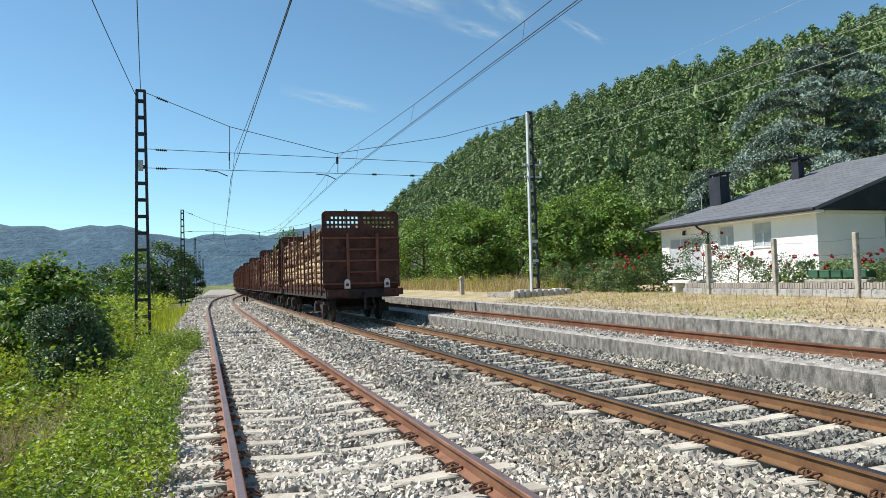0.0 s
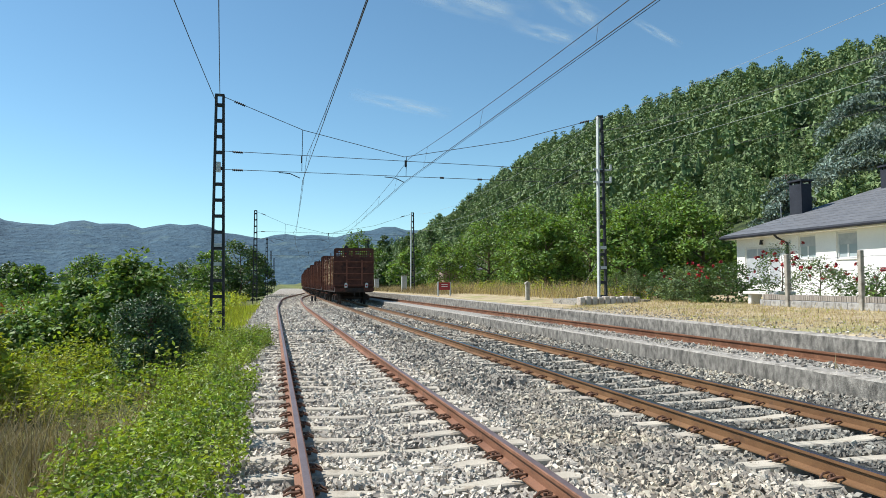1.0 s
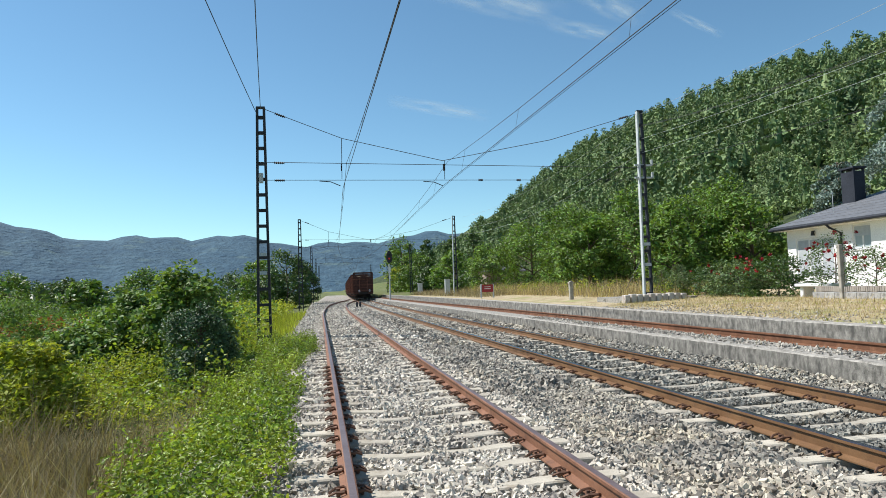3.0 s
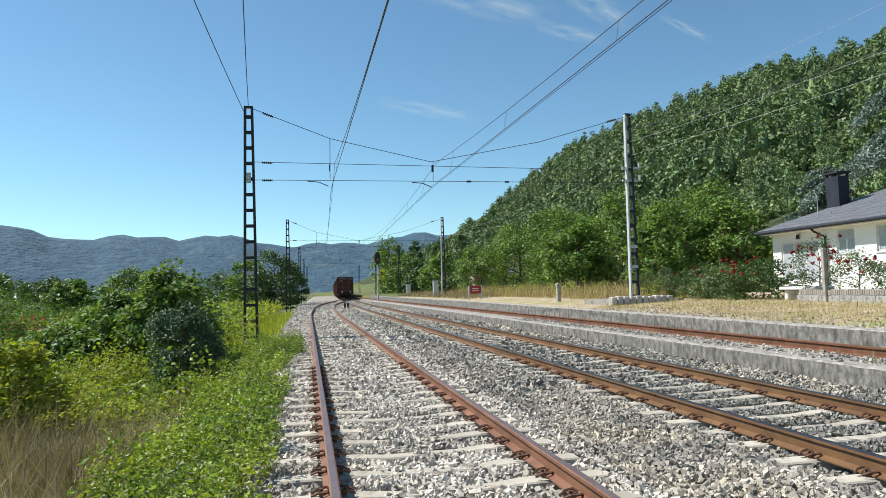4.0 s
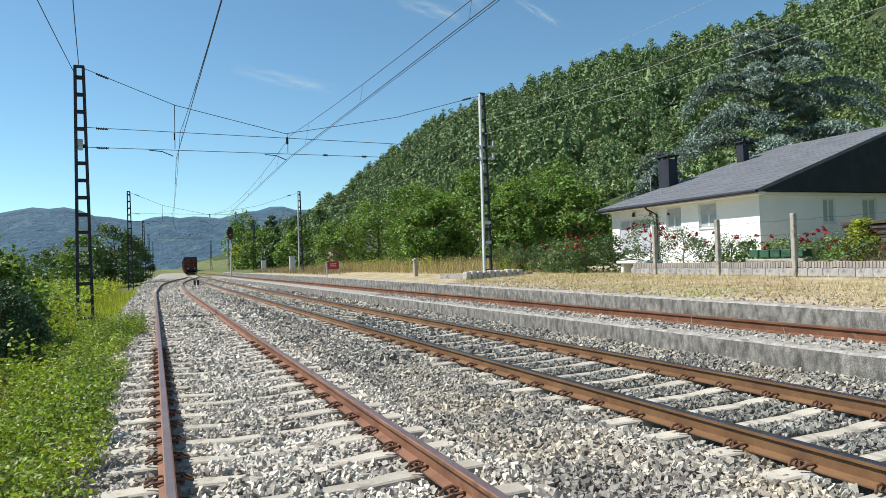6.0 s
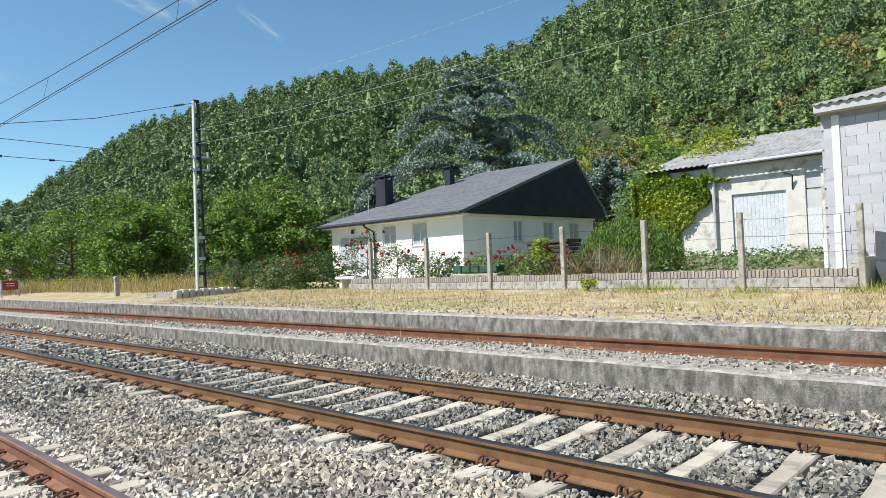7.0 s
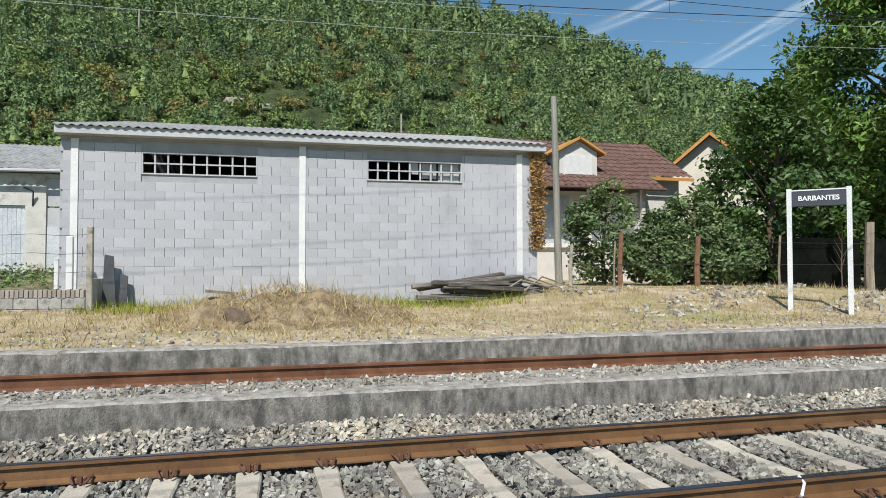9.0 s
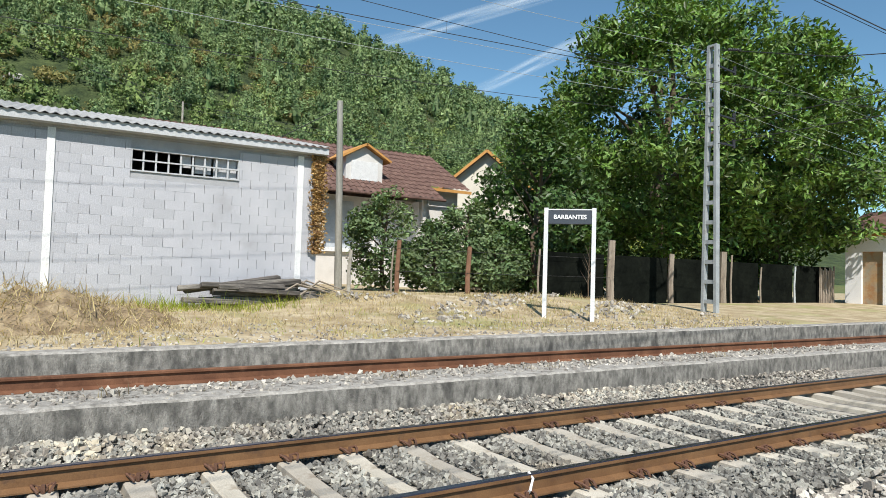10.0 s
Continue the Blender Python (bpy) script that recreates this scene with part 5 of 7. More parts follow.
pk = thing("picket_gate", "small grey wooden picket gate by the hut", "gate")
for i in range(9):
    part("picket", joined("picket", [box(15.85, -30.1 + i * 0.13, 0.6, 15.88, -30.02 + i * 0.13, 2.1 + 0.06 * (i % 3))], 0.006), M_WOOD, pk)
part("crate_stack", [box(17.2, -12.9, 0.7 + i * 0.16, 17.9, -12.1, 0.76 + i * 0.16) for i in range(7)], M_WOOD, None)
tagged(bpy.data.objects["crate_stack"], "stack of weathered slatted crates behind the fence", "crates")
hwall = thing("hillside_house", "pale building glimpsed between trees on the slope", "house")
part("wall", [box(62, 108, 4, 70, 122, 11.5)], M_CREAM, hwall)
part("roof", [slope_mesh([(61, 107, 11.4), (61, 123, 11.4), (66, 123, 13), (66, 107, 13)], 0.2), slope_mesh([(71, 107, 11.4), (71, 123, 11.4), (66, 123, 13), (66, 107, 13)], 0.2)], M_TILE, hwall)
fs = thing("small_roofed_hut", "low dark-roofed hut among trees by the line", "hut")
part("wall", [box(17.5, 70, 0.4, 21, 74, 2.9)], M_WOOD, fs)
part("roof", [slope_mesh([(16.8, 69.4, 2.9), (21.7, 69.4, 2.9), (21.7, 72, 3.9), (16.8, 72, 3.9)], 0.1), slope_mesh([(16.8, 74.6, 2.9), (21.7, 74.6, 2.9), (21.7, 72, 3.9), (16.8, 72, 3.9)], 0.1)], M_SLATE, fs)

# ---- vegetation ----
NR = np.random.RandomState(7)


def leaf_quads(C, size, rng, up=0.3, ratio=0.55, droop=0.0, out=None):
    """Leaf-shaped quads, one to a centre: C (n, 3), size (n,); out (n, 3) turns their faces outwards."""
    n = len(C)
    a = rng.normal(size=(n, 3))
    a[:, 2] = a[:, 2] * 0.6 - droop
    a /= np.linalg.norm(a, axis=1)[:, None] + 1e-9
    nr = rng.normal(size=(n, 3)) + np.array([0, 0, up * 4])
    if out is not None:
        nr = nr + out
    b = np.cross(nr, a)
    b /= np.linalg.norm(b, axis=1)[:, None] + 1e-9
    c = np.cross(a, b)
    s = np.asarray(size)[:, None]
    V = np.stack([C - a * s, C + b * s * ratio + c * s * 0.15, C + a * s, C - b * s * ratio + c * s * 0.15], 1).reshape(-1, 3)
    return V, np.arange(4 * n).reshape(n, 4)


def leaves_object(name, C, size, mat, rng=NR, **kw):
    V, F = leaf_quads(np.asarray(C), size, rng, **kw)
    me = np_mesh(name, V, F)
    me.materials.append(mat)
    return me


def clumped(n_clumps, per, radius, inside, rng, spread):
    """Points in clumps whose centres are drawn by inside(rng)."""
    cs = np.array([inside(rng) for _ in range(n_clumps)])
    P = np.repeat(cs, per, 0)
    d = rng.normal(size=P.shape)
    d /= np.linalg.norm(d, axis=1)[:, None]
    r = spread * rng.rand(len(P))[:, None] ** 0.45
    return P + d * r * np.array([1, 1, 0.7])


def broad_tree(x, y, h, w, base, mat, label, n=60, per=60, leaf=0.12, seed=1, trunk=0.12, name="tree", category="tree", group="", spread=None, droop=0.2, ratio=0.5):
    """A tapered trunk with limbs, and a crown of leaf clumps with gaps."""
    rng = np.random.RandomState(seed)
    z = field_z(x, y) if x > 9.2 or x < -1 else -0.4
    t = thing(name, label, category, pose(x, y, z), group)
    cz, hz_ = (base + h) / 2, (h - base) / 2
    limbs = [tube([(0, 0, -0.2), (0.04 * w, 0.02 * w, h * 0.3), (0.02 * w, -0.03 * w, h * 0.62), (0, 0, h * 0.9)], [trunk, trunk * 0.8, trunk * 0.5, trunk * 0.12], 8)]
    for k in range(9):
        a = k * 2.4 + rng.rand()
        z0, r = h * (0.22 + 0.05 * k), w / 2 * (0.8 - 0.04 * k)
        limbs.append(tube([(0.03 * w, 0, z0), (math.cos(a) * r * 0.5, math.sin(a) * r * 0.5, z0 + h * 0.1), (math.cos(a) * r, math.sin(a) * r, z0 + h * 0.2)], [trunk * 0.45, trunk * 0.3, trunk * 0.08], 6))
    part("trunk", limbs, M_BARK, t)

    def inside(g):
        while True:
            p = g.uniform(-1, 1, 3)
            q = np.linalg.norm(p)
            bump = 0.86 + 0.3 * noise.noise((p[0] * 1.7 + seed, p[1] * 1.7, p[2] * 1.7))
            if 0.6 < q < bump:
                taper = 1.0 - 0.3 * max(p[2], 0)
                return np.array([p[0] * w / 2 * taper, p[1] * w / 2 * taper, cz + p[2] * hz_])
    C = clumped(n, per, 1, inside, rng, spread or w * 0.1)
    out = (C - np.array([0, 0, cz])) / np.array([w / 2, w / 2, hz_])
    part("crown", leaves_object("crown", C, leaf * rng.uniform(0.6, 1.3, len(C)), mat, rng, droop=droop, ratio=ratio, out=out * 1.6), mat, t)
    return t


def plants(name, label, category, mat, n, xs, ys, hfun, size, seed, up=0.18, keep=None, ratio=0.55, clump=0.0, ground=None):
    """Low growth as one object: leaves spread through mounds of height hfun(x, y)."""
    rng = np.random.RandomState(seed)
    out = []
    while len(out) < n:
        x, y = rng.uniform(*xs), rng.uniform(*ys)
        h = hfun(x, y)
        if h <= 0.01 or (keep and not keep(x, y)):
            n -= 0.35
            continue
        k = 1 if not clump else 7
        zg = (ground or field_z)(x, y)
        zc = zg + h * rng.rand() ** 0.55
        for _ in range(k):
            o = rng.normal(size=3) * clump
            out.append((x + o[0], y + o[1], max(zc + o[2], zg + 0.01)))
    C = np.array(out)
    return tagged(part(name, leaves_object(name, C, size * rng.uniform(0.6, 1.4, len(C)), mat, rng, up=up, ratio=ratio), mat), label, category, kind="stuff")


def blades(name, label, mat, n, xs, ys, h, lean, seed, keep=None, ground=None, width=0.006):
    rng = np.random.RandomState(seed)
    x, y = rng.uniform(*xs, n), rng.uniform(*ys, n)
    if keep:
        m = np.array([keep(a, b) for a, b in zip(x, y)])
        x, y = x[m], y[m]
    n = len(x)
    z = np.array([(ground or field_z)(a, b) for a, b in zip(x, y)])
    hh = h * rng.uniform(0.35, 1.2, n)
    a = rng.uniform(0, 2 * math.pi, n)
    wv = np.stack([np.cos(a), np.sin(a), 0 * a], 1) * (width * rng.uniform(0.6, 1.5, n))[:, None]
    tip = rng.normal(size=(n, 3)) * lean * hh[:, None]
    B = np.stack([x, y, z - 0.01], 1)
    mid, top = B + tip * 0.35 + np.array([0, 0, 0.6]) * hh[:, None], B + tip + np.array([0, 0, 1.0]) * hh[:, None]
    V = np.stack([B - wv, B + wv, mid + wv * 0.8, mid - wv * 0.8, top], 1)
    V[:, 4, 2] = np.maximum(V[:, 4, 2], z + 0.01)
    V = V.reshape(-1, 3)
    i = np.arange(n)[:, None] * 5
    F = np.concatenate([np.concatenate([i, i + 1, i + 2], 1), np.concatenate([i, i + 2, i + 3], 1), np.concatenate([i + 3, i + 2, i + 4], 1)])
    me = np_mesh(name, V, F)
    me.materials.append(mat)
    return tagged(part(name, me, mat), label, "grass", kind="stuff")


# --- the wooded hill ---
def tuft(c, r, m, rng, fine=1.0):
    """A bunch of m small facets round c, facing outwards."""
    d = rng.normal(size=(m, 3))
    d[:, 2] = np.abs(d[:, 2]) * 1.1 - 0.35
    d /= np.linalg.norm(d, axis=1)[:, None]
    n = d + rng.normal(size=(m, 3)) * 0.45
    a = np.cross(n, rng.normal(size=(m, 3)))
    a /= np.linalg.norm(a, axis=1)[:, None]
    b = np.cross(n, a)
    b /= np.linalg.norm(b, axis=1)[:, None]
    p, s = c + d * r * rng.uniform(0.5, 1.1, (m, 1)), r * fine * rng.uniform(0.5, 1.05, (m, 1))
    return np.stack([p - a * s * 0.48 - b * s * 0.4, p + a * s * 0.48 - b * s * 0.4, p + b * s * 0.6], 1).reshape(-1, 3)


def pine_template(seed, conifer=True, near=True):
    """A crown of tufts one unit high: a pine with tiers and a leading tip, or a rounded broadleaf."""
    rng = np.random.RandomState(seed)
    T = []
    lean = rng.normal(size=2) * 0.04
    if conifer:
        wide = rng.uniform(1.0, 1.55)
        for k in range(18):
            t = (k + rng.rand()) / 18
            r = wide * (0.27 * (1 - t) ** 0.75 + 0.02) * rng.uniform(0.55, 1.0)
            a = k * 2.4 + rng.rand() * 1.2
            c = np.array([math.cos(a) * r + lean[0] * t, math.sin(a) * r + lean[1] * t, 0.25 + 0.68 * t])
            T.append(tuft(c, 0.135 * (1.1 - 0.5 * t), 20 if near else 8, rng, 0.6 if near else 0.95))
        T.append(tuft(np.array([lean[0], lean[1], 0.95]), 0.035, 6, rng))
    else:
        for k in range(11):
            p = rng.normal(size=3)
            p /= np.linalg.norm(p)
            T.append(tuft(np.array([p[0] * 0.34, p[1] * 0.34, 0.45 + p[2] * 0.32]), 0.2 * rng.uniform(0.7, 1.2), 18 if near else 7, rng, 0.62 if near else 1.0))
    # hidden solid core added inside the crown, blocking light to darken its far side
    ring = [np.array([math.cos(k * math.pi / 3) * q, math.sin(k * math.pi / 3) * q, 0.3]) for k, q in enumerate(rng.uniform(0.75, 1.2, 6) * (0.105 if conifer else 0.17))]
    tip, foot = np.array([lean[0], lean[1], 0.88 if conifer else 0.68]), np.array([0.0, 0.0, 0.08])
    T += [np.array([ring[k], ring[(k + 1) % 6], tip]) for k in range(6)] + [np.array([ring[(k + 1) % 6], ring[k], foot]) for k in range(6)]
    V = np.concatenate(T)
    return V, np.arange(len(V)).reshape(-1, 3)


def forest(name, label, mat, spots, heights, seed, conifer):
    rng = np.random.RandomState(seed)
    temps = [[pine_template(seed * 10 + k, conifer, near) for k in range(6)] for near in (True, False)]
    VV, FF, o = [], [], 0
    for (x, y), h in zip(spots, heights):
        V, F = temps[int(math.hypot(x, y) > 170)][rng.randint(6)]
        a, wd = rng.uniform(0, 6.28), rng.uniform(0.85, 1.25)
        c, s = math.cos(a), math.sin(a)
        W = np.stack([(V[:, 0] * c - V[:, 1] * s) * h * wd + x, (V[:, 0] * s + V[:, 1] * c) * h * wd + y, V[:, 2] * h + field_z(x, y) - 0.1 * h], 1)
        VV.append(W)
        FF.append(F + o)
        o += len(V)
    me = np_mesh(name, np.concatenate(VV), np.concatenate(FF))
    me.materials.append(mat)
    return tagged(part(name, me, mat), label, "woods", kind="stuff")


def hill_spots(n, seed, r0, r1, accept):
    """Spots on the slope, thinner with distance."""
    rng = np.random.RandomState(seed)
    out = []
    while len(out) < n:
        x, y = rng.uniform(42, 300), rng.uniform(-260, 640)
        az, r = math.degrees(math.atan2(x, y)), math.hypot(x, y)
        foot = 52 / max(math.sin(radians(min(max(az, 12), 168))), 0.2)
        k = r / foot
        if not (7 < az < 148 and r0 < k < r1) or rng.rand() > (70 / r) ** 0.9:
            continue
        if accept(x, y, az, k):
            out.append((x, y))
        else:
            n -= 0.3
    return out


def dens(x, y):
    return noise.noise((x * 0.022, y * 0.022, 3.3)) + 0.5 * noise.noise((x * 0.06, y * 0.06, 1.1))


rng = random.Random(2)
sp = hill_spots(4200, 3, 1.45, 4.75, lambda x, y, a, k: dens(x, y) > (0.18 - 0.75 * (k - 1.35) if a > 62 else -0.55))
forest("pine_woods", "dense dark green pines covering the hillside", M_PINE, sp, [(4.2 + 7.6 * rng.random() ** 1.6) * (min(max(math.hypot(x, y) / 165, 0.5), 1.0) + 0.0012 * max(y, 0)) for x, y in sp], 5, True)
M_OAK = material("oak_scrub_leaf", (0.065, 0.115, 0.032), (0.225, 0.285, 0.085), 0.2, 0.7, 0.0, 2, island=0.35, leaf=0.08)
sp = hill_spots(4200, 4, 1.02, 4.4, lambda x, y, a, k: dens(x, y) < (0.6 if a > 62 else 0.1))
forest("oak_scrub", "lighter green broadleaf scrub between the pines", M_OAK, sp, [rng.uniform(2.0, 4.8) for _ in sp], 6, False)
M_BROWN = material("autumn_scrub_leaf", (0.14, 0.13, 0.045), (0.27, 0.235, 0.08), 0.2, 0.8, 0.0, 2, island=0.3, leaf=0.1)
sp = hill_spots(1500, 5, 1.1, 3.2, lambda x, y, a, k: dens(x, y) < 0.06 and a > 50)
forest("heath_scrub", "yellow-brown heath and bramble on the lower slope", M_BROWN, sp, [rng.uniform(1.5, 4.0) for _ in sp], 7, False)
sp = hill_spots(750, 6, 1.0, 1.7, lambda x, y, a, k: a > 58)
forest("bramble_scrub", "bright green bramble at the hill foot", M_LEAFYEL, sp, [rng.uniform(1.5, 3.2) for _ in sp], 8, False)
M_ROCK = material("granite_rock", (0.30, 0.28, 0.25), (0.42, 0.40, 0.36), 0.4, 0.95, 0.6, 3)
for i in range(10):
    az, r = radians(rng.uniform(58, 112)), rng.uniform(62, 110)
    x, y = r * math.sin(az), r * math.cos(az)
    s = rng.uniform(0.5, 1.3)
    V = [(s * (1 if k & 1 else -1) * rng.uniform(0.6, 1.2), s * (1 if k & 2 else -1) * rng.uniform(0.6, 1.4), s * (1 if k & 4 else -0.6) * rng.uniform(0.4, 0.8)) for k in range(8)]
    ob = part("boulder", joined("boulder", [(V, [(0, 1, 3, 2), (4, 6, 7, 5), (0, 4, 5, 1), (1, 5, 7, 3), (3, 7, 6, 2), (2, 6, 4, 0)])], 0.2), M_ROCK, at=pose(x, y, field_z(x, y) + 0.3 * s))
    tagged(ob, "pale granite boulder on the scrubby slope", "boulder", "hillside boulders")

# --- blue cedar behind the white house ---
def cedar(x, y, h, w):
    """Tiers of long boughs, each a flat plume with hanging sprays, under a broad broken top."""
    g = np.random.RandomState(21)
    t = thing("cedar_tree", "large blue-grey cedar with layered drooping boughs", "tree", pose(x, y, field_z(x, y)))
    limbs, C, N = [tube([(0, 0, -0.3), (0, 0, h * 0.5), (0, 0.2, h * 0.93)], [0.35, 0.22, 0.05], 9)], [], []
    for k in range(56):
        u = k / 55
        z, r = h * (0.14 + 0.82 * u), w / 2 * (1 - 0.72 * u ** 2.2) * g.uniform(0.62, 1.1)
        a = k * 2.4 + g.rand() * 1.4
        e = np.array([math.cos(a) * r, math.sin(a) * r])
        rise, sink = 0.20 * r * g.uniform(0.5, 1.3), 0.2 * r * g.uniform(0.4, 1.2)
        zs = lambda s: z + rise * np.sin(s * 2.4) - sink * s ** 3
        limbs.append(tube([(e[0] * s, e[1] * s, float(zs(s))) for s in (0.0, 0.35, 0.7, 1.0)], [0.09, 0.06, 0.035, 0.012], 5))
        m = int(100 + 210 * r) if w > 10 else int(50 + 100 * r)
        s = g.rand(m) ** 0.72
        side = g.normal(size=m) * (0.12 + 0.26 * s) * (0.35 + r * 0.16)
        P = np.stack([e[0] * s - math.sin(a) * side, e[1] * s + math.cos(a) * side, zs(s) - 0.35 * np.abs(side)], 1)
        P[:, 2] -= 0.75 * g.rand(m) ** 2.5 * s + g.rand(m) * 0.08
        C.append(P)
        N.append(np.tile(np.array([math.cos(a) * 1.2, math.sin(a) * 1.2, 1.6]), (m, 1)))
    part("trunk", limbs, M_BARK, t)
    C = np.concatenate(C)
    part("crown", leaves_object("crown", C, 0.15 * g.uniform(0.5, 1.3, len(C)), M_CEDAR, g, up=0.1, ratio=0.4, droop=0.8, out=np.concatenate(N) * 0.7), M_CEDAR, t)


cedar(38.0, 32.4, 15.6, 16.5)
cedar(33.0, 38.0, 8.0, 6.0)
cedar(43.0, 24.5, 8.2, 7.5)

# --- broadleaf trees along the platform and beyond ---
M_ROWLEAF = material("fruit_tree_leaf", (0.075, 0.145, 0.028), (0.20, 0.295, 0.065), 0.9, 0.55, 0.0, 9, island=0.6, leaf=0.3, spec=0.35)
ROW = [(17.0, 66, 5.2, 5.5), (17.5, 55, 6.2, 6.5), (18.5, 47, 6.6, 7), (16.5, 40, 4.6, 4.5), (19.5, 40, 6.2, 6.5), (20.5, 35, 5.5, 5.5), (18.0, 32.5, 4.3, 4.0), (24.0, 36, 6.6, 6.0), (22.5, 32.5, 5.2, 4.6), (27, 44, 7.5, 7), (24, 56, 7.5, 8)]
for i, (x, y, h, w) in enumerate(ROW):
    broad_tree(x, y, h, w, -0.6, (M_ROWLEAF, M_LEAF, M_ROWLEAF)[i % 3], ("bushy green broadleaf tree behind dry grass", "dark green dense fruit tree beside the platform", "light green leafy tree at the platform edge")[i % 3], n=180, per=44, leaf=0.13, seed=30 + i, group="trees along the platform", spread=w * 0.11)
for i, (x, y, h, w, m) in enumerate(((-4.4, 92, 7.8, 8.2, M_LEAFDARK), (-8.0, 96, 6.9, 7, M_LEAF), (-2.6, 118, 6.6, 6, M_LEAFDARK), (14.6, 122, 9.8, 8.2, M_LEAF), (17.5, 104, 4.5, 6, M_LEAFDARK), (17, 118, 6.5, 8, M_LEAF), (18, 90, 5, 7, M_LEAF), (21, 82, 6, 7, M_LEAFDARK), (18.5, 152, 6, 8, M_LEAFYEL), (-22, 92, 5.5, 8, M_LEAF), (-30, 88, 4.5, 7, M_LEAFDARK), (-36, 86, 5.4, 7, M_LEAF), (-14, 120, 5.5, 9, M_LEAFDARK), (-48, 120, 6, 9, M_LEAFDARK), (-22, 70, 3.6, 5, M_LEAF))):
    broad_tree(x, y, h + 0.6, w, -1.2, m, "distant rounded green tree beside the line", n=110, per=40, leaf=0.22, seed=60 + i, group="distant trees", spread=w * 0.12)
for i, (x, y, h) in enumerate(((13.5, 195, 14), (24, 200, 16), (29, 190, 15), (34, 182, 17))):
    broad_tree(x + 8, y, h, 5, 5, M_LEAFDARK, "tall slim dark pine at the end of the ridge", n=45, per=40, leaf=0.3, seed=90 + i, group="tall far pines", spread=0.8)

# --- walnut and fruit trees by the barn ---
M_WALNUT = material("walnut_leaf", (0.045, 0.095, 0.018), (0.185, 0.28, 0.055), 0.9, 0.5, 0.0, 9, island=0.65, leaf=0.22, spec=0.45)
broad_tree(20.0, -24.5, 14.6, 15.5, 0.5, M_WALNUT, "big leafy walnut tree shading the fenced garden", n=560, per=110, leaf=0.155, seed=11, trunk=0.28, spread=0.85, droop=0.6, ratio=0.38)
broad_tree(18.2, -30.2, 13.0, 10.5, 0.5, M_WALNUT, "leafy walnut tree by the white hut", n=240, per=100, leaf=0.17, seed=12, trunk=0.2, spread=0.9, droop=0.6, ratio=0.38)
broad_tree(18.6, -15.8, 6.6, 5.2, 0.4, M_LEAFDARK, "dark leafy tree at the garden corner", n=110, per=90, leaf=0.12, seed=13, spread=0.6, droop=0.5)
# shrubs added behind the fence to block light under the walnut
for i, (x, y) in enumerate(((21.5, -16.5), (21.0, -19.5), (22.5, -22.5), (21.0, -26.0), (20.5, -29.5), (24.5, -19.0))):
    broad_tree(x, y, 3.4, 4.2, -0.4, M_LEAFDARK, "dark shrub added behind the netting fence to block light", n=90, per=50, leaf=0.11, seed=640 + i, trunk=0.05, name="shrub", category="shrub", group="shaded shrubs", spread=0.5)
M_FRUIT = material("grey_green_leaf", (0.10, 0.155, 0.068), (0.22, 0.28, 0.13), 0.8, 0.6, 0.0, 9, island=0.55, leaf=0.28)
for i, (x, y, h, w) in enumerate(((18.0, -9.4, 3.25, 2.2), (18.1, -12.4, 3.15, 2.2), (17.4, -10.8, 2.2, 1.8), (17.3, -12.9, 1.9, 1.9))):
    broad_tree(x, y, h, w, -0.3, M_FRUIT, "bushy grey-green fruit tree behind the fence posts", n=80, per=60, leaf=0.08, seed=40 + i, trunk=0.07, group="fruit trees", spread=0.36)
tagged(broad_tree(15.3, -15.0, 2.1, 0.7, 1.2, M_LEAF, "thin sapling with a small leafy head", n=8, per=30, leaf=0.1, seed=50, trunk=0.02), category="sapling")

# --- weeping shrub, roses, ivy ---
g = np.random.RandomState(5)
M_WEEP = material("weeping_leaf", (0.09, 0.17, 0.035), (0.19, 0.28, 0.06), 1.5, 0.5, 0.0, 9, island=0.5, leaf=0.35)
sh = thing("weeping_shrub", "rounded weeping green shrub behind the garden wall", "shrub", pose(17.3, 9.4, 0.92))
part("stem", [tube([(0, 0, 0), (0, 0.05, 1.1)], [0.06, 0.04], 7)], M_BARK, sh)
th_, ph = g.uniform(0, 6.28, 9000), np.arccos(g.uniform(-0.15, 1, 9000))
R = 0.99 + 0.12 * np.sin(3 * th_) + g.normal(size=9000) * 0.07
C = np.stack([R * np.sin(ph) * np.cos(th_) * 1.0, R * np.sin(ph) * np.sin(th_) * 1.3, 0.25 + R * np.cos(ph) * 1.1], 1)
part("crown", leaves_object("crown", C, 0.06 * g.uniform(0.6, 1.5, 9000), M_WEEP, g, up=0.0, ratio=0.25, droop=1.6), M_WEEP, sh)
M_ROSE = material("rose_red", (0.24, 0.008, 0.018), (0.36, 0.02, 0.035), 6, 0.6, 0.0, island=0.4)
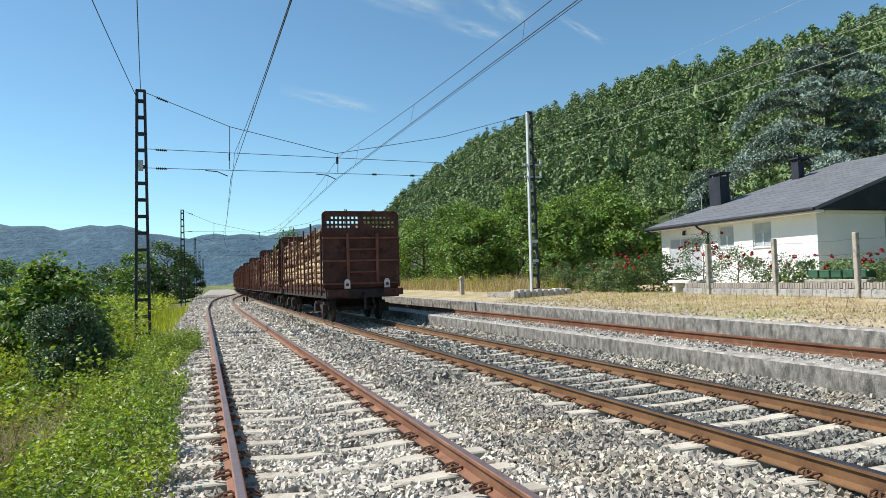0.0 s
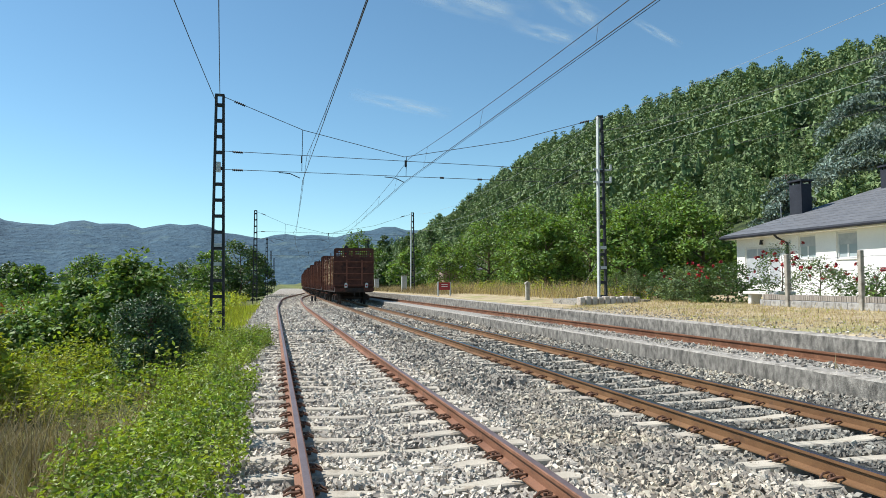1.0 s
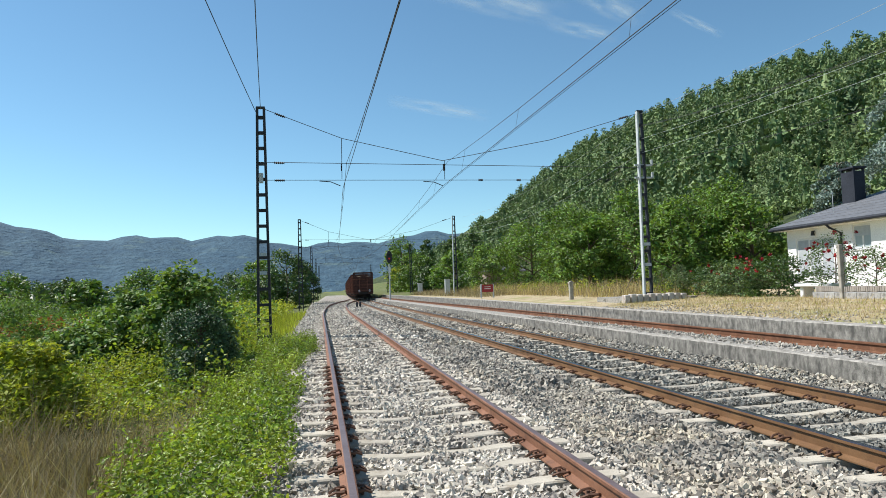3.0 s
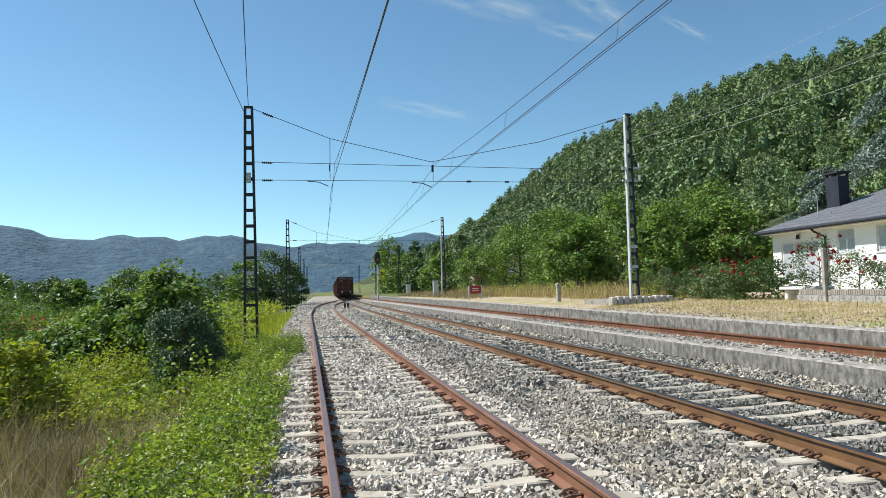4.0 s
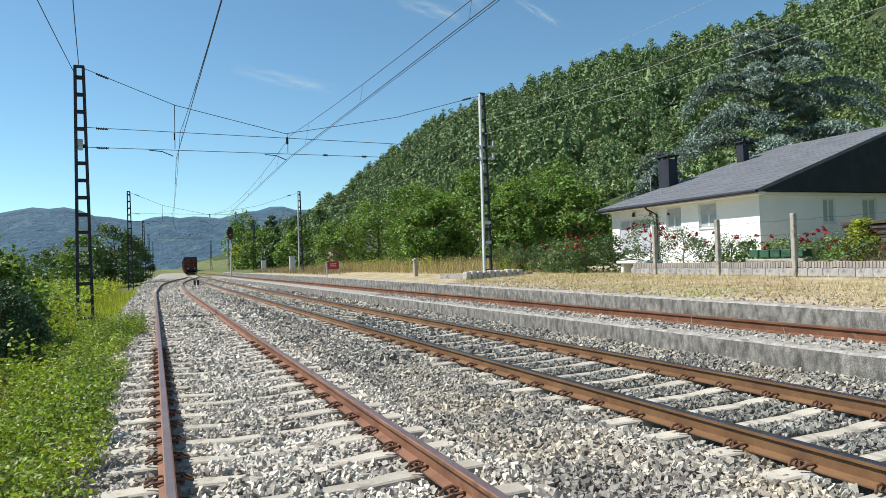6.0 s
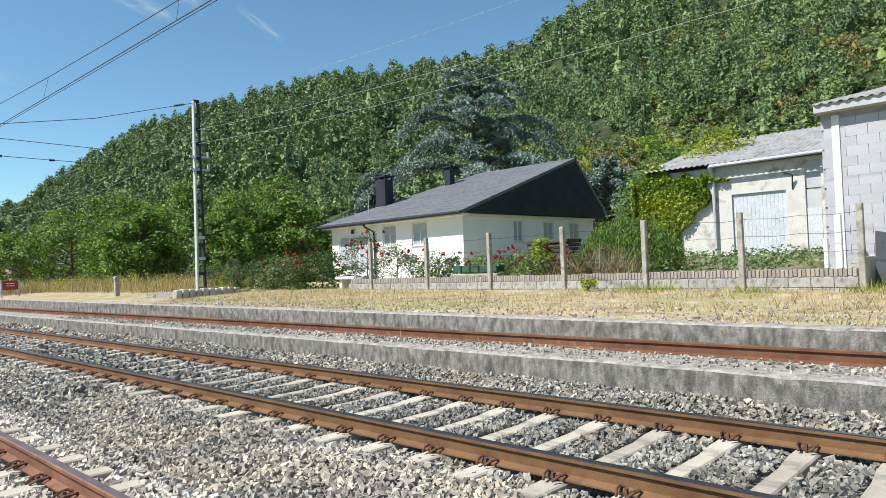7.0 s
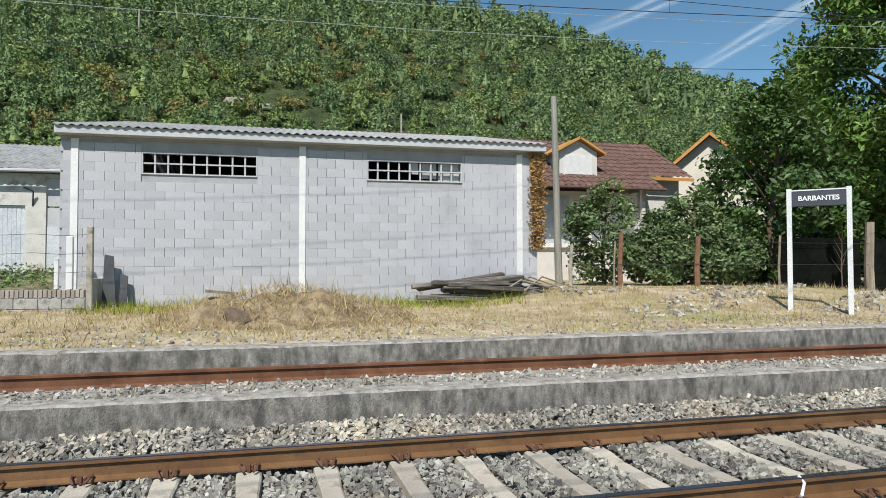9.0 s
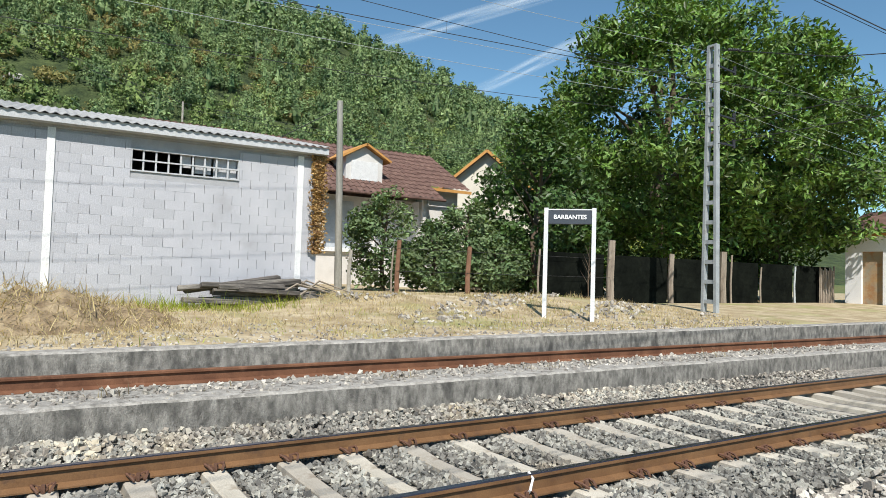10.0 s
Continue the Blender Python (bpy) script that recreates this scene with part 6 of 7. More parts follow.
for i, (x, y, h, w, base, nf) in enumerate(((15.3, 20.8, 1.15, 2.7, -0.4, 16), (15.0, 22.6, 1.0, 2.4, -0.4, 6), (15.4, 18.3, 1.6, 1.7, 0.0, 16), (15.5, 16.9, 1.1, 1.7, 0.0, 12), (15.7, 15.2, 0.85, 1.8, 0.0, 9), (15.6, 11.5, 0.75, 1.8, 0.1, 14), (15.8, 9.9, 0.6, 1.4, 0.1, 8), (15.9, 13.3, 0.7, 1.5, 0.1, 8), (15.6, 24.8, 1.1, 2.4, -0.5, 3))):
    rb_ = broad_tree(x, y, h + 0.35, w, base, M_FRUIT if i % 2 else M_LEAFDARK, "rose bush with red blooms behind the garden wall", n=90 if w > 2 else 46, per=40 if w > 2 else 34, leaf=0.055 if w > 2 else 0.042, seed=200 + i, trunk=0.025, name="rose_bush", category="rose bush", group="rose bushes", spread=0.26)
    g = np.random.RandomState(300 + i)
    for k in range(nf):
        a, rr = g.uniform(0, 6.28), w / 2 * g.uniform(0.4, 0.98)
        c = Vector((math.cos(a) * rr - 0.15, math.sin(a) * rr, (h + 0.35) * g.uniform(0.55, 1.02)))
        V, F = leaf_quads(np.array([c + Vector(g.normal(size=3) * 0.025) for _ in range(14)]), np.full(14, 0.038), g, up=0.2, ratio=0.9)
        me = np_mesh("bloom", V, F)
        me.materials.append(M_ROSE)
        part("bloom", me, M_ROSE, rb_)
broad_tree(15.6, 11.1, 1.35, 0.85, 0.2, M_LEAFYEL, "small clipped yellow-green bush behind the wall", n=26, per=50, leaf=0.05, seed=230, trunk=0.03, name="garden_bush", category="bush", spread=0.2)
g = np.random.RandomState(9)
C = []
while len(C) < 20000:
    y, z = g.uniform(ax_(8.3), ax_(11.5)), g.uniform(0.9, zt + 0.55)
    if z > zt - 0.15 + 0.45 * noise.noise((y * 1.6, 4, 0)) + 0.25 * (y - ax_(9.5)) * (y < ax_(11)):
        continue
    lim = ax_(8.9) + 1.4 * max(0, (3.4 - z)) * 0.55 + 0.35 * noise.noise((y * 2, z * 2, 0))
    if z > zt - 0.5:
        lim -= 0.9
    if y > lim:
        C.append((AX - 0.03 - 0.22 * g.rand() ** 2 - (0.25 if y > ax_(11.4) else 0) * g.rand(), y, z))
M_IVY = material("ivy_leaf", (0.13, 0.22, 0.03), (0.38, 0.42, 0.055), 0.7, 0.5, 0.0, 9, island=0.35, leaf=0.3)
iv = part("ivy", leaves_object("ivy", np.array(C), 0.058 * g.uniform(0.6, 1.4, len(C)), M_IVY, g, up=0.05, ratio=0.8, droop=0.6), M_IVY, shed, "yellow-green ivy")
iv["kind"] = "stuff"
M_DRYIVY = material("dry_ivy", (0.30, 0.17, 0.07), (0.48, 0.32, 0.15), 2, 0.8, 0.0, island=0.45, leaf=0.2)
C = np.stack([g.uniform(-0.12, -0.03, 2600), -6.29 + g.normal(size=2600) * 0.085, 4.15 - 2.3 * g.rand(2600) ** 1.3], 1)
part("dry_ivy", leaves_object("dry_ivy", C, 0.036 * g.uniform(0.6, 1.4, 2600), M_DRYIVY, g, up=0.1, ratio=0.8), M_DRYIVY, barn, "withered orange ivy")
C = np.stack([g.uniform(17, 28, 5000), g.uniform(10.5, 18, 5000), g.uniform(0.9, 1.25, 5000) + g.rand(5000) ** 3 * 0.4], 1)
tagged(part("garden_growth", leaves_object("garden_growth", C, 0.1 * g.uniform(0.5, 1.3, 5000), M_LEAF, g), M_LEAF), "garden greenery before the white house", "plants", kind="stuff")
for i, (x, y, h, w) in enumerate(((27, 10.5, 5.5, 5), (31, 14, 6.5, 6), (36, 9, 7, 7), (40, 2, 7, 8), (44, -8, 7, 8), (34, 3, 5, 5))):
    broad_tree(x, y, h, w, 0.3, (M_LEAFYEL, M_LEAF)[i % 2], "leafy yellow-green tree behind the shed", n=130, per=60, leaf=0.10, seed=400 + i, group="trees behind the shed", spread=0.7)

# --- left of the line ---
M_EVERGREEN = material("evergreen_leaf", (0.045, 0.095, 0.042), (0.13, 0.20, 0.09), 0.8, 0.5, 0.0, 9, island=0.55, leaf=0.15, spec=0.35)
broad_tree(-2.25, 13.9, 2.05, 1.5, 0.1, M_EVERGREEN, "dense dark evergreen bush beside the ballast", n=150, per=110, leaf=0.032, seed=70, trunk=0.05, name="bush", category="bush", spread=0.2)
M_FIG = material("fig_leaf", (0.085, 0.155, 0.035), (0.23, 0.325, 0.08), 0.8, 0.6, 0.0, 9, island=0.5, leaf=0.3, spec=0.3)
for i, (x, y, h, w) in enumerate(((-3.2, 17.6, 2.85, 2.1), (-4.6, 18.8, 2.2, 2.4), (-5.6, 17.4, 1.5, 2.2))):
    broad_tree(x, y, h, w, 0.1, M_FIG, "broad-leaved fig bush in the undergrowth", n=150, per=44, leaf=0.065, seed=72 + i, trunk=0.05, name="fig_bush", category="bush", group="fig bushes", spread=0.34, ratio=0.75)


for i, (x, y, h, w, m) in enumerate(((-4.6, 12.2, 1.5, 1.8, M_LEAFYEL), (-6.2, 14.0, 1.9, 2.4, M_FIG), (-4.2, 22.5, 1.8, 2.4, M_FIG), (-6.0, 26, 2.3, 3.2, M_LEAF), (-8.5, 20, 2.3, 3.0, M_FIG), (-7.5, 32, 2.2, 3.6, M_LEAFYEL), (-11.5, 27, 2.4, 3.6, M_FIG), (-14, 35, 2.6, 4.5, M_LEAF))):
    broad_tree(x, y, h, w, -0.3, m, "tangled wild bush in the overgrown field", n=130, per=44, leaf=0.055, seed=520 + i, trunk=0.04, name="bush", category="bush", group="field bushes", spread=w * 0.14)


def mound(x, y, s, a, b):
    return a + b * max(0.0, 0.5 + 0.9 * noise.noise((x * s, y * s, 0.7)))


M_CREEP = material("creeper_leaf", (0.10, 0.175, 0.025), (0.335, 0.40, 0.06), 1.1, 0.5, 0.0, 9, island=0.6, leaf=0.35, spec=0.45)


def creeper_edge(y):
    return -0.30 - 0.6 * max(0, 1 - abs(y - 13.6) / 1.6) + 0.2 * noise.noise((y * 0.8, 0, 0)) + 0.3 * max(0, 1 - abs(y - 19) / 2.5) - 0.5 * min(max((y - 21) / 2, 0), 1)


plants("creeper", "glossy green creeper sprawling over the ballast shoulder", "creeper", M_CREEP, 95000, (-2.3, 0.0), (4, 22), lambda x, y: mound(x, y, 2.1, 0.06, 0.62) if -1.85 + 0.5 * noise.noise((x, y * 0.6, 3)) < x < creeper_edge(y) else 0, 0.025, 1, up=0.16, clump=0.05)
plants("yellow_weeds", "yellow-green fennel-like weeds beside the track", "weeds", M_LEAFYEL, 26000, (-9, -1.9), (11, 21), lambda x, y: mound(x, y, 0.6, 0.3, 0.85), 0.036, 2, keep=lambda x, y: noise.noise((x * 0.45, y * 0.35, 5)) > -0.05, clump=0.07, ratio=0.35)
plants("nettles", "green nettles and brambles in the field edge", "weeds", M_CREEP, 30000, (-10, -1.7), (11.5, 24), lambda x, y: mound(x, y, 0.55, 0.25, 1.15), 0.045, 3, keep=lambda x, y: noise.noise((x * 0.45, y * 0.35, 5)) < 0.1, clump=0.09)
M_BROWNWEED = material("dry_weed", (0.20, 0.16, 0.095), (0.34, 0.285, 0.18), 1.0, 0.9, 0.0, 9, island=0.5, leaf=0.2)
blades("dry_weeds", "dry brown weed stems in the undergrowth", M_BROWNWEED, 44000, (-6.5, -1.75), (4, 13.5), 0.32, 1.0, 4, keep=lambda x, y: noise.noise((x * 0.5, y * 0.4, 9)) > -0.12, width=0.0045)
blades("field_grass", "green grass along the field edge", M_LEAFYEL, 9000, (-4.5, -1.1), (22, 60), 0.4, 0.3, 5, width=0.012)
plants("hedge_growth", "wild hedges and bushes spread across the valley field", "bushes", M_ROWLEAF, 34000, (-34, -3.2), (20, 60), lambda x, y: mound(x, y, 0.22, 0.5, 1.3), 0.085, 6, clump=0.2)
plants("vineyard_rows", "sunlit yellow-green vines in the field", "vines", M_LEAFYEL, 16000, (-14, -3.0), (30, 85), lambda x, y: mound(x, y, 0.3, 0.4, 0.9), 0.12, 7, clump=0.18)
plants("far_bushes", "distant dark bushes across the valley floor", "bushes", M_LEAFDARK, 16000, (-90, -10), (58, 150), lambda x, y: mound(x, y, 0.07, 0.4, 4.2), 0.3, 8, clump=0.5)
M_RUSTBUSH = material("rusty_foliage", (0.22, 0.08, 0.03), (0.30, 0.13, 0.05), 1, 0.8, 0.0, island=0.3, leaf=0.25)
plants("russet_bush", "russet withered bramble patch", "bush", M_RUSTBUSH, 2500, (-11.5, -8.5), (23, 28), lambda x, y: mound(x, y, 0.5, 0.6, 0.9), 0.07, 9, clump=0.12)

plants("terrace_weeds", "weeds and fallen leaves on the garden soil before the shed", "weeds", M_FRUIT, 5200, (16.5, 23.8), (4.6, 12.0), lambda x, y: mound(x, y, 0.8, 0.02, 0.28), 0.05, 24, keep=lambda x, y: noise.noise((x * 0.7, y * 0.7, 6)) > -0.12, clump=0.1, ground=lambda x, y: 0.93 + min(max((x - 16) / 8, 0), 1) * 0.35)
plants("verge_weeds", "green weeds on the verge behind the ballast shoulder", "weeds", M_CREEP, 9000, (-5, -1.6), (-14, 4), lambda x, y: mound(x, y, 0.7, 0.08, 0.3), 0.05, 23, clump=0.08)
# --- dry grass on the platform ---
blades("dry_grass", "short cut dry straw over the platform ground", M_STRAW, 70000, (9.35, 15.6), (-16, 24), 0.05, 1.3, 11, keep=lambda x, y: noise.noise((x * 0.7, y * 0.5, 2)) > -0.28 + 0.5 * max(0, 10.6 - x), width=0.005)
blades("tall_dry_grass", "tall pale dry grass below the trees", M_STRAW, 8000, (12.6, 17), (26, 62), 0.6, 0.3, 12, width=0.008)
blades("tall_dry_grass", "brown seeding grass below the trees", M_BROWNWEED, 6000, (12.8, 17), (26, 62), 0.62, 0.35, 16, width=0.008)
plants("weeds", "green weeds among dry grass below the trees", "weeds", M_LEAFYEL, 5000, (13.2, 17.5), (25, 60), lambda x, y: mound(x, y, 0.5, 0.1, 0.9), 0.06, 17, keep=lambda x, y: noise.noise((x * 0.6, y * 0.3, 8)) > 0.05, clump=0.1)
blades("green_tufts", "small green tufts in the dry platform ground", M_LEAFYEL, 16000, (9.4, 15.6), (-14, 24), 0.05, 1.1, 18, keep=lambda x, y: noise.noise((x * 0.9, y * 0.5, 12)) > 0.12, width=0.005)
blades("brown_tufts", "brown withered tufts in the dry platform ground", M_BROWNWEED, 14000, (9.4, 15.6), (-16, 24), 0.05, 1.5, 19, keep=lambda x, y: noise.noise((x * 0.8, y * 0.6, 22)) > 0.05, width=0.006)
blades("brush_pile", "orange-brown dry brush dumped behind the garden wall", M_BROWNWEED, 5200, (15.0, 16.4), (8.4, 10.6), 0.12, 2.2, 20, ground=lambda x, y: 0.93 + 0.4 * max(0.0, 1 - abs(y - 9.5) / 1.1) * max(0.0, 1 - abs(x - 15.7) / 0.8), width=0.008)
blades("edge_weeds", "sparse dry weeds rooted along the platform edge", M_BROWNWEED, 900, (7.56, 7.75), (-14, 24), 0.12, 0.6, 21, keep=lambda x, y: noise.noise((0, y * 1.3, 3)) > 0.1, ground=lambda x, y: 0.165, width=0.005)
blades("tall_dry_grass", "reddish dry grass at the platform end", M_BROWNWEED, 5000, (10.4, 14), (44, 80), 0.45, 0.3, 13, width=0.012)
blades("fresh_grass", "fresh green grass tufts by the barn foot", M_LEAFYEL, 9000, (13.6, 15.7), (-6, 8), 0.15, 0.6, 14, keep=lambda x, y: noise.noise((x, y * 0.6, 4)) > -0.1, width=0.006)
blades("heap_straw", "loose straw over the earth heap", M_STRAW, 4500, (11.0, 14.4), (-2.5, 1.8), 0.055, 2.2, 15, ground=lambda x, y: field_z(x, y) + max(0.0, 1 - math.hypot((x - 12.7) / 1.75, (y + 0.35) / 2.3)) ** 0.8 * 0.6, width=0.006)
broad_tree(14.0, 8.7, 0.35, 0.5, 0.02, M_LEAFYEL, "small bright green weed at the wall foot", n=8, per=25, leaf=0.05, seed=501, trunk=0.01, name="weed", category="weed", spread=0.12)
for i, (x, y) in enumerate(((14.4, 27.0), (14.9, 26.2), (15.4, 27.4))):
    broad_tree(x, y, 1.3, 0.9, 0.05, M_FRUIT, "pale feathery pampas-like clump behind the mast", n=18, per=40, leaf=0.09, seed=510 + i, trunk=0.02, name="shrub", category="shrub", group="pale shrubs", spread=0.2, ratio=0.2)

# ---- thin high cloud ----
M_CLOUD = bpy.data.materials.new("thin_cloud")
M_CLOUD.use_nodes = True
cn, cl = M_CLOUD.node_tree.nodes, M_CLOUD.node_tree.links
cn["Principled BSDF"].inputs["Base Color"].default_value = (0.95, 0.96, 1, 1)
cn["Principled BSDF"].inputs["Roughness"].default_value = 1.0
# weak glow added in place of sunlight scattered by the cloud
cn["Principled BSDF"].inputs["Emission Color"].default_value = (0.9, 0.95, 1, 1)
cn["Principled BSDF"].inputs["Emission Strength"].default_value = 0.3
tcn, tr_, mx, nz = cn.new("ShaderNodeTexCoord"), cn.new("ShaderNodeBsdfTransparent"), cn.new("ShaderNodeMixShader"), cn.new("ShaderNodeTexNoise")
sep, edge, mul = cn.new("ShaderNodeSeparateXYZ"), cn.new("ShaderNodeMath"), cn.new("ShaderNodeMath")
cl.new(tcn.outputs["UV"], sep.inputs[0])
cl.new(tcn.outputs["UV"], nz.inputs["Vector"])
nz.inputs["Scale"].default_value, nz.inputs["Detail"].default_value = 3.0, 5.0
fall = []
for i in (0, 1):
    a, b, c = (cn.new("ShaderNodeMath") for _ in range(3))
    a.operation, b.operation, c.operation = "SUBTRACT", "MULTIPLY", "SUBTRACT"
    cl.new(sep.outputs[i], a.inputs[0])
    a.inputs[1].default_value = 0.5
    cl.new(a.outputs[0], b.inputs[0])
    cl.new(a.outputs[0], b.inputs[1])
    c.inputs[0].default_value = 0.25
    cl.new(b.outputs[0], c.inputs[1])
    fall.append(c)
edge.operation, mul.operation = "MULTIPLY", "MULTIPLY"
cl.new(fall[0].outputs[0], edge.inputs[0])
cl.new(fall[1].outputs[0], edge.inputs[1])
mr = cn.new("ShaderNodeMapRange")
cl.new(nz.outputs["Fac"], mr.inputs[0])
mr.inputs[1].default_value, mr.inputs[2].default_value, mr.inputs[4].default_value = 0.35, 0.75, 9.0
cl.new(edge.outputs[0], mul.inputs[0])
cl.new(mr.outputs[0], mul.inputs[1])
mul.use_clamp = True
cl.new(mul.outputs[0], mx.inputs[0])
cl.new(tr_.outputs[0], mx.inputs[1])
cl.new(cn["Principled BSDF"].outputs[0], mx.inputs[2])
cl.new(mx.outputs[0], cn["Material Output"].inputs[0])


def sky_pt(az, el, r=4200):
    return Vector((math.sin(radians(az)) * math.cos(radians(el)), math.cos(radians(az)) * math.cos(radians(el)), math.sin(radians(el)))) * r


def cloud(a0, e0, a1, e1, wide, label):
    """A flat streak of cirrus far up, between two directions."""
    p, q = sky_pt(a0, e0), sky_pt(a1, e1)
    up = (q - p).normalized().cross((p + q).normalized()) * 4200 * math.tan(radians(wide)) / 2
    me = np_mesh("cloud", [p - up, q - up, q + up, p + up], [(0, 1, 2, 3)])
    uv = me.uv_layers.new()
    for i, c in enumerate(((0, 0), (1, 0), (1, 1), (0, 1))):
        uv.data[i].uv = c
    me.materials.append(M_CLOUD)
    tagged(part("cloud", me, M_CLOUD), label, "cloud", "thin clouds", "structure")


CONTRAIL = "straight white vapour trail across the blue sky"
cloud(112, 17.3, 140, 24.8, 1.3, CONTRAIL)
cloud(122, 13.8, 142, 22.6, 1.2, CONTRAIL)
CIRRUS = "faint wisp of white cirrus cloud"
cloud(9, 24.8, 22, 21.6, 2.6, CIRRUS)
cloud(20, 21.2, 26, 19.6, 1.3, CIRRUS)
cloud(22.5, 23.5, 28, 20.6, 2.0, CIRRUS)
cloud(6, 15.8, 15, 14.2, 1.2, CIRRUS)
cloud(30, 21, 34, 18.5, 0.7, CIRRUS)

# ---- pieces: sleepers, clips, blocks, stones ----
def sleeper_mesh():
    """Concrete sleeper, waisted and lower in the middle."""
    st = [(-1.3, 0.095, 0.0), (-1.0, 0.10, 0.0), (-0.62, 0.095, -0.005), (-0.35, 0.08, -0.024), (0.35, 0.08, -0.024), (0.62, 0.095, -0.005), (1.0, 0.10, 0.0), (1.3, 0.095, 0.0)]
    v, f = [], []
    for x, w, z in st:
        v += [(x, -w - 0.02, -0.2), (x, -w, z - 0.012), (x, -w + 0.015, z), (x, w - 0.015, z), (x, w, z - 0.012), (x, w + 0.02, -0.2)]
    for i in range(len(st) - 1):
        f += [(i * 6 + k, i * 6 + k + 1, (i + 1) * 6 + k + 1, (i + 1) * 6 + k) for k in range(5)]
    f += [tuple(range(6)), tuple(range((len(st) - 1) * 6, len(st) * 6))[::-1]]
    me = joined("sleeper", [(v, f)])
    me.materials.append(M_SLEEPER)
    return me


def clip_mesh():
    c = []
    for s in (-1, 1):
        c.append(tube([(-0.07, s * 0.035, 0.02), (-0.02, s * 0.06, 0.045), (0.045, s * 0.075, 0.05), (0.075, s * 0.05, 0.035), (0.06, s * 0.025, 0.03), (0.0, s * 0.02, 0.025)], 0.011, 5))
    c.append(tube([(0.0, 0, 0.0), (0.0, 0, 0.06)], 0.016, 6))
    me = joined("clip", c)
    me.materials.append(M_CLIP)
    return me


SL, CL = sleeper_mesh(), clip_mesh()
SPOTS = []
for tr, ax, z, y0, y1 in ((track_a, axis1, -0.168, -8, 62), (track_b, axis2, -0.208, -24, 66)):
    y = y0 + (0.13 if tr is track_b else 0.31)
    while y < y1:
        a = -math.degrees(math.atan2(ax(y + 1) - ax(y - 1), 2))
        s = part("sleeper", SL, M_SLEEPER, tr, at=pose(ax(y), y + random.uniform(-0.02, 0.02), z, 0, 0, a + random.uniform(-0.6, 0.6)))
        SPOTS.append((ax(y), y, tr is track_b))
        if (-9 < y < 14):
            for e in (-1, 1):
                for side in (-1, 1):
                    part("clip", CL, M_CLIP, s, at=pose(e * GAUGE / 2 + side * 0.09, 0, 0.004, 0, 0, 0 if side < 0 else 180))
        y += 0.6

# joint in the near rail: small white mark
tagged(part("rail_bond", [tube([(4.40, -3.55, -0.035), (4.35, -3.55, -0.07), (4.32, -3.5, -0.14), (4.36, -3.5, -0.19)], 0.011, 6)], M_PIER), "pale bond cable clamped to the rail", "cable")

# barn blocks
def barn_blocks():
    g = random.Random(12)
    meshes, joined_rest, count = {}, [], 0
    zs = [BB + 0.2 * i for i in range(18)]
    items = []
    for r, z in enumerate(zs):
        h = min(0.2, BTOP - z)
        if h < 0.06:
            continue
        y = -6.3 - (0.2 if r % 2 else 0.0)
        while y < 4.15:
            a, b = max(y, -6.3), min(y + 0.4, 4.15)
            y += 0.4
            spans = [(a, b)]
            for (w0, w1, s0, s1) in bw:
                if z < s1 - 0.02 and z + h > s0 + 0.02:
                    cut = []
                    for p, q in spans:
                        if q <= w0 or p >= w1:
                            cut.append((p, q))
                        else:
                            cut += [(p, w0)] if p < w0 else []
                            cut += [(w1, q)] if q > w1 else []
                    spans = cut
            for p, q in spans:
                if q - p > 0.05:
                    items.append((p, q, z, h))
    items.sort(key=lambda s: -s[0])
    for p, q, z, h in items:
        off = g.uniform(-0.002, 0.003)
        if count < 300:
            k = (round(q - p, 3), round(h, 3))
            if k not in meshes:
                meshes[k] = joined("block", [box(0.0, 0.0035, 0.0004, 0.03, k[0] - 0.0035, k[1] - 0.0004)], 0.001)
                meshes[k].materials.append(M_BLOCK)
            part("block", meshes[k], M_BLOCK, barn, at=pose(off, p, z))
            count += 1
        else:
            joined_rest.append(box(off, p + 0.004, z + 0.0004, 0.03, q - 0.004, z + h - 0.0004))
    ob = part("blockwork", joined_rest, M_BLOCK, barn)
    ob["kind"] = "stuff"


barn_blocks()


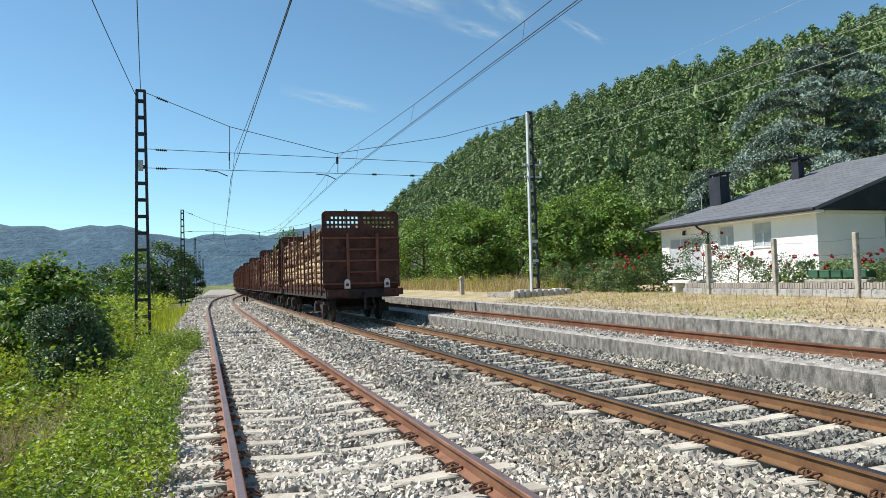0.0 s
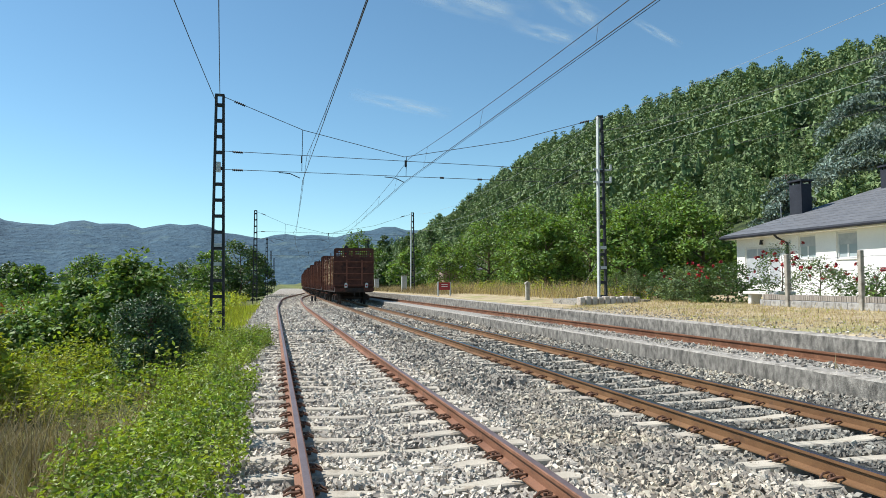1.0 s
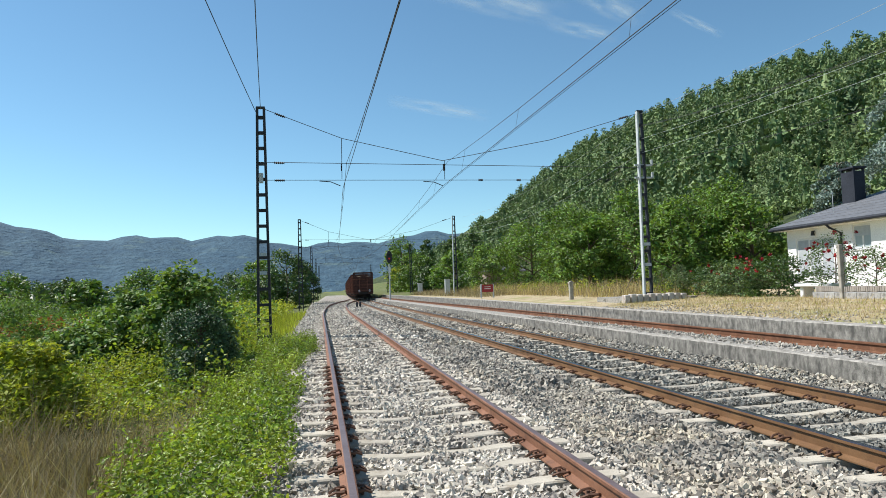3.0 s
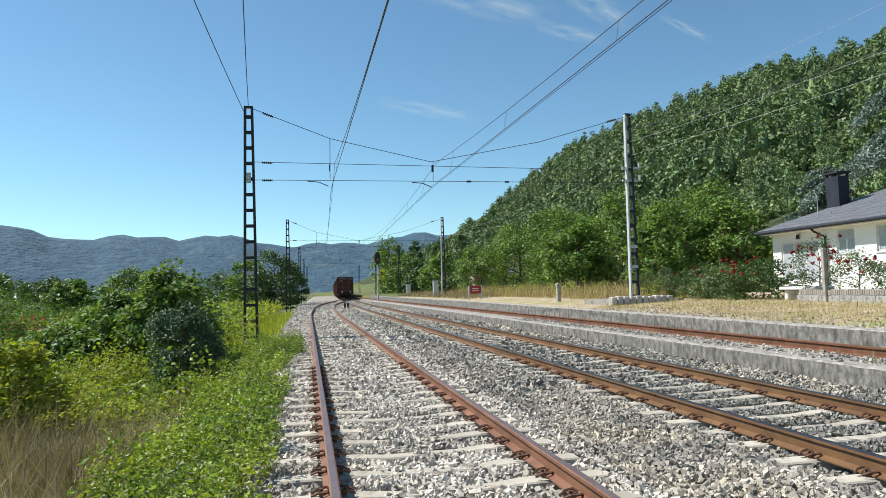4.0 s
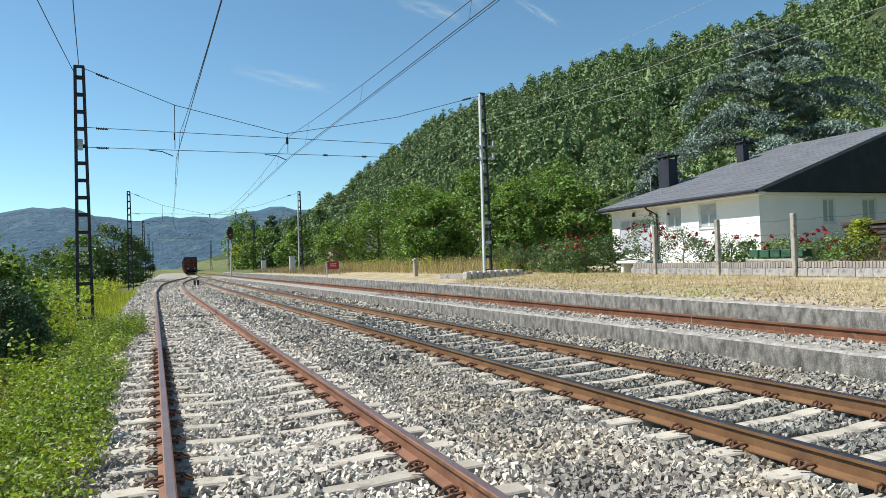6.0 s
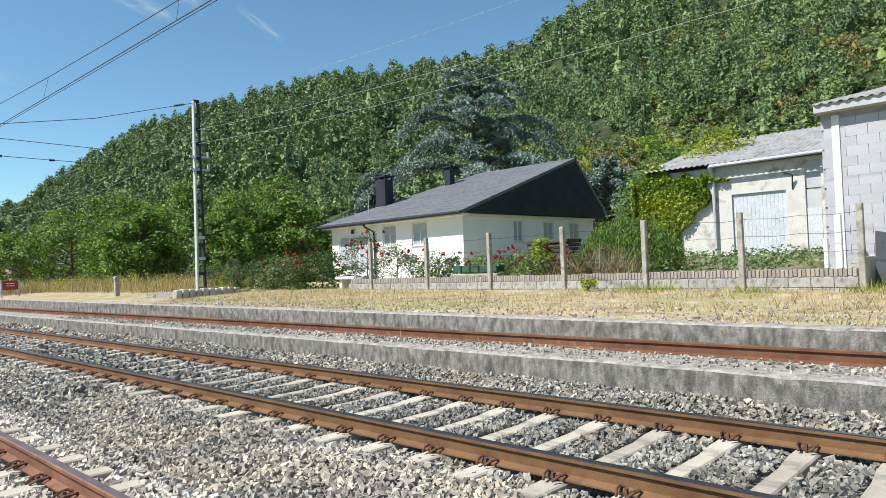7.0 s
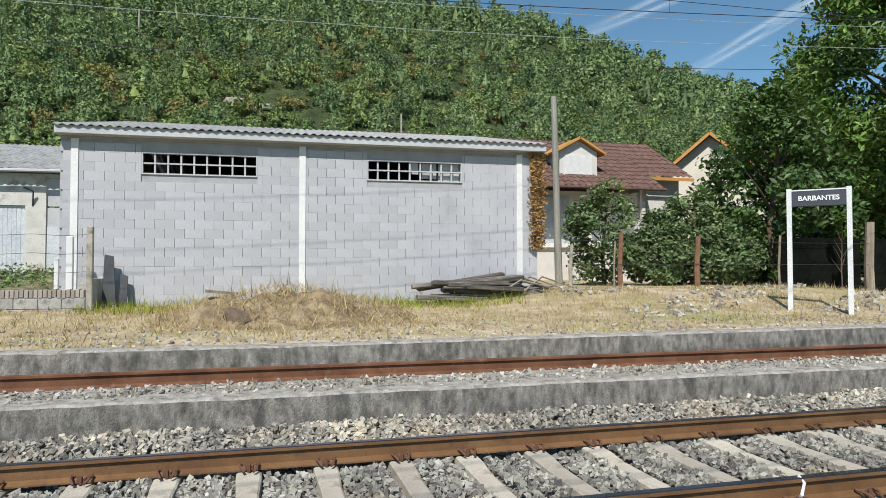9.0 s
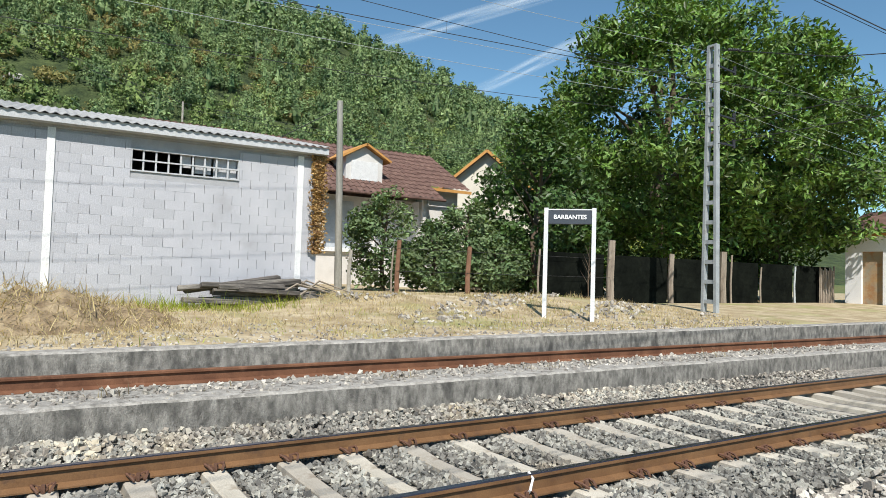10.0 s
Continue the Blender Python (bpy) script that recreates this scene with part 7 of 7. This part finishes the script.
# ballast stones
def stones(name, label, n, xs, ys, size, zf, mat, seed, skip=None, flat=0.7):
    g = np.random.RandomState(seed)
    x, y = g.uniform(*xs, n), g.uniform(*ys, n)
    if skip is not None:
        m = ~skip(x, y)
        x, y = x[m], y[m]
    n = len(x)
    s = size * g.uniform(0.55, 1.35, n)
    cube = np.array([[a, b, c] for c in (-1, 1) for a, b in ((-1, -1), (1, -1), (1, 1), (-1, 1))], float)
    V = (cube[None] * g.uniform(0.45, 0.95, (n, 8, 1)) + g.normal(size=(n, 8, 3)) * 0.13) * np.stack([s * 1.2, s * g.uniform(0.65, 1.1, n), s * flat * g.uniform(0.7, 1.2, n)], 1)[:, None]
    q = g.normal(size=(n, 4))
    q /= np.linalg.norm(q, axis=1)[:, None]
    w, a, b, c = q.T
    R = np.stack([1 - 2 * (b * b + c * c), 2 * (a * b - c * w), 2 * (a * c + b * w), 2 * (a * b + c * w), 1 - 2 * (a * a + c * c), 2 * (b * c - a * w), 2 * (a * c - b * w), 2 * (b * c + a * w), 1 - 2 * (a * a + b * b)], 1).reshape(n, 3, 3)
    V = np.einsum("nij,nkj->nki", R, V)
    V += np.stack([x, y, zf(x, y) + g.uniform(-0.3, 0.6, n) * s], 1)[:, None]
    F0 = np.array([[3, 2, 1, 0], [4, 5, 6, 7], [0, 1, 5, 4], [1, 2, 6, 5], [2, 3, 7, 6], [3, 0, 4, 7]])
    F = (F0[None] + np.arange(n)[:, None, None] * 8).reshape(-1, 4)
    me = np_mesh(name, V.reshape(-1, 3), F)
    me.materials.append(mat)
    return tagged(part(name, me, mat), label, "stones", kind="stuff")




def bed(x, y):
    return np.interp(x, [-1.75, -0.95, -0.35, 2.5, 3.2, 3.9, 6.7, 7.25], [-0.54, -0.33, -0.205, -0.205, -0.245, -0.235, -0.225, -0.10]) - 0.012 * (np.abs(x - 5.27) < 1.2) + 0.012 * np.sin(x * 5 + y * 3)


YA = np.array([q[1] for q in SPOTS if not q[2]])
YB = np.array([q[1] for q in SPOTS if q[2]])


def on_track(x, y):
    """Rails, and the sleeper tops that lie bare."""
    da, db = x - 1.08, x - 5.27
    rails = (np.abs(np.abs(da) - 0.87) < 0.075) | (np.abs(np.abs(db) - 0.87) < 0.075)
    na = np.min(np.abs(y[:, None] - YA[None]), 1) < 0.115
    nb = np.min(np.abs(y[:, None] - YB[None]), 1) < 0.118
    bare_a = na & (np.abs(da) > 0.30 + 0.22 * np.sin(y * 7.3)) & (da > -0.8) & (da < 1.25)
    bare_b = nb & (np.abs(db) < 1.12)
    return rails | bare_a | bare_b


def on_far(x, y):
    a, b = np.array([axis1(q) for q in y]), np.array([axis2(q) for q in y])
    return (np.abs(np.abs(x - a) - 0.87) < 0.12) | (np.abs(np.abs(x - b) - 0.87) < 0.12)


# pale stones under the near track, mixed ones between, dark grey ones under the main line
for lab, n, xs, ys, size, m, seed in (("pale crushed ballast round the near track", 20000, (-0.9, 2.6), (3, 10), 0.024, M_STONEPALE, 1), ("grey and beige ballast between the tracks", 11000, (2.6, 4.15), (2.5, 10), 0.0255, M_STONE, 21),
                                      ("dark grey ballast of the main track", 15500, (4.15, 7.2), (2.5, 10), 0.0245, M_STONEGREY, 22),
                                      ("pale ballast farther along the near track", 10500, (-1.3, 2.6), (10, 18), 0.033, M_STONEPALE, 9), ("ballast between the tracks", 3600, (2.6, 4.15), (10, 18), 0.035, M_STONE, 23),
                                      ("grey ballast farther along the main track", 6800, (4.15, 7.2), (10, 18), 0.034, M_STONEGREY, 24),
                                      ("loose grey ballast beside the platform edge", 34000, (3.5, 7.2), (-9.5, 2.5), 0.0235, M_STONEGREY, 2), ("crushed ballast around the near track", 11000, (-1.5, 3.5), (-9, 3), 0.031, M_STONEPALE, 10),
                                      ("pale ballast along the near track", 9000, (-1.4, 3.2), (18, 44), 0.042, M_STONEPALE, 3), ("grey ballast along the main track", 6500, (3.2, 7.2), (18, 44), 0.044, M_STONE, 25)):
    stones("ballast_stones", lab, n, xs, ys, size, bed, m, seed, on_track)
stones("ballast_stones", "large pale stones heaped at the platform edge foot", 6500, (6.35, 7.19), (-13, 20), 0.025, lambda x, y: bed(x, y) + 0.012, M_STONE, 4)
M_PEBBLE = material("pale_pebble", (0.23, 0.21, 0.18), (0.44, 0.40, 0.345), 1.0, 0.9, 0.3, 60, island=0.5)
stones("gravel", "broken gravel along the siding rail", 9000, (7.3, 9.0), (-16, 24), 0.023, lambda x, y: 0.168 + 0 * x, M_PEBBLE, 5, lambda x, y: np.abs(x - X3) < 0.08)
stones("pebbles", "pale pebbles scattered along the platform ground", 13000, (9.32, 13.5), (-16, 22), 0.022, lambda x, y: np.array([field_z(a, b) for a, b in zip(x, y)]), M_PEBBLE, 6, lambda x, y: (x - 9.3) / 3.2 > np.random.RandomState(3).rand(len(x)) ** 1.5)
stones("rubble", "pale rubble on the bank by the fence", 900, (11.3, 15.2), (-16, -6.5), 0.05, lambda x, y: np.array([field_z(a, b) for a, b in zip(x, y)]), M_PEBBLE, 7, lambda x, y: np.sin(x * 2 + y * 1.3) < -0.1)
stones("ballast_stones", "distant pale ballast along the curving tracks", 7000, (-1.2, 8.0), (44, 110), 0.055, lambda x, y: bed(x, y) - 0.01, M_STONEPALE, 8, on_far)

motions()
